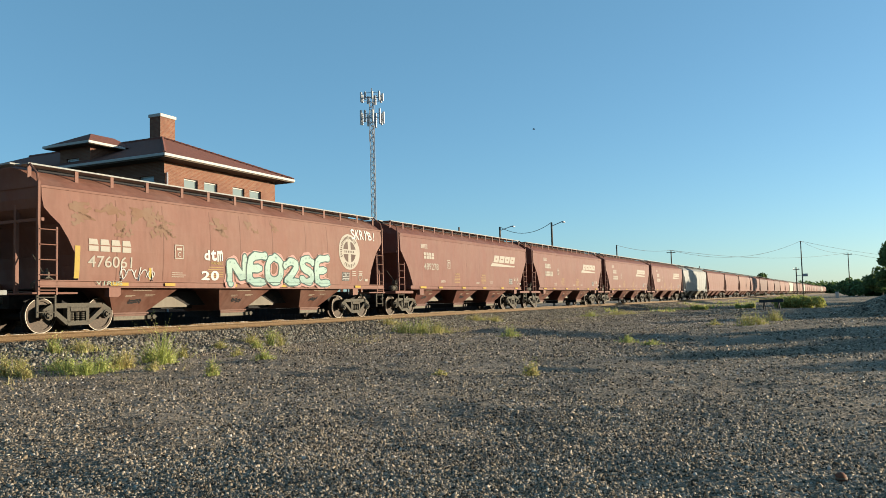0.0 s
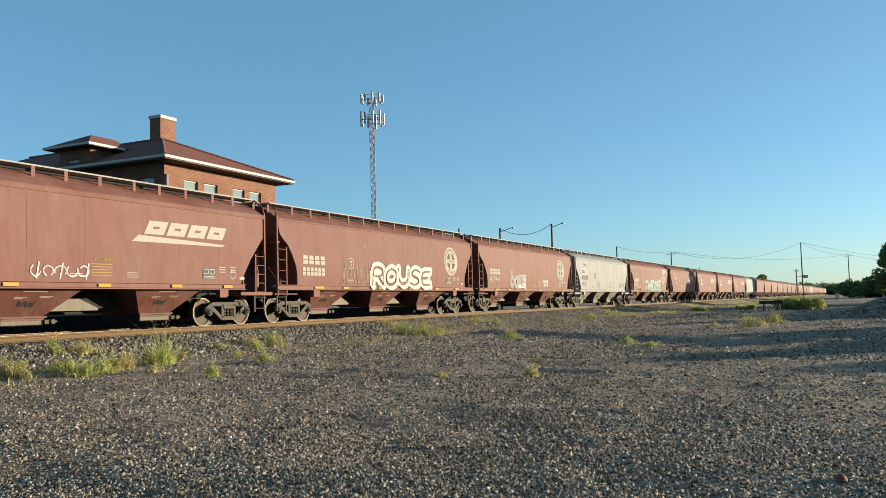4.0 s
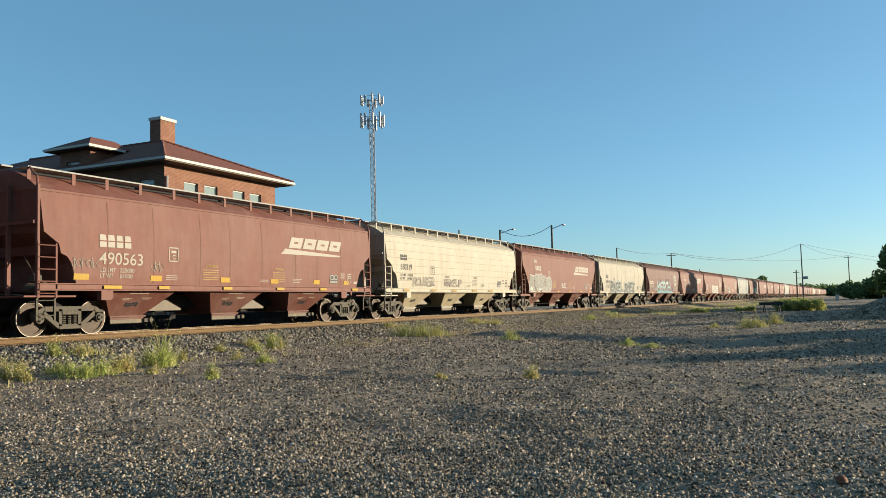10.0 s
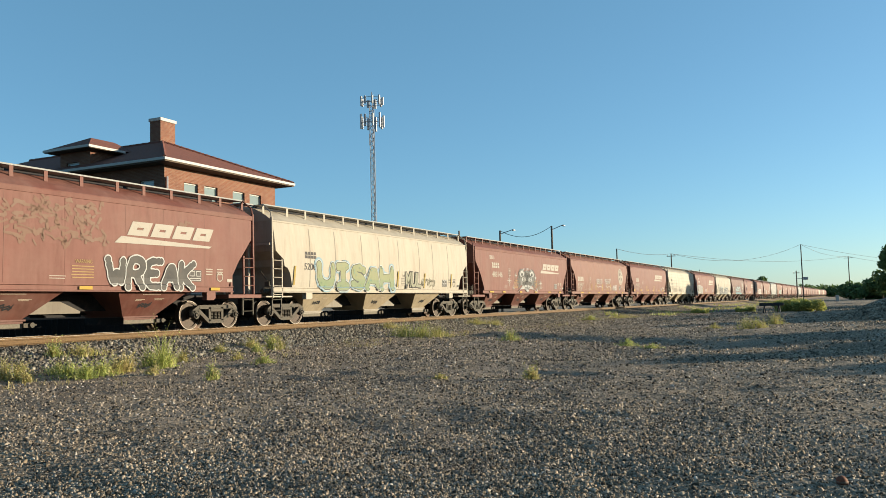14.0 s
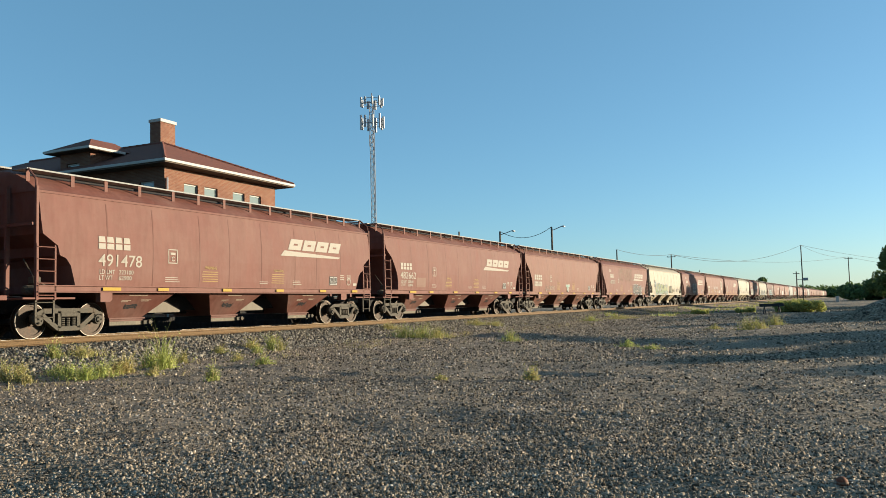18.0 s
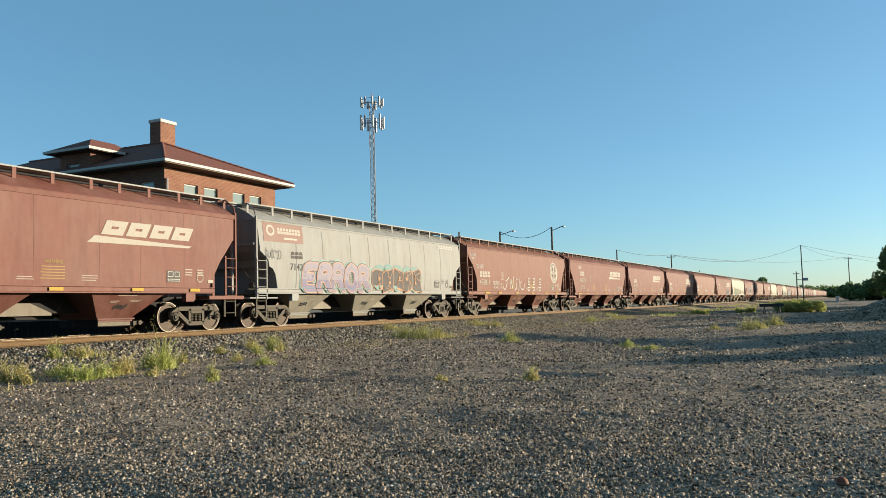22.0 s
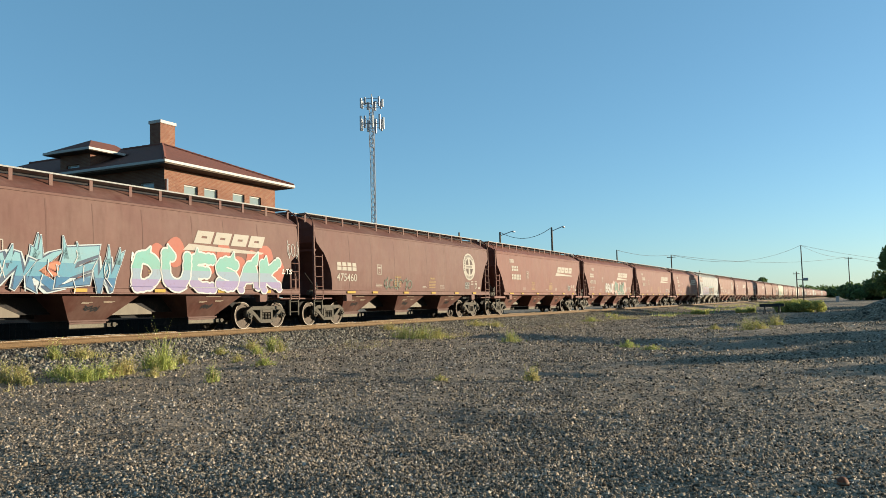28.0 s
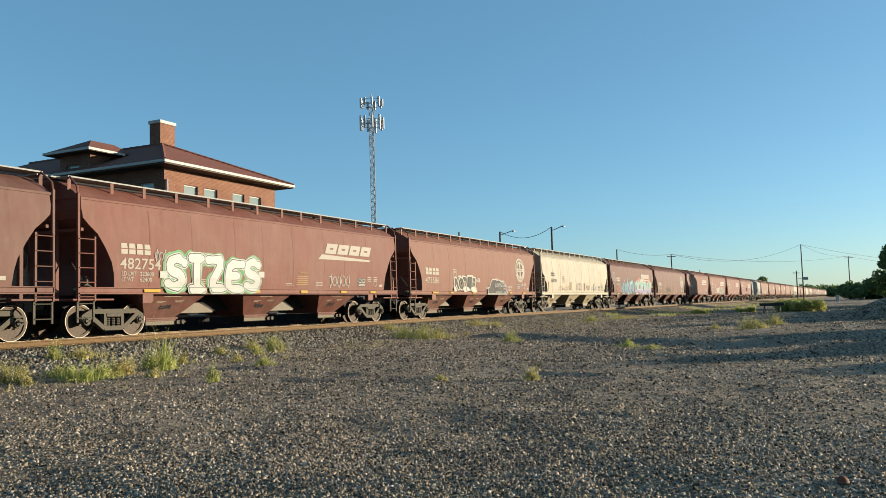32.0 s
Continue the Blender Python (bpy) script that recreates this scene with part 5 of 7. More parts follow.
def abstract(car, style, x0, x1, z0, z1, fill, line, halo=None, seed=0, shine=None, cells=5, thick=0.06):
    """A sprayed piece whose letters cannot be made out: interlocking jagged shapes."""
    rng = random.Random(seed)
    w = (x1 - x0) / cells
    h, s, shapes = Decal(), Decal(), []
    for k in range(cells):
        cx_, cz_ = x0 + (k + 0.5) * w, (z0 + z1) / 2
        H = (z1 - z0) / 2 * rng.uniform(0.82, 1.0)
        n = 9
        ang = [2 * math.pi * (i + rng.uniform(-0.3, 0.3)) / n for i in range(n)]
        rad = [rng.uniform(0.72, 1.1) for _ in range(n)]
        shape = [(cx_ + w * 0.56 * r * max(-1, min(1, 1.35 * math.cos(a))), cz_ + H * r * max(-1, min(1, 1.35 * math.sin(a)))) for a, r in zip(ang, rad)]
        grow = [(cx_ + (x - cx_) * (1 + thick / (w * 0.5)), cz_ + (z - cz_) * (1 + thick / H)) for x, z in shape]
        o, f = Decal(), Decal()
        o.poly(grow)
        f.poly(shape)
        shapes.append((o, f))
        if halo:
            h.disc(cx_ + rng.uniform(-0.1, 0.1), cz_ + 0.1, w * 0.72, H * 1.16, 20, 0.12, rng)
        for _ in range(3):
            a = rng.choice(shape)
            b = (cx_ + rng.uniform(-0.3, 0.3) * w, cz_ + rng.uniform(-0.6, 0.6) * H)
            s.stroke([a, b, (b[0] + rng.uniform(-0.2, 0.2) * w, b[1] + rng.uniform(-0.4, 0.4) * H)], thick * 0.8)
        s.disc(cx_ + rng.uniform(-0.2, 0.2) * w, cz_ + rng.uniform(-0.4, 0.4) * H, w * 0.10, H * 0.16, 12)
    if halo:
        tagged(h.on("graffiti_halo", car, style, halo, 0.014), kind="stuff")
    for k, (o, f) in enumerate(shapes):
        lay = 0.006 * (k % 2)
        own = o.on("graffiti_shape", car, style, line, 0.018 + 2 * lay, "jagged sprayed graffiti shape")
        f.on("shape_fill", own, style, fill, 0.024 + 2 * lay)
    tagged(s.on("graffiti_lines", car, style, shine or line, 0.042), kind="stuff")


def wild(car, style, word, x0, x1, z0, z1, bands, line, edge=None, halo=None, seed=0, shine=None, thick=0.05, fat=0.05, bend=0.07, spikes=True):
    """A sprayed piece in bent, interlocking letters, its fill changing colour with the height."""
    rng = random.Random(seed)
    n = len(word)
    w = (x1 - x0) / n
    h, s = Decal(), Decal()
    letters = []
    for k, ch in enumerate(word):
        a, b = x0 + k * w - w * 0.09, x0 + (k + 1) * w + w * 0.09
        lo, hi = z0 + rng.uniform(0, 0.05) * (z1 - z0), z1 - rng.uniform(0, 0.22) * (z1 - z0)
        tu, ti, wp = rng.uniform(-0.10, 0.10), rng.uniform(-0.25, 0.25), (bend, rng.uniform(0, 6.28), rng.uniform(0, 6.28))
        tips = []
        if spikes:
            for _ in range(2):
                tx = rng.uniform(a + 0.15 * w, b - 0.15 * w)
                tips.append((tx, hi - 0.25 * (hi - lo), rng.uniform(-0.12, 0.12), rng.uniform(0.12, 0.40), rng.uniform(0.07, 0.13)))
        layers = []
        for grow, f_, col in ((2.1, 0.10, edge), (1.0, 0.05, line), (0.0, 0.0, None)):
            if grow and col is None:
                continue
            d = Decal()
            g = grow * thick
            d.text(ch, a - g, b + g, lo - g, hi + g, fat + f_, 0, tu, ti, wp)
            for tx, tz, dx, up, wd in tips:
                d.poly([(tx - wd - g, tz), (tx + wd + g, tz), (tx + dx + 0.02 + g * 0.3, hi + up + g), (tx + dx - g * 0.3, hi + up + g)])
            layers.append((d, col))
        letters.append(layers)
        if halo:
            h.disc((a + b) / 2 + rng.uniform(-0.15, 0.15) * w, (lo + hi) / 2 + 0.12 * (hi - lo), w * rng.uniform(0.55, 0.75), (hi - lo) * rng.uniform(0.56, 0.70), 22, 0.08, rng)
        if shine:
            for _ in range(3):
                px, pz = rng.uniform(a + w * 0.12, b - w * 0.12), rng.uniform(lo + 0.2 * (hi - lo), hi)
                s.stroke([(px, pz), (px + rng.uniform(-0.08, 0.08), pz - rng.uniform(0.12, 0.3)), (px + rng.uniform(-0.15, 0.15), pz - rng.uniform(0.3, 0.5))], 0.028)
    if halo:
        tagged(h.on("graffiti_halo", car, style, halo, 0.012), kind="stuff")
    for k, layers in enumerate(letters):
        lay = 0.018 + 0.012 * (k % 2)
        own = None
        for j, (d, col) in enumerate(layers):
            if col is not None:
                ob = d.on("letter_edge" if own else "graffiti_letter", own or car, style, col, lay + 0.004 * j, "" if own else "bent sprayed graffiti letter")
                own = own or ob
            else:
                last = -9.0
                for top, c in bands:
                    cell = Decal()
                    for f in d.f:
                        q = clip(clip([d.v[i] for i in f], z0 + last * (z1 - z0), 1), z0 + top * (z1 - z0), -1)
                        if len(q) > 2:
                            cell.poly(q)
                    last = top
                    ob = cell.on("letter_fill", own, style, c, lay + 0.004 * j)
                    if ob:
                        tagged(ob, kind="stuff")
    if shine:
        tagged(s.on("graffiti_shine", car, style, shine, 0.048), kind="stuff")


# centre lines of hand-drawn letters in a unit box
SKELETON = {
    "A": (((0, 0), (0.5, 1), (1, 0)), ((0.2, 0.36), (0.8, 0.36))), "B": (((0.05, 0), (0.05, 1), (0.75, 1), (0.9, 0.76), (0.55, 0.53), (0.1, 0.53)), ((0.55, 0.53), (1, 0.3), (0.75, 0), (0.05, 0))),
    "C": (((1, 0.85), (0.6, 1), (0.12, 0.8), (0, 0.5), (0.12, 0.18), (0.6, 0), (1, 0.15)),), "D": (((0.05, 0), (0.05, 1), (0.65, 0.95), (1, 0.5), (0.65, 0.05), (0.05, 0)),),
    "E": (((1, 1), (0.1, 1), (0, 0.5), (0.1, 0), (1, 0)), ((0, 0.52), (0.75, 0.52))), "G": (((1, 0.85), (0.6, 1), (0.12, 0.8), (0, 0.5), (0.12, 0.18), (0.6, 0), (1, 0.15), (1, 0.45), (0.6, 0.45)),),
    "H": (((0, 0), (0, 1)), ((1, 0), (1, 1)), ((0, 0.5), (1, 0.5))), "I": (((0.5, 0), (0.5, 1)), ((0.15, 1), (0.85, 1)), ((0.15, 0), (0.85, 0))), "K": (((0, 0), (0, 1)), ((0.95, 1), (0.05, 0.5), (1, 0))),
    "L": (((0, 1), (0.05, 0), (1, 0.05)),), "M": (((0, 0), (0.1, 1), (0.5, 0.35), (0.9, 1), (1, 0)),), "N": (((0, 0), (0.05, 1), (0.95, 0), (1, 1)),),
    "O": (((0.5, 1), (0.08, 0.85), (0, 0.5), (0.08, 0.15), (0.5, 0), (0.92, 0.15), (1, 0.5), (0.92, 0.85), (0.5, 1)),), "P": (((0, 0), (0.05, 1), (0.75, 1), (1, 0.75), (0.75, 0.48), (0.05, 0.48)),),
    "R": (((0, 0), (0.05, 1), (0.75, 1), (1, 0.75), (0.75, 0.48), (0.05, 0.48)), ((0.5, 0.48), (1, 0))), "S": (((0.95, 0.85), (0.5, 1), (0.05, 0.8), (0.2, 0.55), (0.8, 0.45), (0.98, 0.2), (0.5, 0), (0.02, 0.15)),),
    "T": (((0, 1), (1, 1)), ((0.5, 1), (0.5, 0))), "U": (((0, 1), (0.02, 0.25), (0.5, 0), (0.98, 0.25), (1, 1)),), "W": (((0, 1), (0.25, 0), (0.5, 0.65), (0.75, 0), (1, 1)),),
    "Z": (((0, 1), (1, 1), (0, 0), (1, 0)),), "2": (((0.05, 0.8), (0.5, 1), (0.95, 0.75), (0.6, 0.4), (0, 0), (1, 0)),)}


def rounded_line(pts, times):
    """A line of points with its corners cut off."""
    for _ in range(times):
        out = [pts[0]]
        for (xa, za), (xb, zb) in zip(pts, pts[1:]):
            out += [(xa * 0.75 + xb * 0.25, za * 0.75 + zb * 0.25), (xa * 0.25 + xb * 0.75, za * 0.25 + zb * 0.75)]
        pts = out + [pts[-1]]
    return pts


def blob(segments, cell=0.03, ring=None):
    """The area within reach of round-ended segments (xa, za, ra, xb, zb, rb), as polygons that do not overlap; ring: only this wide a rim of it."""
    q = np.array(segments, dtype=float)
    pad = q[:, (2, 5)].max() + cell
    gx = np.arange(min(q[:, 0].min(), q[:, 3].min()) - pad, max(q[:, 0].max(), q[:, 3].max()) + pad, cell)
    gz = np.arange(min(q[:, 1].min(), q[:, 4].min()) - pad, max(q[:, 1].max(), q[:, 4].max()) + pad, cell)
    X, Z = np.meshgrid(gx, gz)
    f = np.full(X.shape, -9.0)
    for xa, za, ra, xb, zb, rb in q:
        dx, dz = xb - xa, zb - za
        t = np.clip(((X - xa) * dx + (Z - za) * dz) / max(dx * dx + dz * dz, 1e-9), 0, 1)
        f = np.maximum(f, ra + (rb - ra) * t - np.hypot(X - xa - t * dx, Z - za - t * dz))
    if ring:
        f = np.minimum(f, ring - f)
    out = []
    inside = f > 0
    count = inside[:-1, :-1].astype(int) + inside[1:, :-1] + inside[:-1, 1:] + inside[1:, 1:]
    for j in range(len(gz) - 1):
        run = None
        for i in range(len(gx) - 1):
            c = count[j, i]
            if c == 4:
                run = i if run is None else run
                continue
            if run is not None:
                out.append(((gx[run], gz[j]), (gx[i], gz[j]), (gx[i], gz[j + 1]), (gx[run], gz[j + 1])))
                run = None
            if c:
                corner = ((i, j), (i + 1, j), (i + 1, j + 1), (i, j + 1))
                poly = []
                for (ia, ja), (ib, jb) in zip(corner, corner[1:] + corner[:1]):
                    fa, fb = f[ja, ia], f[jb, ib]
                    if fa > 0:
                        poly.append((gx[ia], gz[ja]))
                    if (fa > 0) != (fb > 0):
                        k = fa / (fa - fb)
                        poly.append((gx[ia] + (gx[ib] - gx[ia]) * k, gz[ja] + (gz[jb] - gz[ja]) * k))
                if len(poly) > 2:
                    out.append(poly)
    return out


def bubble(car, style, word, x0, x1, z0, z1, bands, line, edge=None, halo=None, seed=0, pen=0.30, thick=0.04, lean=0.12, tilt=0.08, soft=2, dots=None, spikes=0):
    """A word sprayed with round-ended strokes: a halo, an outline and, where bands are given, a fill whose colour changes with the height."""
    rng = random.Random(seed)
    n = len(word)
    w = (x1 - x0) / n
    pw = pen * w
    spots, every = Decal(), []
    for k, ch in enumerate(word):
        a, b = x0 + k * w + pw * 0.36, x0 + (k + 1) * w - pw * 0.36
        lo, hi = z0 + pw * 0.5 + rng.uniform(0, 0.04) * (z1 - z0), z1 - pw * 0.5 - rng.uniform(0, 0.12) * (z1 - z0)
        tu, ti = rng.uniform(-tilt, tilt), rng.uniform(-lean, lean)
        cx_, cz_ = (a + b) / 2, (lo + hi) / 2
        segs, marks = [], []
        for stroke in SKELETON[ch]:
            pts = []
            for u, v in rounded_line(list(stroke), soft):
                x, z = a + (b - a) * u - cx_ + ti * (v - 0.5) * (hi - lo), lo + (hi - lo) * v - cz_
                pts.append((cx_ + x * math.cos(tu) - z * math.sin(tu), cz_ + x * math.sin(tu) + z * math.cos(tu)))
            marks += pts
            m = len(pts) - 1
            wide = [0.5 * pw * (1.12 - 0.3 * abs(2 * i / m - 1) * (i % 2 + 0.4)) for i in range(m + 1)]
            segs += [(*pts[i], wide[i], *pts[i + 1], wide[i + 1]) for i in range(m)]
        for _ in range(spikes):
            tx = rng.uniform(a, b)
            segs.append((tx, hi - pw * 0.1, pw * 0.45, tx + rng.uniform(-0.2, 0.2), hi + rng.uniform(0.2, 0.45), 0.01))
        every += segs

        def layer(extra, ring=None):
            d = Decal()
            for p in blob([(xa, za, ra + extra, xb, zb, rb + extra) for xa, za, ra, xb, zb, rb in segs], 0.03 if thick > 0.02 else 0.012, ring):
                d.poly(p)
            return d

        lay = 0.018 + 0.014 * (k % 2)
        own = None
        if edge:
            own = layer(thick * 2.1).on("graffiti_letter", car, style, edge, lay, "round sprayed graffiti letter")
        ob = layer(thick, None if bands else thick * 2.2).on("letter_edge" if own else "graffiti_letter", own or car, style, line, lay + 0.004, "" if own else "round sprayed graffiti letter")
        own = own or ob
        fill, last = layer(0.0), -9.0
        for top, c in bands or ():
            cell = Decal()
            for f in fill.f:
                q = clip(clip([fill.v[i] for i in f], z0 + last * (z1 - z0), 1), z0 + top * (z1 - z0), -1)
                if len(q) > 2:
                    cell.poly(q)
            last = top
            got = cell.on("letter_fill", own, style, c, lay + 0.008)
            if got:
                tagged(got, kind="stuff")
        if dots:
            for x, z in rng.sample(marks, min(7, len(marks))):
                q = pw * rng.uniform(0.06, 0.14)
                spots.ring(x + rng.uniform(-0.2, 0.2) * pw, z + rng.uniform(-0.2, 0.2) * pw, q, q, 0.5, 0, 360, 8)
    if halo:
        h = Decal()
        for p in blob([(xa, za, ra + rng.uniform(0.05, 0.15), xb, zb, rb + rng.uniform(0.05, 0.15)) for xa, za, ra, xb, zb, rb in every[::2]], 0.06):
            h.poly(p)
        tagged(h.on("graffiti_halo", car, style, halo, 0.012), kind="stuff")
    if dots:
        tagged(spots.on("graffiti_dots", car, style, dots, 0.046), kind="stuff")


def scribble(car, style, x0, x1, z0, z1, color, seed=0, loops=5, w=0.03):
    rng = random.Random(seed)
    d = Decal()
    cell = (x1 - x0) / loops
    for k in range(loops):
        pts = []
        bx_, bz_ = x0 + k * cell, z0
        a0, turn = rng.uniform(0, 6.28), rng.choice((-1, 1)) * rng.uniform(3.5, 6.5)
        for i in range(9):
            a = a0 + turn * i / 8
            pts.append((bx_ + cell * (0.5 + 0.45 * math.cos(a)) + cell * 0.1 * i / 8, bz_ + (z1 - z0) * (0.5 + 0.45 * math.sin(a) * rng.uniform(0.7, 1))))
        d.stroke(rounded_line(pts, 1), w)
        if k % 2 == 0:
            xk = bx_ + cell * rng.uniform(0.1, 0.9)
            d.stroke([(xk, z0 - 0.02), (xk + rng.uniform(-0.1, 0.1), z1 + 0.03)], w)
    tagged(d.on("graffiti_tag", car, style, color, 0.016), "thin sprayed graffiti tag", kind="stuff")


def word_tag(car, style, word, x0, x1, z0, z1, color, fat=0.0, seed=0):
    rng = random.Random(seed)
    d = Decal()
    w = (x1 - x0) / len(word)
    for k, ch in enumerate(word):
        e = 0.33 if ch in "I1!i" else 0.0
        if ch != " ":
            d.text(ch, x0 + (k + 0.05 + e) * w, x0 + (k + 0.92 - e) * w, z0 + rng.uniform(0, 0.1) * (z1 - z0), z1 - rng.uniform(0, 0.15) * (z1 - z0), fat, 0, rng.uniform(-0.12, 0.12), rng.uniform(-0.2, 0.25))
    tagged(d.on("graffiti_tag", car, style, color, 0.016), "sprayed graffiti word", kind="stuff")


LIMITS = {28: ("223600", "62400"), 25: ("223300", "62700"), 1: ("224100", "61900"), 9: ("225000", "61000"), 10: ("224800", "61200"), 17: ("223100", "62900"), 15: ("223600", "62400"),
          16: ("223100", "62900"), 22: ("224400", "61600"), 8: ("224600", "61400"), 6: ("225300", "60500"), 20: ("223400", "62600")}
STY = {}
for idx, style, paint, logo, num, a1 in FLEET:
    car, L_ = NEAR[idx]
    STY[idx] = (car, style, paint)
    old = logo == "disc"
    ink = CREAM_INK if paint in (RED, RUST, BROWN) else DARK_INK
    if logo == "swoosh":
        off = 0.0 if L_ > 17.5 else -0.9
        swoosh(car, style, 11.35 + off, 15.5 + off)
    if old:
        round_emblem(car, style, paint)
    if style == "straight" and ink is CREAM_INK:
        spot = ((3.05, 4.18, 2.66, 2.97), (3.03, 4.60, 2.13, 2.45), (3.05, 1.62))
        if idx == 22:
            spot = ((2.19, 3.27, 2.60, 2.91), (2.19, 3.72, 2.08, 2.37), (2.2, 1.58))
    elif idx in (9, 16, 25):
        spot = ((2.45, 3.60, 2.36, 2.70), (2.45, 3.98, 1.89, 2.22), (2.5, 1.52))
    elif idx in (15, 28):
        spot = ((1.76, 2.89, 2.30, 2.60), (1.73, 3.24, 1.88, 2.19), (1.8, 1.53))
    elif idx == 1:
        spot = ((2.2, 3.1, 2.62, 2.88), (2.16, 3.73, 2.12, 2.43), (2.15, 1.60))
    elif ink is DARK_INK:
        spot = ((2.2, 2.95, 2.55, 2.80), (2.1, 3.25, 2.08, 2.33), (2.1, 1.62))
        if idx == 8:
            spot = ((1.95, 2.61, 2.65, 2.91), (1.95, 3.04, 2.21, 2.48), (1.95, 1.75))
        if idx in (12, 26, 6, 19):
            spot = ((2.5, 3.25, 2.46, 2.71), (2.45, 3.60, 2.03, 2.28), (2.45, 1.60))
    else:
        spot = ((1.87, 3.38, 2.15, 2.48), (1.85, 3.36, 1.72, 2.03), (1.85, 1.40))
    mark(car, style, *spot[0], ink, 3 if idx == 19 else 4)
    if num:
        number(car, style, num, *spot[1], ink)
    else:
        mark(car, style, *spot[1], ink, 6)
    small_stencils(car, style, L_, 40 + idx, ink, LIMITS.get(idx), spot[2])

MINT, PINK, CYAN, SKYB, VIOLET, LEAF, OLIVE, ORANGE = (0.36, 0.72, 0.62), (0.80, 0.36, 0.33), (0.10, 0.52, 0.66), (0.28, 0.62, 0.80), (0.36, 0.30, 0.62), (0.10, 0.42, 0.14), (0.38, 0.47, 0.12), (0.85, 0.34, 0.12)
SILVER = (0.58, 0.57, 0.55)
c0, s0, p0 = STY[0]
bubble(c0, s0, "NEO2SE", 7.35, 13.3, 1.24, 2.46, ((0.35, (0.50, 0.74, 0.66)), (9, (0.62, 0.86, 0.76))), (0.05, 0.13, 0.13), None, (0.80, 0.42, 0.37), 1, 0.25, 0.045, 0.15, 0.08, 1, (0.16, 0.36, 0.36))
word_tag(c0, s0, "dtm", 6.25, 7.15, 2.02, 2.42, WHITE_INK, 0.03)
word_tag(c0, s0, "20", 6.15, 7.0, 1.40, 1.75, WHITE_INK, 0.03)
word_tag(c0, s0, "SKRYB!", 15.0, 17.0, 3.22, 3.66, WHITE_INK, 0.02, 4)
scribble(c0, s0, 2.9, 4.2, 1.40, 1.72, WHITE_INK, 5, 5)
word_tag(c0, s0, "VIRUS", 2.1, 3.0, 1.23, 1.36, (0.5, 0.62, 0.5), 0.0, 6)


def rust_patches(car, style, clusters, seed, color=(0.30, 0.135, 0.065)):
    """Irregular areas where the paint has flaked to rust, round (x, z, spread, number of flakes)."""
    rng = random.Random(seed)
    for cx_, cz_, spread, n_ in clusters:
        segs = []
        for _ in range(n_):
            x, z = cx_ + rng.gauss(0, spread), cz_ + rng.gauss(0, spread * 0.45)
            for _k in range(rng.randint(1, 4)):
                x2, z2 = x + rng.gauss(0, 0.12), z + rng.gauss(0, 0.07)
                segs.append((x, z, rng.uniform(0.012, 0.06), x2, z2, rng.uniform(0.01, 0.05)))
                x, z = x2, z2
        d_ = Decal()
        for p in blob(segs, 0.022):
            d_.poly(p)
        tagged(d_.on("rust_patch", car, style, color, 0.008, "patch of flaked paint and rust"), kind="stuff")


rr_ = random.Random(2)
rust_patches(c0, s0, ((1.55, 3.30, 0.13, 14), (1.6, 3.02, 0.12, 10), (2.75, 3.28, 0.18, 14), (2.85, 2.95, 0.15, 8), (4.0, 3.25, 0.26, 36), (4.45, 2.85, 0.18, 16), (3.0, 2.68, 0.14, 6), (7.0, 3.25, 0.16, 10), (7.2, 2.95, 0.10, 4), (8.6, 3.25, 0.15, 4), (10.0, 3.2, 0.12, 3)), 2)
yb = Decal()
yb.rect(1.43, 1.59, 1.41, 2.27)
yb.rect(4.0, 4.12, 1.41, 1.75)
yb.on("reflector", c0, s0, (0.75, 0.5, 0.05))
c1, s1, p1 = STY[1]
d = Decal()
d.rect(2.09, 3.30, 2.54, 2.99)
d.on("number_patch", c1, s1, (0.82, 0.80, 0.74), 0.008, "white repainted patch behind the mark")
c2, s2, p2 = STY[2]
piece(c2, s2, "OOZE", 5.0, 7.6, 1.36, 2.2, (0.50, 0.44, 0.41), (0.86, 0.85, 0.82), None, 3, (0.66, 0.62, 0.58), thick=0.035)
word_tag(c2, s2, "moz", 11.0, 12.1, 1.5, 1.95, WHITE_INK, 0.01, 3)
c3, s3, p3 = STY[3]
rust_patches(c3, s3, ((6.2, 3.05, 0.12, 5), (9.2, 3.0, 0.10, 3), (9.25, 2.7, 0.06, 3), (11.6, 3.05, 0.10, 4), (12.0, 2.8, 0.06, 2)), 3, (0.32, 0.15, 0.10))
bubble(c3, s3, "ROUSE", 6.8, 12.5, 1.26, 2.34, None, (0.92, 0.89, 0.84), None, None, 4, 0.27, 0.085, 0.12, 0.06, 2)
scribble(c3, s3, 4.6, 6.5, 1.42, 2.2, (0.6, 0.52, 0.42), 8, 7, 0.02)
c4, s4, p4 = STY[4]
scribble(c4, s4, 8.1, 9.9, 1.45, 1.8, WHITE_INK, 2, 5, 0.04)
c5, s5, p5 = STY[5]
d = Decal()
d.poly(((4.9, 1.2), (13.0, 1.2), (13.3, 1.34), (12.2, 1.42), (10.6, 1.52), (8.6, 1.46), (6.6, 1.54), (5.2, 1.44)))
d.on("graffiti_base", c5, s5, (0.16, 0.46, 0.52), 0.014, "teal sprayed band under the letters")
bubble(c5, s5, "MERCH", 5.1, 11.9, 1.28, 2.50, ((0.25, (0.24, 0.54, 0.60)), (0.55, (0.36, 0.66, 0.70)), (9, (0.58, 0.80, 0.80))), (0.07, 0.06, 0.09), (0.34, 0.28, 0.36), None, 6, 0.13, 0.04, 0.5, 0.16, 2, (0.85, 0.95, 0.93), 2)
scribble(c5, s5, 11.9, 13.4, 1.36, 1.75, (0.42, 0.50, 0.55), 61, 5, 0.05)
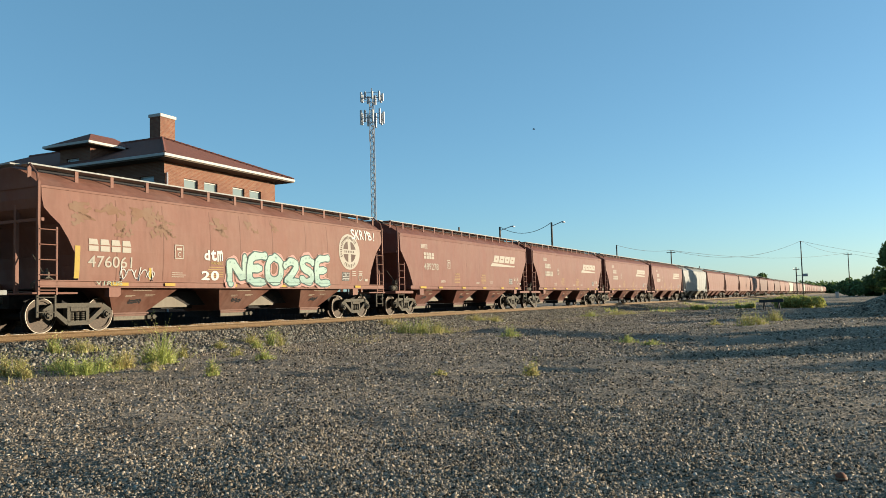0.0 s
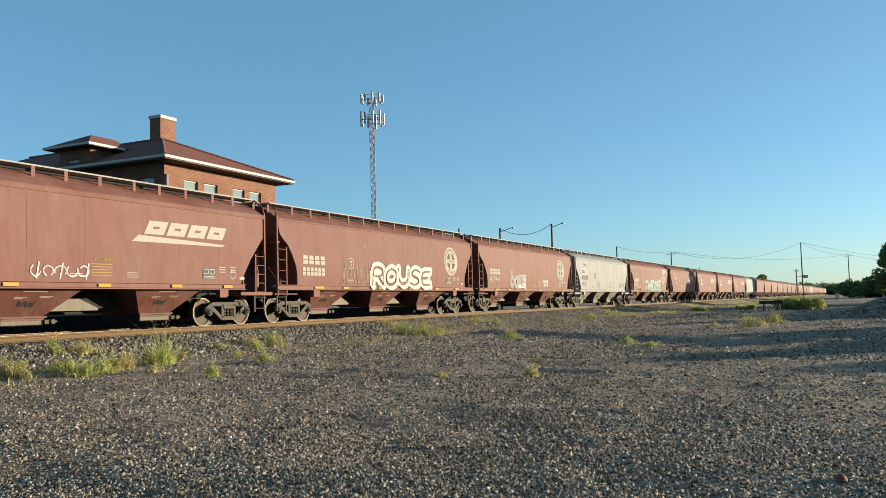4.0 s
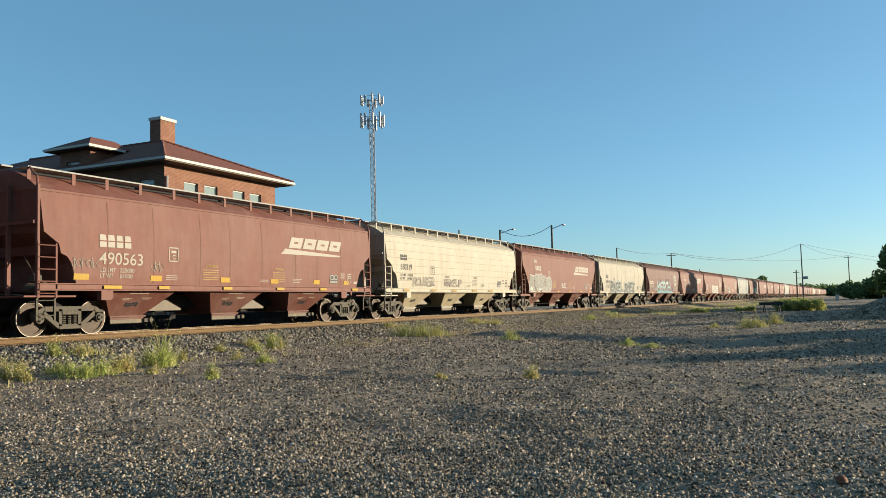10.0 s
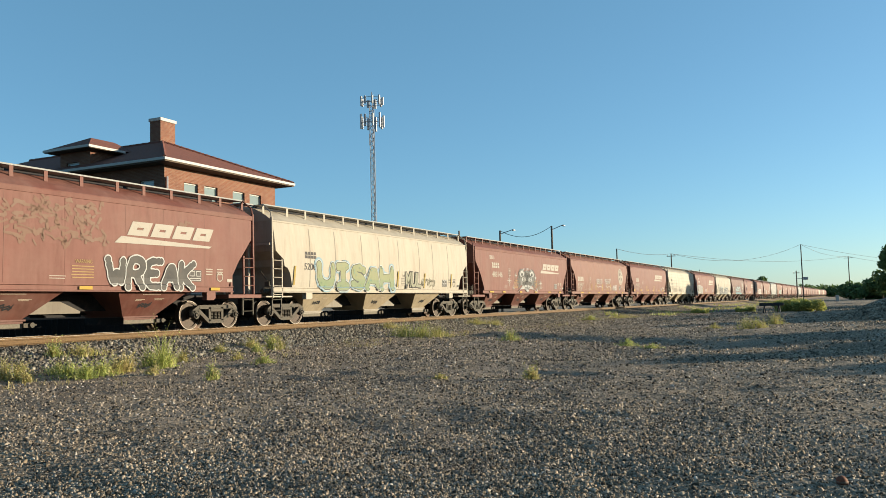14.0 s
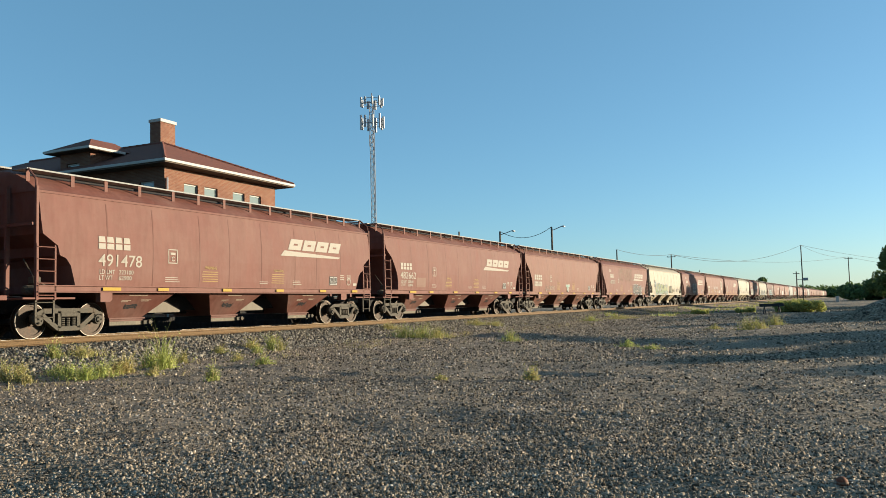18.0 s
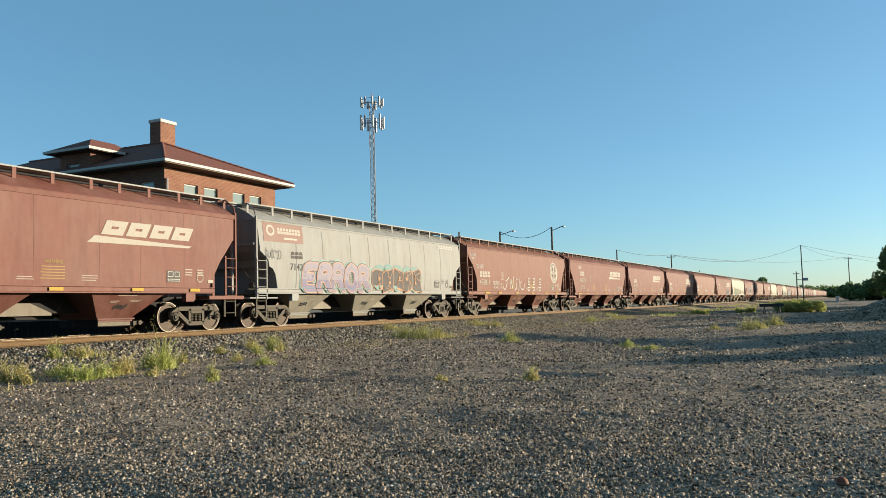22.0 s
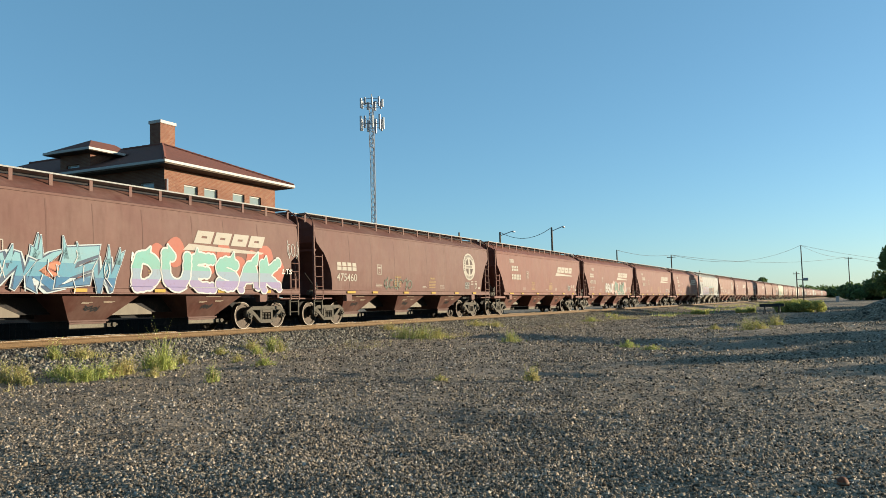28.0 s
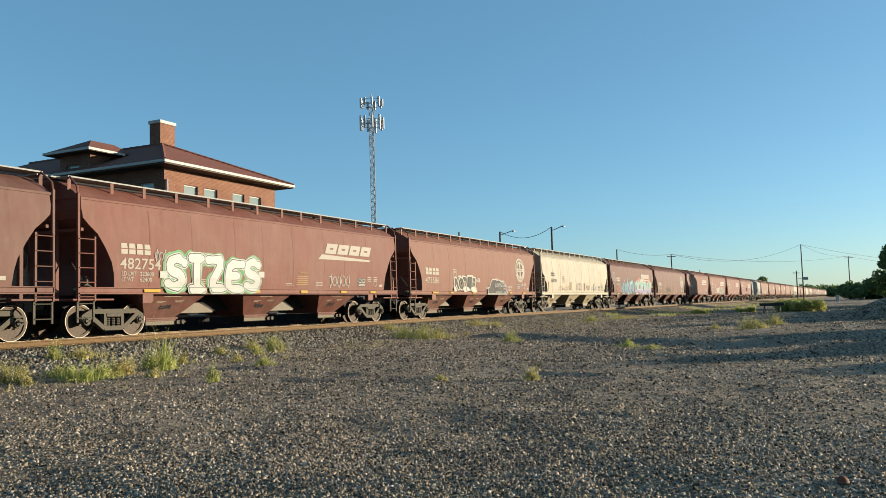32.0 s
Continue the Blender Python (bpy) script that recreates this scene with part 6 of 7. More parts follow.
scribble(c5, s5, 3.6, 4.8, 1.5, 1.85, (0.60, 0.62, 0.66), 62, 5, 0.04)
scribble(c5, s5, 5.0, 13.4, 1.6, 2.5, (0.34, 0.14, 0.26), 31, 9, 0.05)
c6, s6, p6 = STY[6]
bubble(c6, s6, "BAGEL", 3.95, 8.1, 1.22, 2.30, ((0.35, (0.17, 0.18, 0.18)), (9, (0.09, 0.10, 0.10))), (0.92, 0.94, 0.92), (0.30, 0.42, 0.40), (0.44, 0.56, 0.56), 7, 0.32, 0.045, 0.3, 0.12, 1)
bubble(c6, s6, "SNET", 8.7, 12.6, 1.22, 2.30, ((0.35, (0.17, 0.18, 0.18)), (9, (0.09, 0.10, 0.10))), (0.92, 0.94, 0.92), (0.30, 0.42, 0.40), (0.44, 0.56, 0.56), 8, 0.29, 0.045, 0.3, 0.12, 1)
c7, s7, p7 = STY[7]
wild(c7, s7, "KUED", 1.95, 6.15, 1.24, 2.42, ((9, (0.38, 0.36, 0.32)),), (0.86, 0.87, 0.83), None, None, 9, None, 0.035, 0.13, 0.03, False)
ln = Decal()
for k in range(150):
    x_ = 1.95 + 3.75 * ((k * 0.377) % 1)
    z_ = 1.30 + 1.0 * ((k * 0.613) % 1)
    ln.stroke([(x_, z_), (x_ + 0.2, z_ + 0.012), (x_ + 0.42, z_ - 0.004)], 0.013)
tagged(ln.on("graffiti_hatching", c7, s7, (0.66, 0.67, 0.63), 0.046), kind="stuff")
word_tag(c7, s7, "BUSY", 8.45, 9.6, 1.5, 1.93, WHITE_INK, 0.0, 2)
c8, s8, p8 = STY[8]
bubble(c8, s8, "ROUSER", 3.15, 5.35, 1.45, 1.93, None, (0.34, 0.30, 0.27), None, None, 5, 0.20, 0.012, 0.12, 0.10, 1)
bubble(c8, s8, "WAKEUP", 6.5, 8.6, 1.45, 1.88, None, (0.34, 0.30, 0.27), None, None, 6, 0.14, 0.012, 0.2, 0.10, 1)
sm = Decal()
for z_ in (1.70, 2.05, 2.40, 2.74, 3.08, 3.44):
    sm.rect(between(CUTS[s8], z_) + 0.05, 17.35 - between(CUTS[s8], z_) - 0.05, z_, z_ + 0.018)
sm.on("panel_seam", c8, s8, (0.48, 0.41, 0.34), 0.004)
yr = Decal()
for x_ in (2.2, 5.0, 7.4, 10.0, 12.3):
    yr.rect(x_, x_ + 0.55, 1.225, 1.315)
yr.on("reflector", c8, s8, (0.70, 0.42, 0.10), 0.004)
c9, s9, p9 = STY[9]
scribble(c9, s9, 1.55, 2.5, 1.78, 2.02, (0.55, 0.48, 0.40), 10, 6, 0.018)
scribble(c9, s9, 4.3, 4.8, 1.75, 2.0, (0.55, 0.48, 0.40), 11, 3, 0.018)
yq = Decal()
for x_, w_ in ((1.65, 0.48), (4.3, 0.44), (7.3, 0.44), (9.9, 0.42), (12.5, 0.4), (14.6, 0.4)):
    yq.rect(x_, x_ + w_, 1.46, 1.62)
yq.on("reflector", c9, s9, (0.80, 0.46, 0.02))
c10, s10, p10 = STY[10]
word_tag(c10, s10, "VERFU7", 6.9, 8.75, 1.95, 2.42, (0.82, 0.81, 0.78), 0.0, 7)
word_tag(c10, s10, "VERFU7", 9.4, 11.3, 1.98, 2.46, (0.82, 0.81, 0.78), 0.0, 8)
for x_ in (7.0, 9.7):
    d = Decal()
    d.stroke([(x_, 1.85), (x_ + 0.15, 1.72), (x_ + 0.3, 1.86), (x_ + 0.45, 1.72), (x_ + 1.2, 1.80), (x_ + 1.7, 1.68)], 0.05)
    d.on("graffiti_stroke", c10, s10, (0.82, 0.81, 0.78), 0.016)
word_tag(c10, s10, "ARNES", 12.0, 13.4, 1.45, 1.95, (0.82, 0.81, 0.78), 0.03, 9)
scribble(c10, s10, 3.5, 5.0, 1.42, 2.1, (0.62, 0.5, 0.38), 12, 3, 0.022)
yv = Decal()
for x_, z_ in ((5.55, 1.45), (8.7, 1.45), (11.2, 1.45)):
    yv.rect(x_, x_ + 0.13, z_, z_ + 0.52)
yv.on("reflector", c10, s10, (0.72, 0.46, 0.06))
c11, s11, p11 = STY[11]
g, wh, bk, ln = Decal(), Decal(), Decal(), Decal()
MX = 8.75
for sx in (-1, 1):
    for k in range(8):
        a = radians(-42 + 17 * k)
        bk.stroke([(MX + sx * 0.8, 1.90), (MX + sx * (0.95 + 0.72 * math.cos(a)), 1.98 + 0.66 * math.sin(a))], 0.11)
    bk.disc(MX + sx * 0.92, 2.40, 0.56, 0.34, 24)
    g.disc(MX + sx * 0.90, 2.38, 0.47, 0.27, 24)
    wh.ring(MX + sx * 0.90, 2.38, 0.34, 0.20, 0.45)
    ln.disc(MX + sx * 0.90, 2.38, 0.11, 0.07, 12)
    g.disc(MX + sx * 0.52, 2.02, 0.78, 0.40, 26)
    bk.ring(MX + sx * 0.60, 2.06, 0.46, 0.20, 0.16)
    wh.disc(MX + sx * 0.60, 2.06, 0.34, 0.12, 20)
    ln.ring(MX + sx * 0.60, 2.06, 0.15, 0.10, 0.55)
    ln.stroke([(MX + sx * 0.16, 2.26), (MX + sx * 0.55, 2.30), (MX + sx * 1.05, 2.18)], 0.055)
    ln.stroke([(MX + sx * 0.14, 1.86), (MX + sx * 0.5, 1.88), (MX + sx * 0.9, 1.80)], 0.04)
    for k in range(6):
        wh.stroke([(MX + sx * 0.30, 1.66 - 0.03 * k), (MX + sx * (0.75 + 0.10 * k), 1.66 - 0.045 * k), (MX + sx * (1.15 + 0.10 * k), 1.46 - 0.03 * k)], 0.028)
        wh.disc(MX + sx * (0.12 + 0.24 * k), 2.74 - 0.012 * k * k, 0.035, 0.075, 10)
    wh.disc(MX + sx * 0.24, 1.60, 0.24, 0.13, 16)
    ln.stroke([(MX, 1.62), (MX + sx * 0.22, 1.50), (MX + sx * 0.44, 1.58)], 0.05)
    for k in range(4):
        ln.stroke([(MX + sx * (0.95 + 0.1 * k), 2.10 - 0.10 * k), (MX + sx * (1.18 + 0.05 * k), 2.06 - 0.12 * k)], 0.035)
        ln.stroke([(MX + sx * (0.14 + 0.05 * k), 2.60), (MX + sx * (0.10 + 0.06 * k), 2.40)], 0.03)
g.disc(MX, 1.88, 0.85, 0.52, 30)
g.disc(MX, 2.42, 0.50, 0.24, 24)
wh.disc(MX, 2.47, 0.24, 0.075, 16)
ln.disc(MX, 2.47, 0.09, 0.06, 12)
ln.disc(MX, 1.76, 0.22, 0.085, 16)
ln.stroke([(MX, 1.74), (MX, 1.56)], 0.04)
wh.disc(MX, 1.36, 0.26, 0.07, 14)
tagged(bk.on("mural_shadow", c11, s11, (0.10, 0.10, 0.10), 0.014), kind="stuff")
tagged(g.on("mural_ground", c11, s11, (0.24, 0.245, 0.24), 0.020, "grey and white sprayed mural of ovals and rays"), kind="stuff")
tagged(wh.on("mural_white", c11, s11, (0.70, 0.70, 0.68), 0.026), kind="stuff")
tagged(ln.on("mural_lines", c11, s11, (0.06, 0.06, 0.06), 0.032), kind="stuff")
st = Decal()
for x_, z_, r_ in ((5.7, 1.95, 0.32), (11.4, 1.85, 0.26), (6.4, 1.5, 0.2), (10.6, 1.42, 0.2), (6.8, 2.3, 0.2), (10.4, 2.2, 0.2)):
    for k in range(4):
        a = radians(45 * k)
        rr_k = r_ if k % 2 == 0 else r_ * 0.6
        st.stroke([(x_ - rr_k * math.cos(a), z_ - rr_k * math.sin(a)), (x_ + rr_k * math.cos(a), z_ + rr_k * math.sin(a))], 0.03)
st.on("mural_stars", c11, s11, (0.78, 0.76, 0.70), 0.016)
word_tag(c11, s11, "BLACK", 10.75, 11.3, 1.75, 2.05, (0.30, 0.36, 0.26), 0.0, 4)
word_tag(c11, s11, "DAZE", 10.75, 11.25, 1.42, 1.70, (0.30, 0.36, 0.26), 0.0, 5)
c12, s12, p12 = STY[12]
bubble(c12, s12, "UISAH", 3.3, 9.2, 1.24, 2.46, ((0.40, (0.34, 0.44, 0.24)), (9, (0.42, 0.46, 0.24))), (0.05, 0.06, 0.06), (0.80, 0.86, 0.84), (0.38, 0.60, 0.72), 10, 0.27, 0.028, 0.12, 0.06, 1, (0.22, 0.48, 0.42))
piece(c12, s12, "MUL", 10.4, 11.9, 1.42, 2.2, (0.46, 0.46, 0.33), (0.05, 0.055, 0.05), None, 11, None, thick=0.05, fat=0.03)
scribble(c12, s12, 12.0, 13.4, 1.5, 1.85, (0.86, 0.80, 0.64), 6, 4, 0.12)
yv = Decal()
for x_, z_ in ((1.75, 1.45), (7.6, 1.5), (9.55, 1.45), (12.2, 1.42), (15.2, 1.45)):
    yv.poly(((x_, z_), (x_ + 0.1, z_), (x_ + 0.16, z_ + 0.7), (x_ + 0.06, z_ + 0.7)))
yv.on("reflector", c12, s12, (0.62, 0.42, 0.06), 0.03)
c13, s13, p13 = STY[13]
rust_patches(c13, s13, [(6.2 + 0.55 * (k % 9), 3.35 - 0.36 * (k // 9), 0.22, 7 if k % 3 else 3) for k in range(27)] + [(12.3, 3.0, 0.2, 4), (14.2, 3.2, 0.15, 3)], 5, (0.30, 0.15, 0.095))
bubble(c13, s13, "WREAK", 11.1, 14.5, 1.20, 2.24, ((0.35, (0.10, 0.10, 0.10)), (9, (0.06, 0.06, 0.06))), (0.86, 0.86, 0.84), None, None, 12, 0.30, 0.035, 0.12, 0.05, 2)
c14, s14, p14 = STY[14]
piece(c14, s14, "T", 8.6, 9.3, 1.4, 1.9, (0.35, 0.6, 0.5), (0.8, 0.8, 0.76), None, 12, None)
scribble(c14, s14, 4.0, 6.0, 1.42, 1.8, (0.7, 0.66, 0.55), 13, 6, 0.025)
c15, s15, p15 = STY[15]
d = Decal()
d.rect(3.35, 4.25, 1.5, 1.95)
d.on("faded_patch", c15, s15, (0.36, 0.19, 0.14), 0.006, "faded repainted patch")
c18, s18, p18 = STY[18]
for pts in (((5.3, 1.78), (5.4, 1.55), (5.6, 1.46), (5.82, 1.56), (5.95, 1.9)), ((5.68, 1.98), (5.92, 2.02), (6.2, 2.2)), ((4.98, 1.74), (5.1, 1.80)), ((6.48, 1.48), (6.5, 1.9), (6.55, 2.2), (6.72, 1.8), (6.9, 1.5), (6.93, 1.9), (6.98, 2.24)),
            ((7.72, 2.08), (7.52, 2.16), (7.36, 2.02), (7.44, 1.84), (7.58, 1.72), (7.52, 1.53), (7.28, 1.48)), ((8.08, 2.22), (7.98, 1.8), (7.92, 1.46)), ((8.4, 2.02), (8.05, 1.82), (8.3, 1.58), (8.6, 1.46), (8.85, 1.55), (8.9, 1.82))):
    d = Decal()
    run = rounded_line(list(pts), 2)
    for p in blob([(*run[i], 0.02 + 0.03 * i / len(run), *run[i + 1], 0.02 + 0.03 * (i + 1) / len(run)) for i in range(len(run) - 1)], 0.022):
        d.poly(p)
    d.on("graffiti_stroke", c18, s18, (0.80, 0.77, 0.72), 0.016)
for k, x_ in enumerate((9.5, 10.4, 11.6)):
    d = Decal()
    d.ring(x_ + 0.25, 2.1, 0.22, 0.16, 0.35)
    d.stroke([(x_ + 0.1, 2.0), (x_ + 0.05, 1.82), (x_ + 0.45, 1.85)], 0.06)
    d.stroke([(x_, 1.62), (x_ + 0.5, 1.64)], 0.06)
    d.stroke([(x_ + 0.1, 1.56), (x_ + 0.1, 1.44), (x_ + 0.4, 1.44), (x_ + 0.42, 1.58)], 0.06)
    d.on("graffiti_sign", c18, s18, (0.80, 0.77, 0.72), 0.016)
word_tag(c18, s18, "LACED", 0.75, 1.55, 3.3, 3.48, (0.80, 0.78, 0.74), 0.0, 11)
word_tag(c18, s18, "SAVEK", 1.45, 2.45, 2.62, 2.86, (0.80, 0.78, 0.74), 0.0, 31)
word_tag(c18, s18, "PEORS", 3.7, 4.75, 1.72, 1.96, (0.80, 0.78, 0.74), 0.0, 32)
word_tag(c18, s18, "XXK", 3.85, 4.7, 1.48, 1.68, (0.80, 0.78, 0.74), 0.0, 33)
word_tag(c18, s18, "PSY", 0.85, 1.4, 3.05, 3.25, (0.80, 0.78, 0.74), 0.0, 12)
c19, s19, p19 = STY[19]
abstract(c19, s19, 8.3, 12.7, 1.22, 2.36, (0.11, 0.10, 0.11), (0.80, 0.42, 0.22), (0.30, 0.50, 0.48), 13, (0.80, 0.42, 0.22), 5, 0.045)
bubble(c19, s19, "ERROR", 3.2, 8.0, 1.22, 2.46, ((0.40, (0.36, 0.32, 0.48)), (9, (0.50, 0.45, 0.56))), (0.92, 0.52, 0.34), (0.20, 0.18, 0.24), (0.42, 0.70, 0.66), 14, 0.29, 0.035, 0.12, 0.06, 2, (0.24, 0.22, 0.36))
d = Decal()
d.rect(0.95, 3.3, 3.02, 3.70)
d.on("company_panel", c19, s19, (0.46, 0.27, 0.23), 0.008, "faded red company panel")
d = Decal()
d.ring(1.35, 3.42, 0.24, 0.2, 0.4)
block_word(d, 1.75, 3.15, 3.32, 3.54, 8)
d.rect(2.1, 2.9, 3.13, 3.2)
d.on("company_emblem", c19, s19, (0.80, 0.72, 0.62), 0.016)
d = Decal()
block_word(d, 14.8, 16.5, 3.46, 3.62, 9)
d.on("company_web_mark", c19, s19, (0.86, 0.84, 0.78), 0.012)
scribble(c19, s19, 1.0, 1.9, 2.4, 2.75, (0.2, 0.2, 0.2), 15, 6, 0.018)
c20, s20, p20 = STY[20]
scribble(c20, s20, 3.4, 5.2, 1.20, 1.33, (0.8, 0.8, 0.76), 16, 7, 0.025)
c22, s22, p22 = STY[22]
d = Decal()
for k in range(9):
    d.disc(8.9 + k * 0.55, 1.75 + 0.15 * math.sin(k * 1.7), 0.55, 0.50, 20, 0.08, rr_)
d.on("graffiti_cloud", c22, s22, (0.72, 0.48, 0.42), 0.012)
bubble(c22, s22, "PLAK", 9.75, 12.9, 1.22, 2.30, ((9, (0.20, 0.34, 0.26)),), (0.08, 0.15, 0.11), (0.62, 0.72, 0.62), None, 15, 0.27, 0.03, 0.08, 0.05, 1, (0.85, 0.88, 0.84))
bubble(c22, s22, "BEAUT", 6.7, 9.3, 1.42, 2.2, None, (0.85, 0.84, 0.80), None, None, 16, 0.20, 0.035, 0.2, 0.12, 2)
c23, s23, p23 = STY[23]
scribble(c23, s23, 13.9, 14.8, 1.5, 1.95, (0.5, 0.4, 0.33), 17, 4, 0.02)
c24, s24, p24 = STY[24]
scribble(c24, s24, 5.6, 8.2, 1.42, 1.9, (0.26, 0.30, 0.24), 18, 6, 0.07)
c25, s25, p25 = STY[25]
scribble(c25, s25, 3.0, 4.9, 1.40, 1.95, (0.74, 0.36, 0.25), 41, 5, 0.10)
wild(c25, s25, "AWKEW", 4.2, 8.9, 1.26, 2.35, ((0.32, (0.03, 0.22, 0.44)), (0.65, (0.12, 0.44, 0.62)), (9, (0.30, 0.62, 0.72))), (0.04, 0.10, 0.20), (0.72, 0.82, 0.86), None, 17, (0.80, 0.86, 0.88), 0.025, 0.04, 0.10)
piece(c25, s25, "MSK", 6.1, 7.7, 1.62, 2.00, (0.80, 0.30, 0.17), (0.62, 0.18, 0.12), None, 18, None, thick=0.03, fat=0.03)
d = Decal()
for k in range(9):
    d.disc(10.3 + k * 0.72, 2.22 + 0.25 * math.sin(k * 2.1), 0.34 + 0.08 * (k % 2), 0.46, 18, 0.06, rr_)
tagged(d.on("graffiti_halo", c25, s25, (0.66, 0.17, 0.11), 0.010), kind="stuff")
bubble(c25, s25, "DUESAK", 9.35, 16.2, 1.20, 2.55, ((0.30, (0.46, 0.38, 0.66)), (0.52, (0.40, 0.54, 0.68)), (9, (0.28, 0.66, 0.58))), (0.92, 0.91, 0.88), None, None, 19, 0.29, 0.05, 0.15, 0.07, 2, None, 1)
word_tag(c25, s25, "MSK", 9.3, 10.1, 2.1, 2.4, WHITE_INK, 0.03, 13)
word_tag(c25, s25, "LTS", 16.3, 16.9, 1.9, 2.1, WHITE_INK, 0.02, 14)
scribble(c25, s25, 0.9, 2.1, 2.3, 3.3, (0.82, 0.81, 0.78), 20, 4, 0.03)
scribble(c25, s25, 16.6, 17.3, 2.5, 3.1, (0.78, 0.77, 0.74), 21, 3, 0.025)
scribble(c25, s25, 2.4, 4.4, 1.4, 1.9, (0.78, 0.42, 0.34), 22, 5, 0.05)
c26, s26, p26 = STY[26]
scribble(c26, s26, 8.3, 9.6, 1.45, 2.1, (0.22, 0.13, 0.12), 23, 4, 0.03)
word_tag(c26, s26, "AUST", 10.8, 11.9, 1.55, 1.9, (0.24, 0.12, 0.11), 0.0, 15)
scribble(c26, s26, 4.2, 6.5, 1.45, 1.8, (0.70, 0.34, 0.14), 24, 6, 0.022)
word_tag(c26, s26, "gatos", 12.4, 14.0, 1.5, 1.85, (0.70, 0.74, 0.72), 0.0, 16)
yv = Decal()
for x_, z_ in ((1.8, 1.45), (6.9, 1.5), (10.4, 1.45), (12.9, 1.42), (15.2, 1.45)):
    yv.poly(((x_, z_), (x_ + 0.1, z_), (x_ + 0.16, z_ + 0.6), (x_ + 0.06, z_ + 0.6)))
yv.on("reflector", c26, s26, (0.62, 0.42, 0.06), 0.03)
c27, s27, p27 = STY[27]
wild(c27, s27, "NODIE", 5.2, 7.8, 1.40, 2.18, ((9, (0.06, 0.06, 0.055)),), (0.82, 0.80, 0.70), None, None, 20, None, 0.075, 0.07, 0.035, False)
cloud = ((9.5, 1.2), (12.45, 1.2), (12.5, 1.36), (12.36, 1.5), (12.42, 1.66), (12.2, 1.72), (12.18, 1.86), (12.0, 1.84), (11.96, 1.98), (11.6, 1.94), (11.2, 2.04), (10.9, 1.98), (10.86, 2.1), (10.6, 2.02), (10.3, 2.06), (10.0, 1.84), (9.9, 1.62), (9.6, 1.5))
d = Decal()
for (xa, za), (xb, zb) in zip(cloud[1:], cloud[2:] + cloud[:1]):
    d.poly(((11.0, 1.2), (xa, za), (xb, zb)))
d.on("graffiti_cloud", c27, s27, (0.03, 0.03, 0.03), 0.013, "black sprayed cloud behind the letters")
d = Decal()
d.stroke(cloud + cloud[:1], 0.055)
tagged(d.on("cloud_outline", c27, s27, (0.95, 0.95, 0.92), 0.016), kind="stuff")
bubble(c27, s27, "HOPE", 10.75, 12.25, 1.30, 1.86, ((9, (0.03, 0.03, 0.03)),), (0.95, 0.95, 0.92), None, None, 21, 0.27, 0.03, 0.25, 0.1, 1)
word_tag(c27, s27, "656", 7.95, 8.5, 1.85, 2.1, WHITE_INK, 0.0, 17)
word_tag(c27, s27, "QUET AS", 12.75, 13.4, 1.55, 1.7, WHITE_INK, 0.0, 18)
word_tag(c27, s27, "DEATH", 12.8, 13.3, 1.38, 1.5, WHITE_INK, 0.0, 19)
c28, s28, p28 = STY[28]
bubble(c28, s28, "SIZES", 3.4, 7.85, 1.18, 2.44, ((0.4, (0.80, 0.82, 0.78)), (9, (0.92, 0.92, 0.90))), (0.05, 0.06, 0.055), (0.86, 0.88, 0.86), (0.20, 0.56, 0.24), 22, 0.31, 0.025, 0.06, 0.04, 1)
d = Decal()
d.rect(3.2, 3.5, 1.65, 1.85)
d.rect(7.75, 8.05, 1.75, 1.95)
d.on("graffiti_dash", c28, s28, (0.82, 0.82, 0.78), 0.03)
scribble(c28, s28, 12.0, 13.6, 1.45, 1.95, (0.78, 0.74, 0.68), 25, 5, 0.035)
scribble(c28, s28, 3.0, 3.5, 2.15, 2.45, (0.72, 0.68, 0.62), 26, 3, 0.03)
for k in range(2, 6):
    car, L_ = NEAR[-k]
    st_ = "straight" if k in (2, 3, 4) else None
    if st_:
        swoosh(car, st_)
        mark(car, st_, 3.05, 4.18, 2.66, 2.97)
        mark(car, st_, 3.03, 4.6, 2.13, 2.45, CREAM_INK, 6)
        small_stencils(car, st_, L_, 90 + k)


# ---- weeds, bushes and small things on the lot ----
WEEDS = ((10.42, 14.02, 0.26, 0.43, 0.55), (10.46, 13.66, 0.30, 0.47, 0.6), (10.31, 13.29, 0.21, 0.25, 0.7), (11.62, 14.09, 0.34, 0.30, 0.1), (11.13, 13.12, 0.42, 0.37, 0.02), (11.08, 12.66, 0.42, 0.36, 0.0),
         (11.55, 12.76, 0.36, 0.37, 0.08), (12.04, 12.91, 0.32, 0.45, 0.75), (12.30, 12.89, 0.32, 0.51, 0.8), (13.40, 13.36, 0.34, 0.47, 0.15), (13.16, 12.80, 0.27, 1.02, 0.0), (13.45, 12.86, 0.31, 0.51, 0.2),
         (11.92, 11.83, 0.29, 0.18, 0.8), (15.02, 13.97, 0.27, 0.33, 0.5), (18.92, 14.80, 0.26, 0.39, 0.3), (20.00, 15.17, 0.27, 0.51, 0.2), (15.84, 12.99, 0.28, 0.22, 0.5))
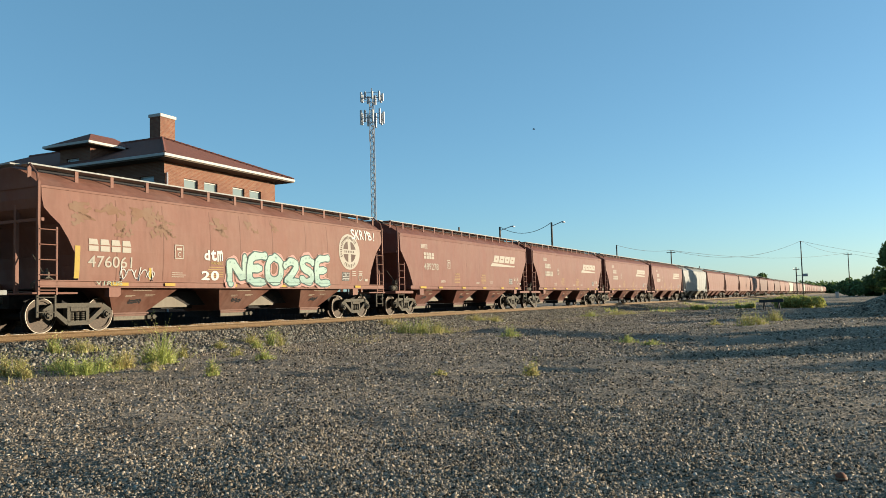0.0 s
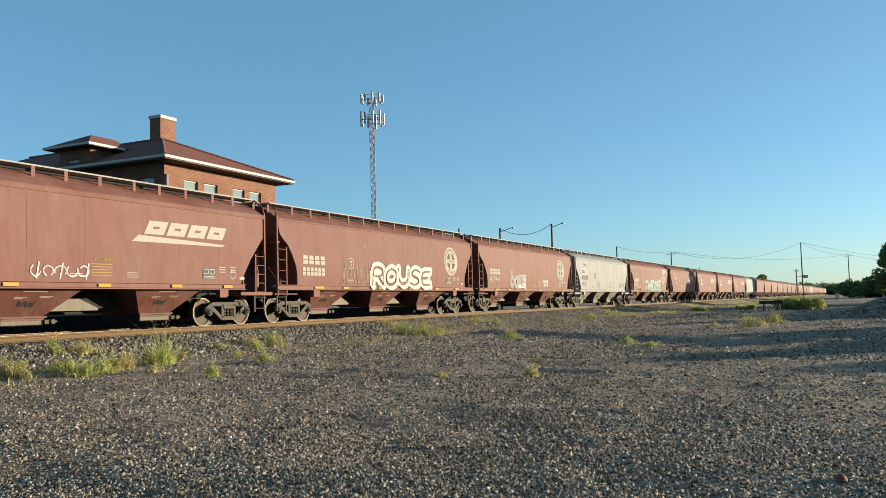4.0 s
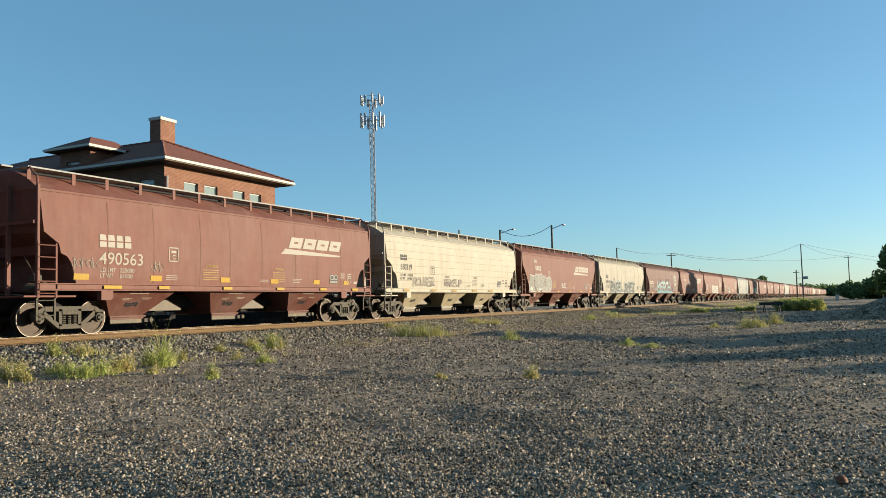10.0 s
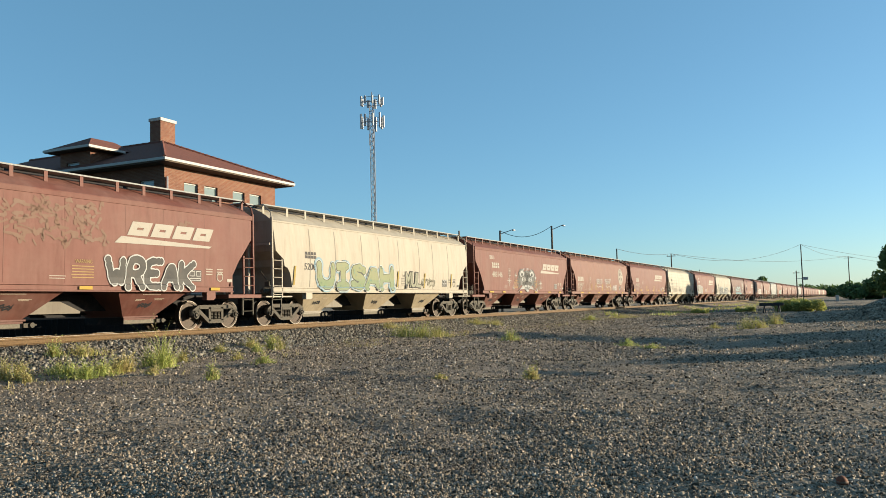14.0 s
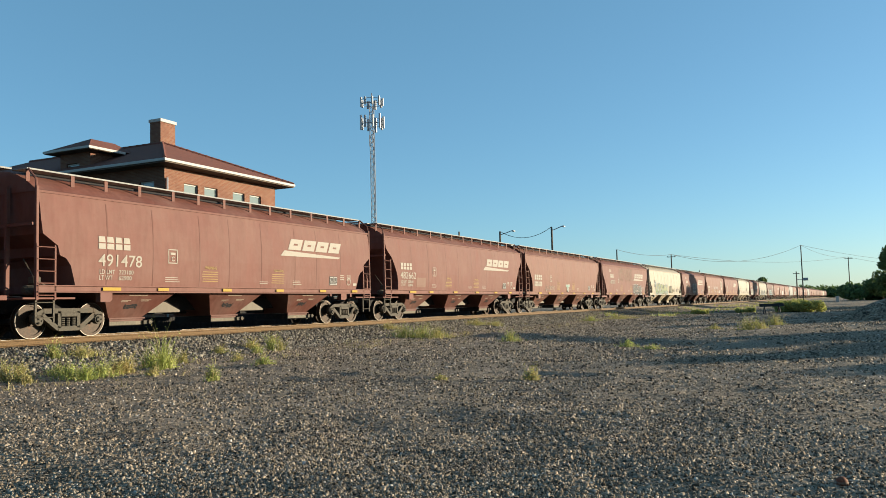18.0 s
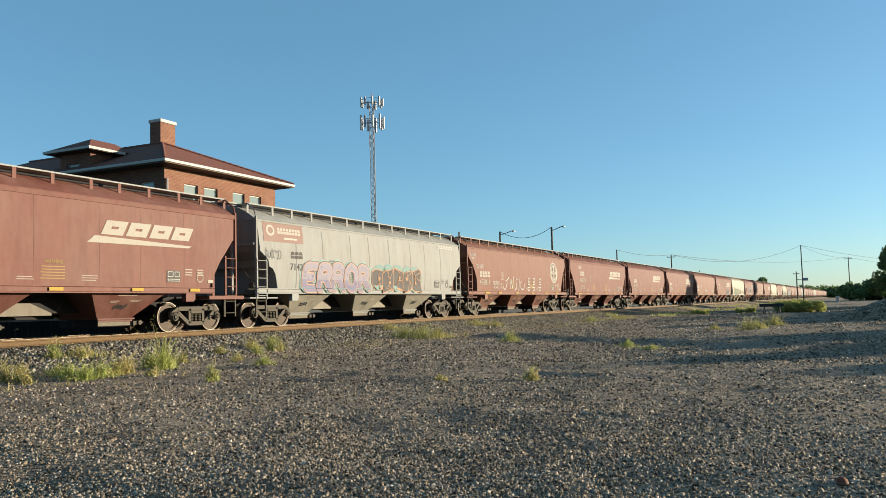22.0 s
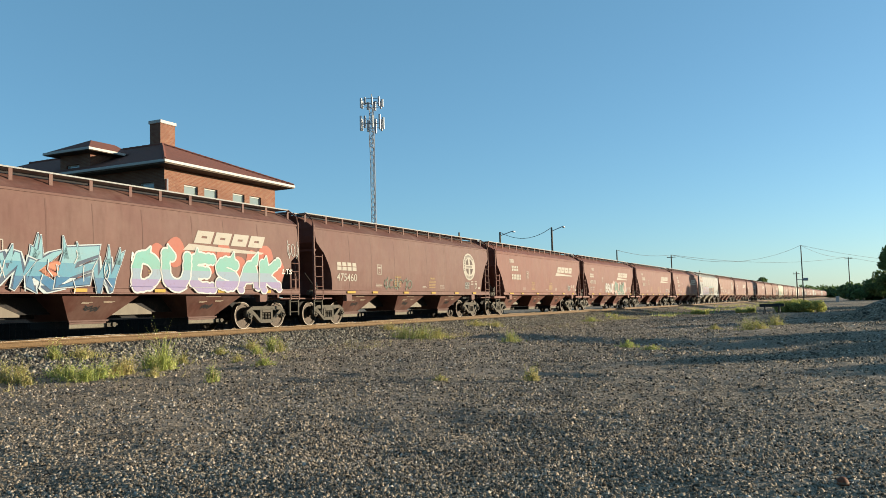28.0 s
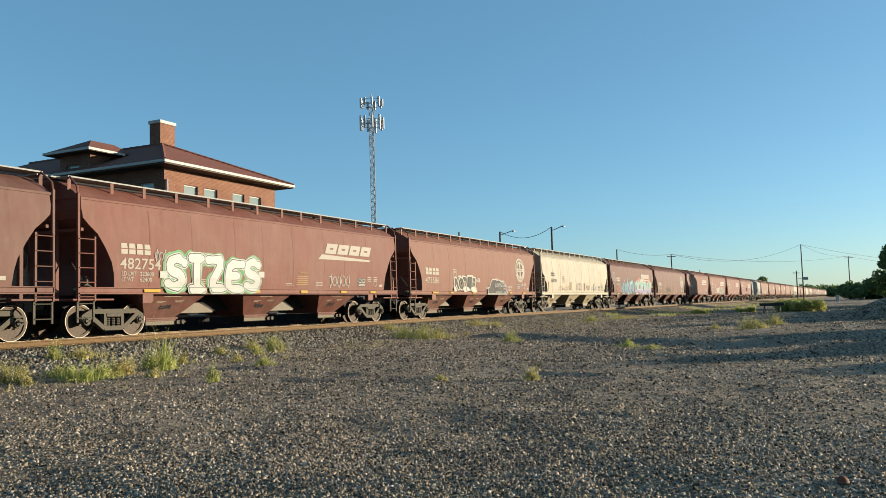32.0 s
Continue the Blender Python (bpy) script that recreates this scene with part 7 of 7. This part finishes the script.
WEEDS_SMALL = ((11.25, 9.79, 0.20, 0.32, 0.3), (13.6, 16.6, 0.34, 0.50, 0.3), (14.4, 16.6, 0.88, 0.29, 0.6), (18.3, 15.6, 0.40, 0.27, 0.4), (20.0, 15.9, 0.53, 0.32, 0.5), (21.3, 16.1, 0.30, 0.37, 0.3),
               (20.18, 14.90, 0.24, 0.44, 0.5), (14.35, 11.08, 0.34, 0.22, 0.3), (30.4, 16.9, 0.76, 0.25, 0.7), (38.6, 16.3, 1.51, 0.30, 0.5), (39.6, 15.6, 0.54, 0.36, 0.5), (23.90, 8.95, 0.46, 0.39, 0.3))
WEEDS_FAR = ((12.49, 4.33, 0.20, 0.24, 0.6), (11.89, 5.68, 0.18, 0.09, 0.5), (21.20, 4.72, 0.38, 0.18, 0.1), (19.95, 3.88, 0.36, 0.11, 0.3), (51.05, 13.61, 0.87, 0.43, 0.2), (56.32, 12.86, 1.96, 0.31, 0.5),
             (34.0, 4.1, 0.34, 0.19, 0.5), (31.7, 2.62, 0.62, 0.56, 0.35), (31.9, 2.25, 0.5, 0.46, 0.45), (37.9, 2.05, 0.62, 0.46, 0.4), (27.43, 14.6, 0.87, 0.48, 0.3), (27.80, 14.0, 1.08, 0.56, 0.25), (27.67, 13.3, 0.86, 0.47, 0.4))
k_ = 0
for x, y, w, h, dry in WEEDS + WEEDS_SMALL + WEEDS_FAR:
    k_ += 1
    lab = "clump of dry yellow grass in the gravel" if dry > 0.55 else "clump of green weeds growing in the gravel"
    weed_clump(x, y, ground_z(x, y), w * 1.25, h * 1.15, int(30 + 300 * w), k_, min(0.95, dry), "weed_clump", lab)


def thin_growth():
    """Sparse low grass along the foot of the ballast."""
    rng = random.Random(77)
    vs, fs = [], []
    for _ in range(3000):
        s = 4 + 75 * rng.random() ** 1.6
        d = -rng.uniform(2.6, 7.2) if rng.random() < 0.8 else -rng.uniform(2.2, 9.0)
        p = beside(s, d)
        if noise.noise((p.x * 0.45, p.y * 0.9, 3)) < 0.15:
            continue
        z = ground_z(p.x, p.y)
        for _k in range(3):
            h = rng.uniform(0.05, 0.17)
            q = Vector((p.x + rng.gauss(0, 0.05), p.y + rng.gauss(0, 0.05), z - 0.01))
            l = Vector((rng.gauss(0, 0.4), rng.gauss(0, 0.4), 1)) * h
            a = rng.random() * 6.28
            e = Vector((math.cos(a), math.sin(a), 0)) * 0.009
            i = len(vs)
            vs += [q - e, q + e, q + l]
            fs.append((i, i + 1, i + 2))
    ob = raw("sparse_grass", vs, fs, M["straw"])
    tagged(ob, "sparse dry grass along the foot of the ballast", "grass", kind="stuff")


thin_growth()


def verge():
    """Rank grass and weeds beside the distant track."""
    rng = random.Random(78)
    for nm, mat_, n in (("verge_grass", "straw", 3000), ("verge_weeds", "green", 3600)):
        vs, fs = [], []
        for _ in range(n):
            s = 62 + 170 * rng.random() ** 1.4
            p = beside(s, -rng.uniform(2.4, 9.5))
            if noise.noise((p.x * 0.16, p.y * 0.5, 6)) < (0.14 if mat_ == "straw" else 0.10):
                continue
            z = ground_z(p.x, p.y) - 0.02
            h = rng.uniform(0.08, 0.30)
            a = rng.random() * 6.28
            e = Vector((math.cos(a), math.sin(a), 0)) * rng.uniform(0.03, 0.08)
            q = Vector((p.x, p.y, z))
            i = len(vs)
            vs += [q - e, q + e, q + Vector((rng.gauss(0, 0.4), rng.gauss(0, 0.4), 1)) * h]
            fs.append((i, i + 1, i + 2))
        tagged(raw(nm, vs, fs, M[mat_]), "rank dry grass and weeds beside the distant track", "grass", kind="stuff")


verge()


def bush(x, y, width, depth, height, seed, label="low green and yellow bush at the lot's edge"):
    rng = random.Random(seed)
    b = tagged(new("bush"), label, "bush", "bushes at the lot's edge")
    b.matrix_basis = pose(x, y, ground_z(x, y))
    clumps = [(rng.uniform(-0.5, 0.5) * width, rng.uniform(-0.5, 0.5) * depth, height * rng.uniform(0.15, 0.62), height * rng.uniform(0.28, 0.45)) for _ in range(16)]
    raw("foliage", *crown_mesh(rng, clumps, 220, 0.075, 1.0), M["bush"], b)
    raw("pale_foliage", *crown_mesh(rng, [(a, e, g * 1.12, r) for a, e, g, r in clumps], 90, 0.06, 1.0), M["bush"], b)
    st = bmesh.new()
    for cx_, cy_, cz_, r in clumps[:9]:
        rod(st, (cx_ * 0.7, cy_ * 0.7, -0.03), (cx_, cy_, cz_), 0.012, 5)
    part("stems", st, M["bark"], b)
    return b


bush(66.3, 1.3, 2.2, 1.8, 1.0, 1)
bush(67.2, 2.4, 2.4, 2.0, 1.15, 2)
bush(70.5, 6.0, 1.6, 1.4, 0.42, 3)
bush(66.8, 9.2, 1.6, 1.4, 0.38, 4)


def sawhorse(x, y, turn):
    s = tagged(new("sawhorse_barrier"), "black wooden sawhorse barrier standing among weeds", "barrier")
    s.matrix_basis = pose(x, y, ground_z(x, y), 0, 0, turn)
    part("rail", boxes((-0.85, 0.85, -0.03, 0.03, 0.50, 0.72), bevel=0.01), M["black"], s)
    for sx in (-0.5, 0.5):
        for sy in (-1, 1):
            part("leg", rod(bmesh.new(), (sx, 0, 0.6), (sx, sy * 0.28, 0.0), 0.04, 6), M["black"], s)


sawhorse(62.5, 3.53, -70)


def gravel_pile(x, y, rx, ry, h, seed):
    vs, fs, n, m_ = [], [], 40, 14
    for j in range(m_ + 1):
        r = j / m_
        for i in range(n):
            a = 2 * math.pi * i / n
            w = 1 + 0.22 * noise.noise((math.cos(a) * 1.3, math.sin(a) * 1.3, seed))
            px, py = rx * r * w * math.cos(a), ry * r * w * math.sin(a)
            z = h * max(0.0, 1 - r) ** 0.85 * (1 + 0.25 * noise.noise((px * 0.5, py * 0.5, seed))) + 0.06 * noise.noise((px * 1.5, py * 1.5, seed)) * (1 - r) - 0.12 * r
            vs.append((px, py, z))
    for j in range(m_):
        for i in range(n):
            fs.append((j * n + i, (j + 1) * n + i, (j + 1) * n + (i + 1) % n, j * n + (i + 1) % n))
    ob = raw("spoil_heap", vs, fs, M["lot"], smooth=True)
    ob.matrix_basis = pose(x, y, ground_z(x, y) - 0.02)
    tagged(ob, "long heap of grey gravel on the lot", "gravel pile", "gravel heaps")


gravel_pile(46.0, -4.4, 4.8, 4.4, 1.36, 4)
post = tagged(new("marker_post"), "white marker post beside the distant track", "post")
post.matrix_basis = pose(166.0, -1.9, 0)
part("shaft", boxes((-0.45, 0.45, -0.3, 0.3, 0, 1.15), bevel=0.03), M["trim"], post)
sg = bmesh.new()
bmesh.ops.create_icosphere(sg, subdivisions=2, radius=0.045)
for v in sg.verts:
    v.co *= 1 + 0.25 * noise.noise(v.co * 20)
bt = mesh_ob("brick_fragment", sg, M["brick"], True)
bt.matrix_basis = pose(5.60, -0.03, ground_z(5.6, -0.03) + 0.02) @ Matrix.Diagonal((1.1, 0.8, 0.8, 1))
tagged(bt, "broken piece of red brick lying on gravel", "brick")


# ---- loose stones: real pieces where the lot is nearest, and on the ballast's slope ----
GX, GY, STEP = -4.0, -40.0, 0.2
HEIGHTS = np.array([[ground_z(GX + STEP * i, GY + STEP * j) for j in range(310)] for i in range(525)])


def heights(p):
    """The ground's height under many places at once."""
    u, v = np.clip((p[:, 0] - GX) / STEP, 0, 523.9), np.clip((p[:, 1] - GY) / STEP, 0, 308.9)
    i, j = u.astype(int), v.astype(int)
    u, v = u - i, v - j
    return (HEIGHTS[i, j] * (1 - u) + HEIGHTS[i + 1, j] * u) * (1 - v) + (HEIGHTS[i, j + 1] * (1 - u) + HEIGHTS[i + 1, j + 1] * u) * v


def stones(name, count, seed, spot, size, material, label, flat=0.72, lift=None):
    """Broken stones half sunk in the ground, each a rough wedge."""
    rng = np.random.default_rng(seed)
    xy = spot(rng, count)
    r = size(rng, xy)
    n = len(xy)
    t = rng.uniform(0, 3.142, (n, 1))
    ct, st_ = np.cos(t), np.sin(t)
    shape = np.array(((-1.2, -0.8, -0.15), (1.2, -0.8, -0.15), (1.2, 0.8, -0.15), (-1.2, 0.8, -0.15), (-0.7, 0.0, 1.0), (0.7, 0.0, 1.0)))
    v = (shape[None] + rng.uniform(-0.55, 0.55, (n, 6, 3))) * rng.uniform(0.65, 1.35, (n, 1, 3))
    v = np.stack([v[..., 0] * ct - v[..., 1] * st_, v[..., 0] * st_ + v[..., 1] * ct, v[..., 2] * flat], -1) * r[:, None, None]
    v += np.concatenate([xy, (heights(xy) if lift is None else heights(xy) + lift(xy))[:, None]], 1)[:, None, :]
    tri = np.array(((0, 1, 5), (0, 5, 4), (2, 3, 4), (2, 4, 5), (1, 2, 5), (3, 0, 4)))
    f = tri[None] + 6 * np.arange(n)[:, None, None]
    me = bpy.data.meshes.new(name)
    me.vertices.add(n * 6)
    me.vertices.foreach_set("co", v.ravel())
    me.loops.add(n * 18)
    me.loops.foreach_set("vertex_index", f.ravel().astype(np.int32))
    me.polygons.add(n * 6)
    me.polygons.foreach_set("loop_start", np.arange(0, n * 18, 3, dtype=np.int32))
    me.update(calc_edges=True)
    me.materials.append(M[material])
    tagged(new(name, me), label, "stones", kind="stuff")


# the camera's heading and its right, on plan
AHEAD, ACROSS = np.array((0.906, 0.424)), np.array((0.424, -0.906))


def lot_spot(rng, n):
    """Places spread about the camera's view, thinning with distance from it and gathered in patches between dusty
    lanes.
    """
    d = 1 / rng.uniform(1 / 60.0, 1 / 2.9, n) ** 0.93
    a = rng.normal(0, 1, n) * radians(29)
    near = rng.uniform(0, 1, n) < 0.14
    d = np.where(near, 6.5 * np.sqrt(rng.uniform(0, 1, n)), d * rng.uniform(0.8, 1.2, n))
    a = np.where(near, rng.uniform(-3.14, 3.14, n), a)
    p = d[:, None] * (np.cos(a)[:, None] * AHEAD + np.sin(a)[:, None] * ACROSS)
    patch = np.sin(p[:, 0] * 0.9 + 1.3 * np.sin(p[:, 1] * 0.7)) * np.sin(p[:, 1] * 1.3 + 1.1 * np.sin(p[:, 0] * 0.5)) + 0.5 * np.sin(p[:, 0] * 2.7 + p[:, 1]) * np.sin(p[:, 1] * 3.1 - p[:, 0] * 0.6)
    keep = (p[:, 1] < 15.6) & (rng.uniform(0, 1, n) < np.clip(0.88 + 0.6 * patch, 0.4, 1.0))
    return p[keep]


def ballast_spot(rng, n):
    s = 6 + 90 * rng.uniform(0, 1, n) ** 2.0
    d = -rng.uniform(0.95, 4.4, n)
    keep = (d > -3.6) | (rng.uniform(0, 1, n) < 0.5)
    return np.array([tuple(beside(float(a), float(b)).xy) for a, b in zip(s[keep], d[keep])])


# stones grow with distance from the camera, to fit its view
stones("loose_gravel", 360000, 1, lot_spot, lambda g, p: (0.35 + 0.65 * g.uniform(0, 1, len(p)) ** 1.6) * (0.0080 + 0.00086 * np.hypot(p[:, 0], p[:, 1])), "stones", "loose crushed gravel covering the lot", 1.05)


def pile_spot(rng, n):
    a, r = rng.uniform(0, 6.283, n), np.sqrt(rng.uniform(0, 1, n))
    return np.stack([46.0 + 4.6 * r * np.cos(a), -4.4 + 4.2 * r * np.sin(a)], -1)


def pile_lift(p):
    r = np.hypot((p[:, 0] - 46.0) / 4.8, (p[:, 1] + 4.4) / 4.4)
    return 1.36 * np.clip(1 - r, 0, 1) ** 0.85 - 0.12 * r


stones("pile_stones", 9000, 3, pile_spot, lambda g, p: g.uniform(0.03, 0.075, len(p)), "stones", "crushed stones lying on the gravel heap", 0.8, pile_lift)
def far_lot_spot(rng, n):
    p = np.stack([16 + 84 * rng.uniform(0, 1, n) ** 1.35, rng.uniform(-16, 15, n)], -1)
    return p[rng.uniform(0, 1, n) < np.clip(0.75 + 0.6 * np.sin(p[:, 0] * 0.8 + np.sin(p[:, 1])) * np.sin(p[:, 1] * 0.9), 0.15, 1)]


stones("far_gravel", 90000, 4, far_lot_spot, lambda g, p: g.uniform(0.4, 1.0, len(p)) * np.minimum(0.018 + 0.0005 * p[:, 0], 0.042), "stones", "loose crushed gravel on the far part of the lot", 1.0)
stones("ballast", 48000, 2, ballast_spot, lambda g, p: g.uniform(0.5, 1.0, len(p)) * 0.042, "ballast", "crushed-stone ballast along the track", 1.1)


# ---- near-black fence beyond the track, mostly added for the shade there ----
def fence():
    f = tagged(new("board_fence"), "near-black board fence, mostly added to stand in for shade under the train", "fence")
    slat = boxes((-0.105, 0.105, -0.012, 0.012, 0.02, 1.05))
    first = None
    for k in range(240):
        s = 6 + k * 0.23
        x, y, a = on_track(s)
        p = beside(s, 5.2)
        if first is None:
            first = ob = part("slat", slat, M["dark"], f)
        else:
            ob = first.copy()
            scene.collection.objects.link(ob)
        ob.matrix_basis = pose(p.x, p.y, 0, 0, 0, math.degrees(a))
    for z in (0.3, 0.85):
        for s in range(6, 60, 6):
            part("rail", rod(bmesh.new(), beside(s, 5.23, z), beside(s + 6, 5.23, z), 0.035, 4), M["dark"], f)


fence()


# ---- a bird over the train ----
def bird():
    b = tagged(new("bird"), "small dark bird gliding across the sky", "bird")
    body = bmesh.new()
    bmesh.ops.create_uvsphere(body, u_segments=10, v_segments=6, radius=0.09, matrix=Matrix.Diagonal((2.2, 0.8, 0.7, 1)))
    part("body", body, M["black"], b)
    for sy in (-1, 1):
        w = bmesh.new()
        p = [w.verts.new(q) for q in ((0.10, sy * 0.05, 0.02), (0.12, sy * 0.28, 0.10), (0.02, sy * 0.55, 0.08), (-0.10, sy * 0.25, 0.08), (-0.10, sy * 0.05, 0.02))]
        w.faces.new(p)
        bmesh.ops.solidify(w, geom=w.faces[:], thickness=0.015)
        part("wing", w, M["black"], b)
    tl = boxes((-0.30, -0.15, -0.05, 0.05, -0.01, 0.01))
    part("tail", tl, M["black"], b)
    return b


BIRD = bird()


# ---- motion ----
def motions():
    """The train rolls along the track; every wheelset turns with it."""
    pace = dict(PACE)
    for car, L in CARS:
        rows = []
        for t in range(33):
            s = PLACES[car.name] + 15.697 * t + pace[t]
            p, q = beside(s, 0, RAIL), beside(s + L, 0, RAIL)
            rows.append((t, Matrix.LocRotScale(p, Euler((0, 0, math.atan2(q.y - p.y, q.x - p.x))), None)))
        walk(car, rows)
    flight = ((0, 113.33, 37.7, 26.21), (0.4, 112.86, 34.69, 21.42), (1.0, 113.17, 30.45, 13.92), (1.6, 114.81, 27.82, 8.26), (2.1, 115.5, 26.91, 4.64), (3.5, 112.0, 24.6, 0.12), (32.0, 112.0, 24.6, 0.12))
    walk(BIRD, [(t, pose(x, y, z, 18 if t < 3 else 0, 0, -60)) for t, x, y, z in flight])
    keyed = {}
    for car, L in CARS:
        for w in [c for c in car.children if c.name.split(".")[0] == "wheelset"]:
            key = round(w.location.x, 3)
            if key not in keyed:
                at = w.location.copy()
                turn = 15.697 / WHEEL / FPS
                walk(w, [(k / FPS, Matrix.LocRotScale(at, Euler((0, turn * k, 0)), None)) for k in range(32 * FPS + 1)])
                keyed[key] = w
            else:
                w.rotation_mode = "QUATERNION"
                data = w.animation_data_create()
                data.action = keyed[key].animation_data.action
                data.action_slot = keyed[key].animation_data.action_slot


motions()
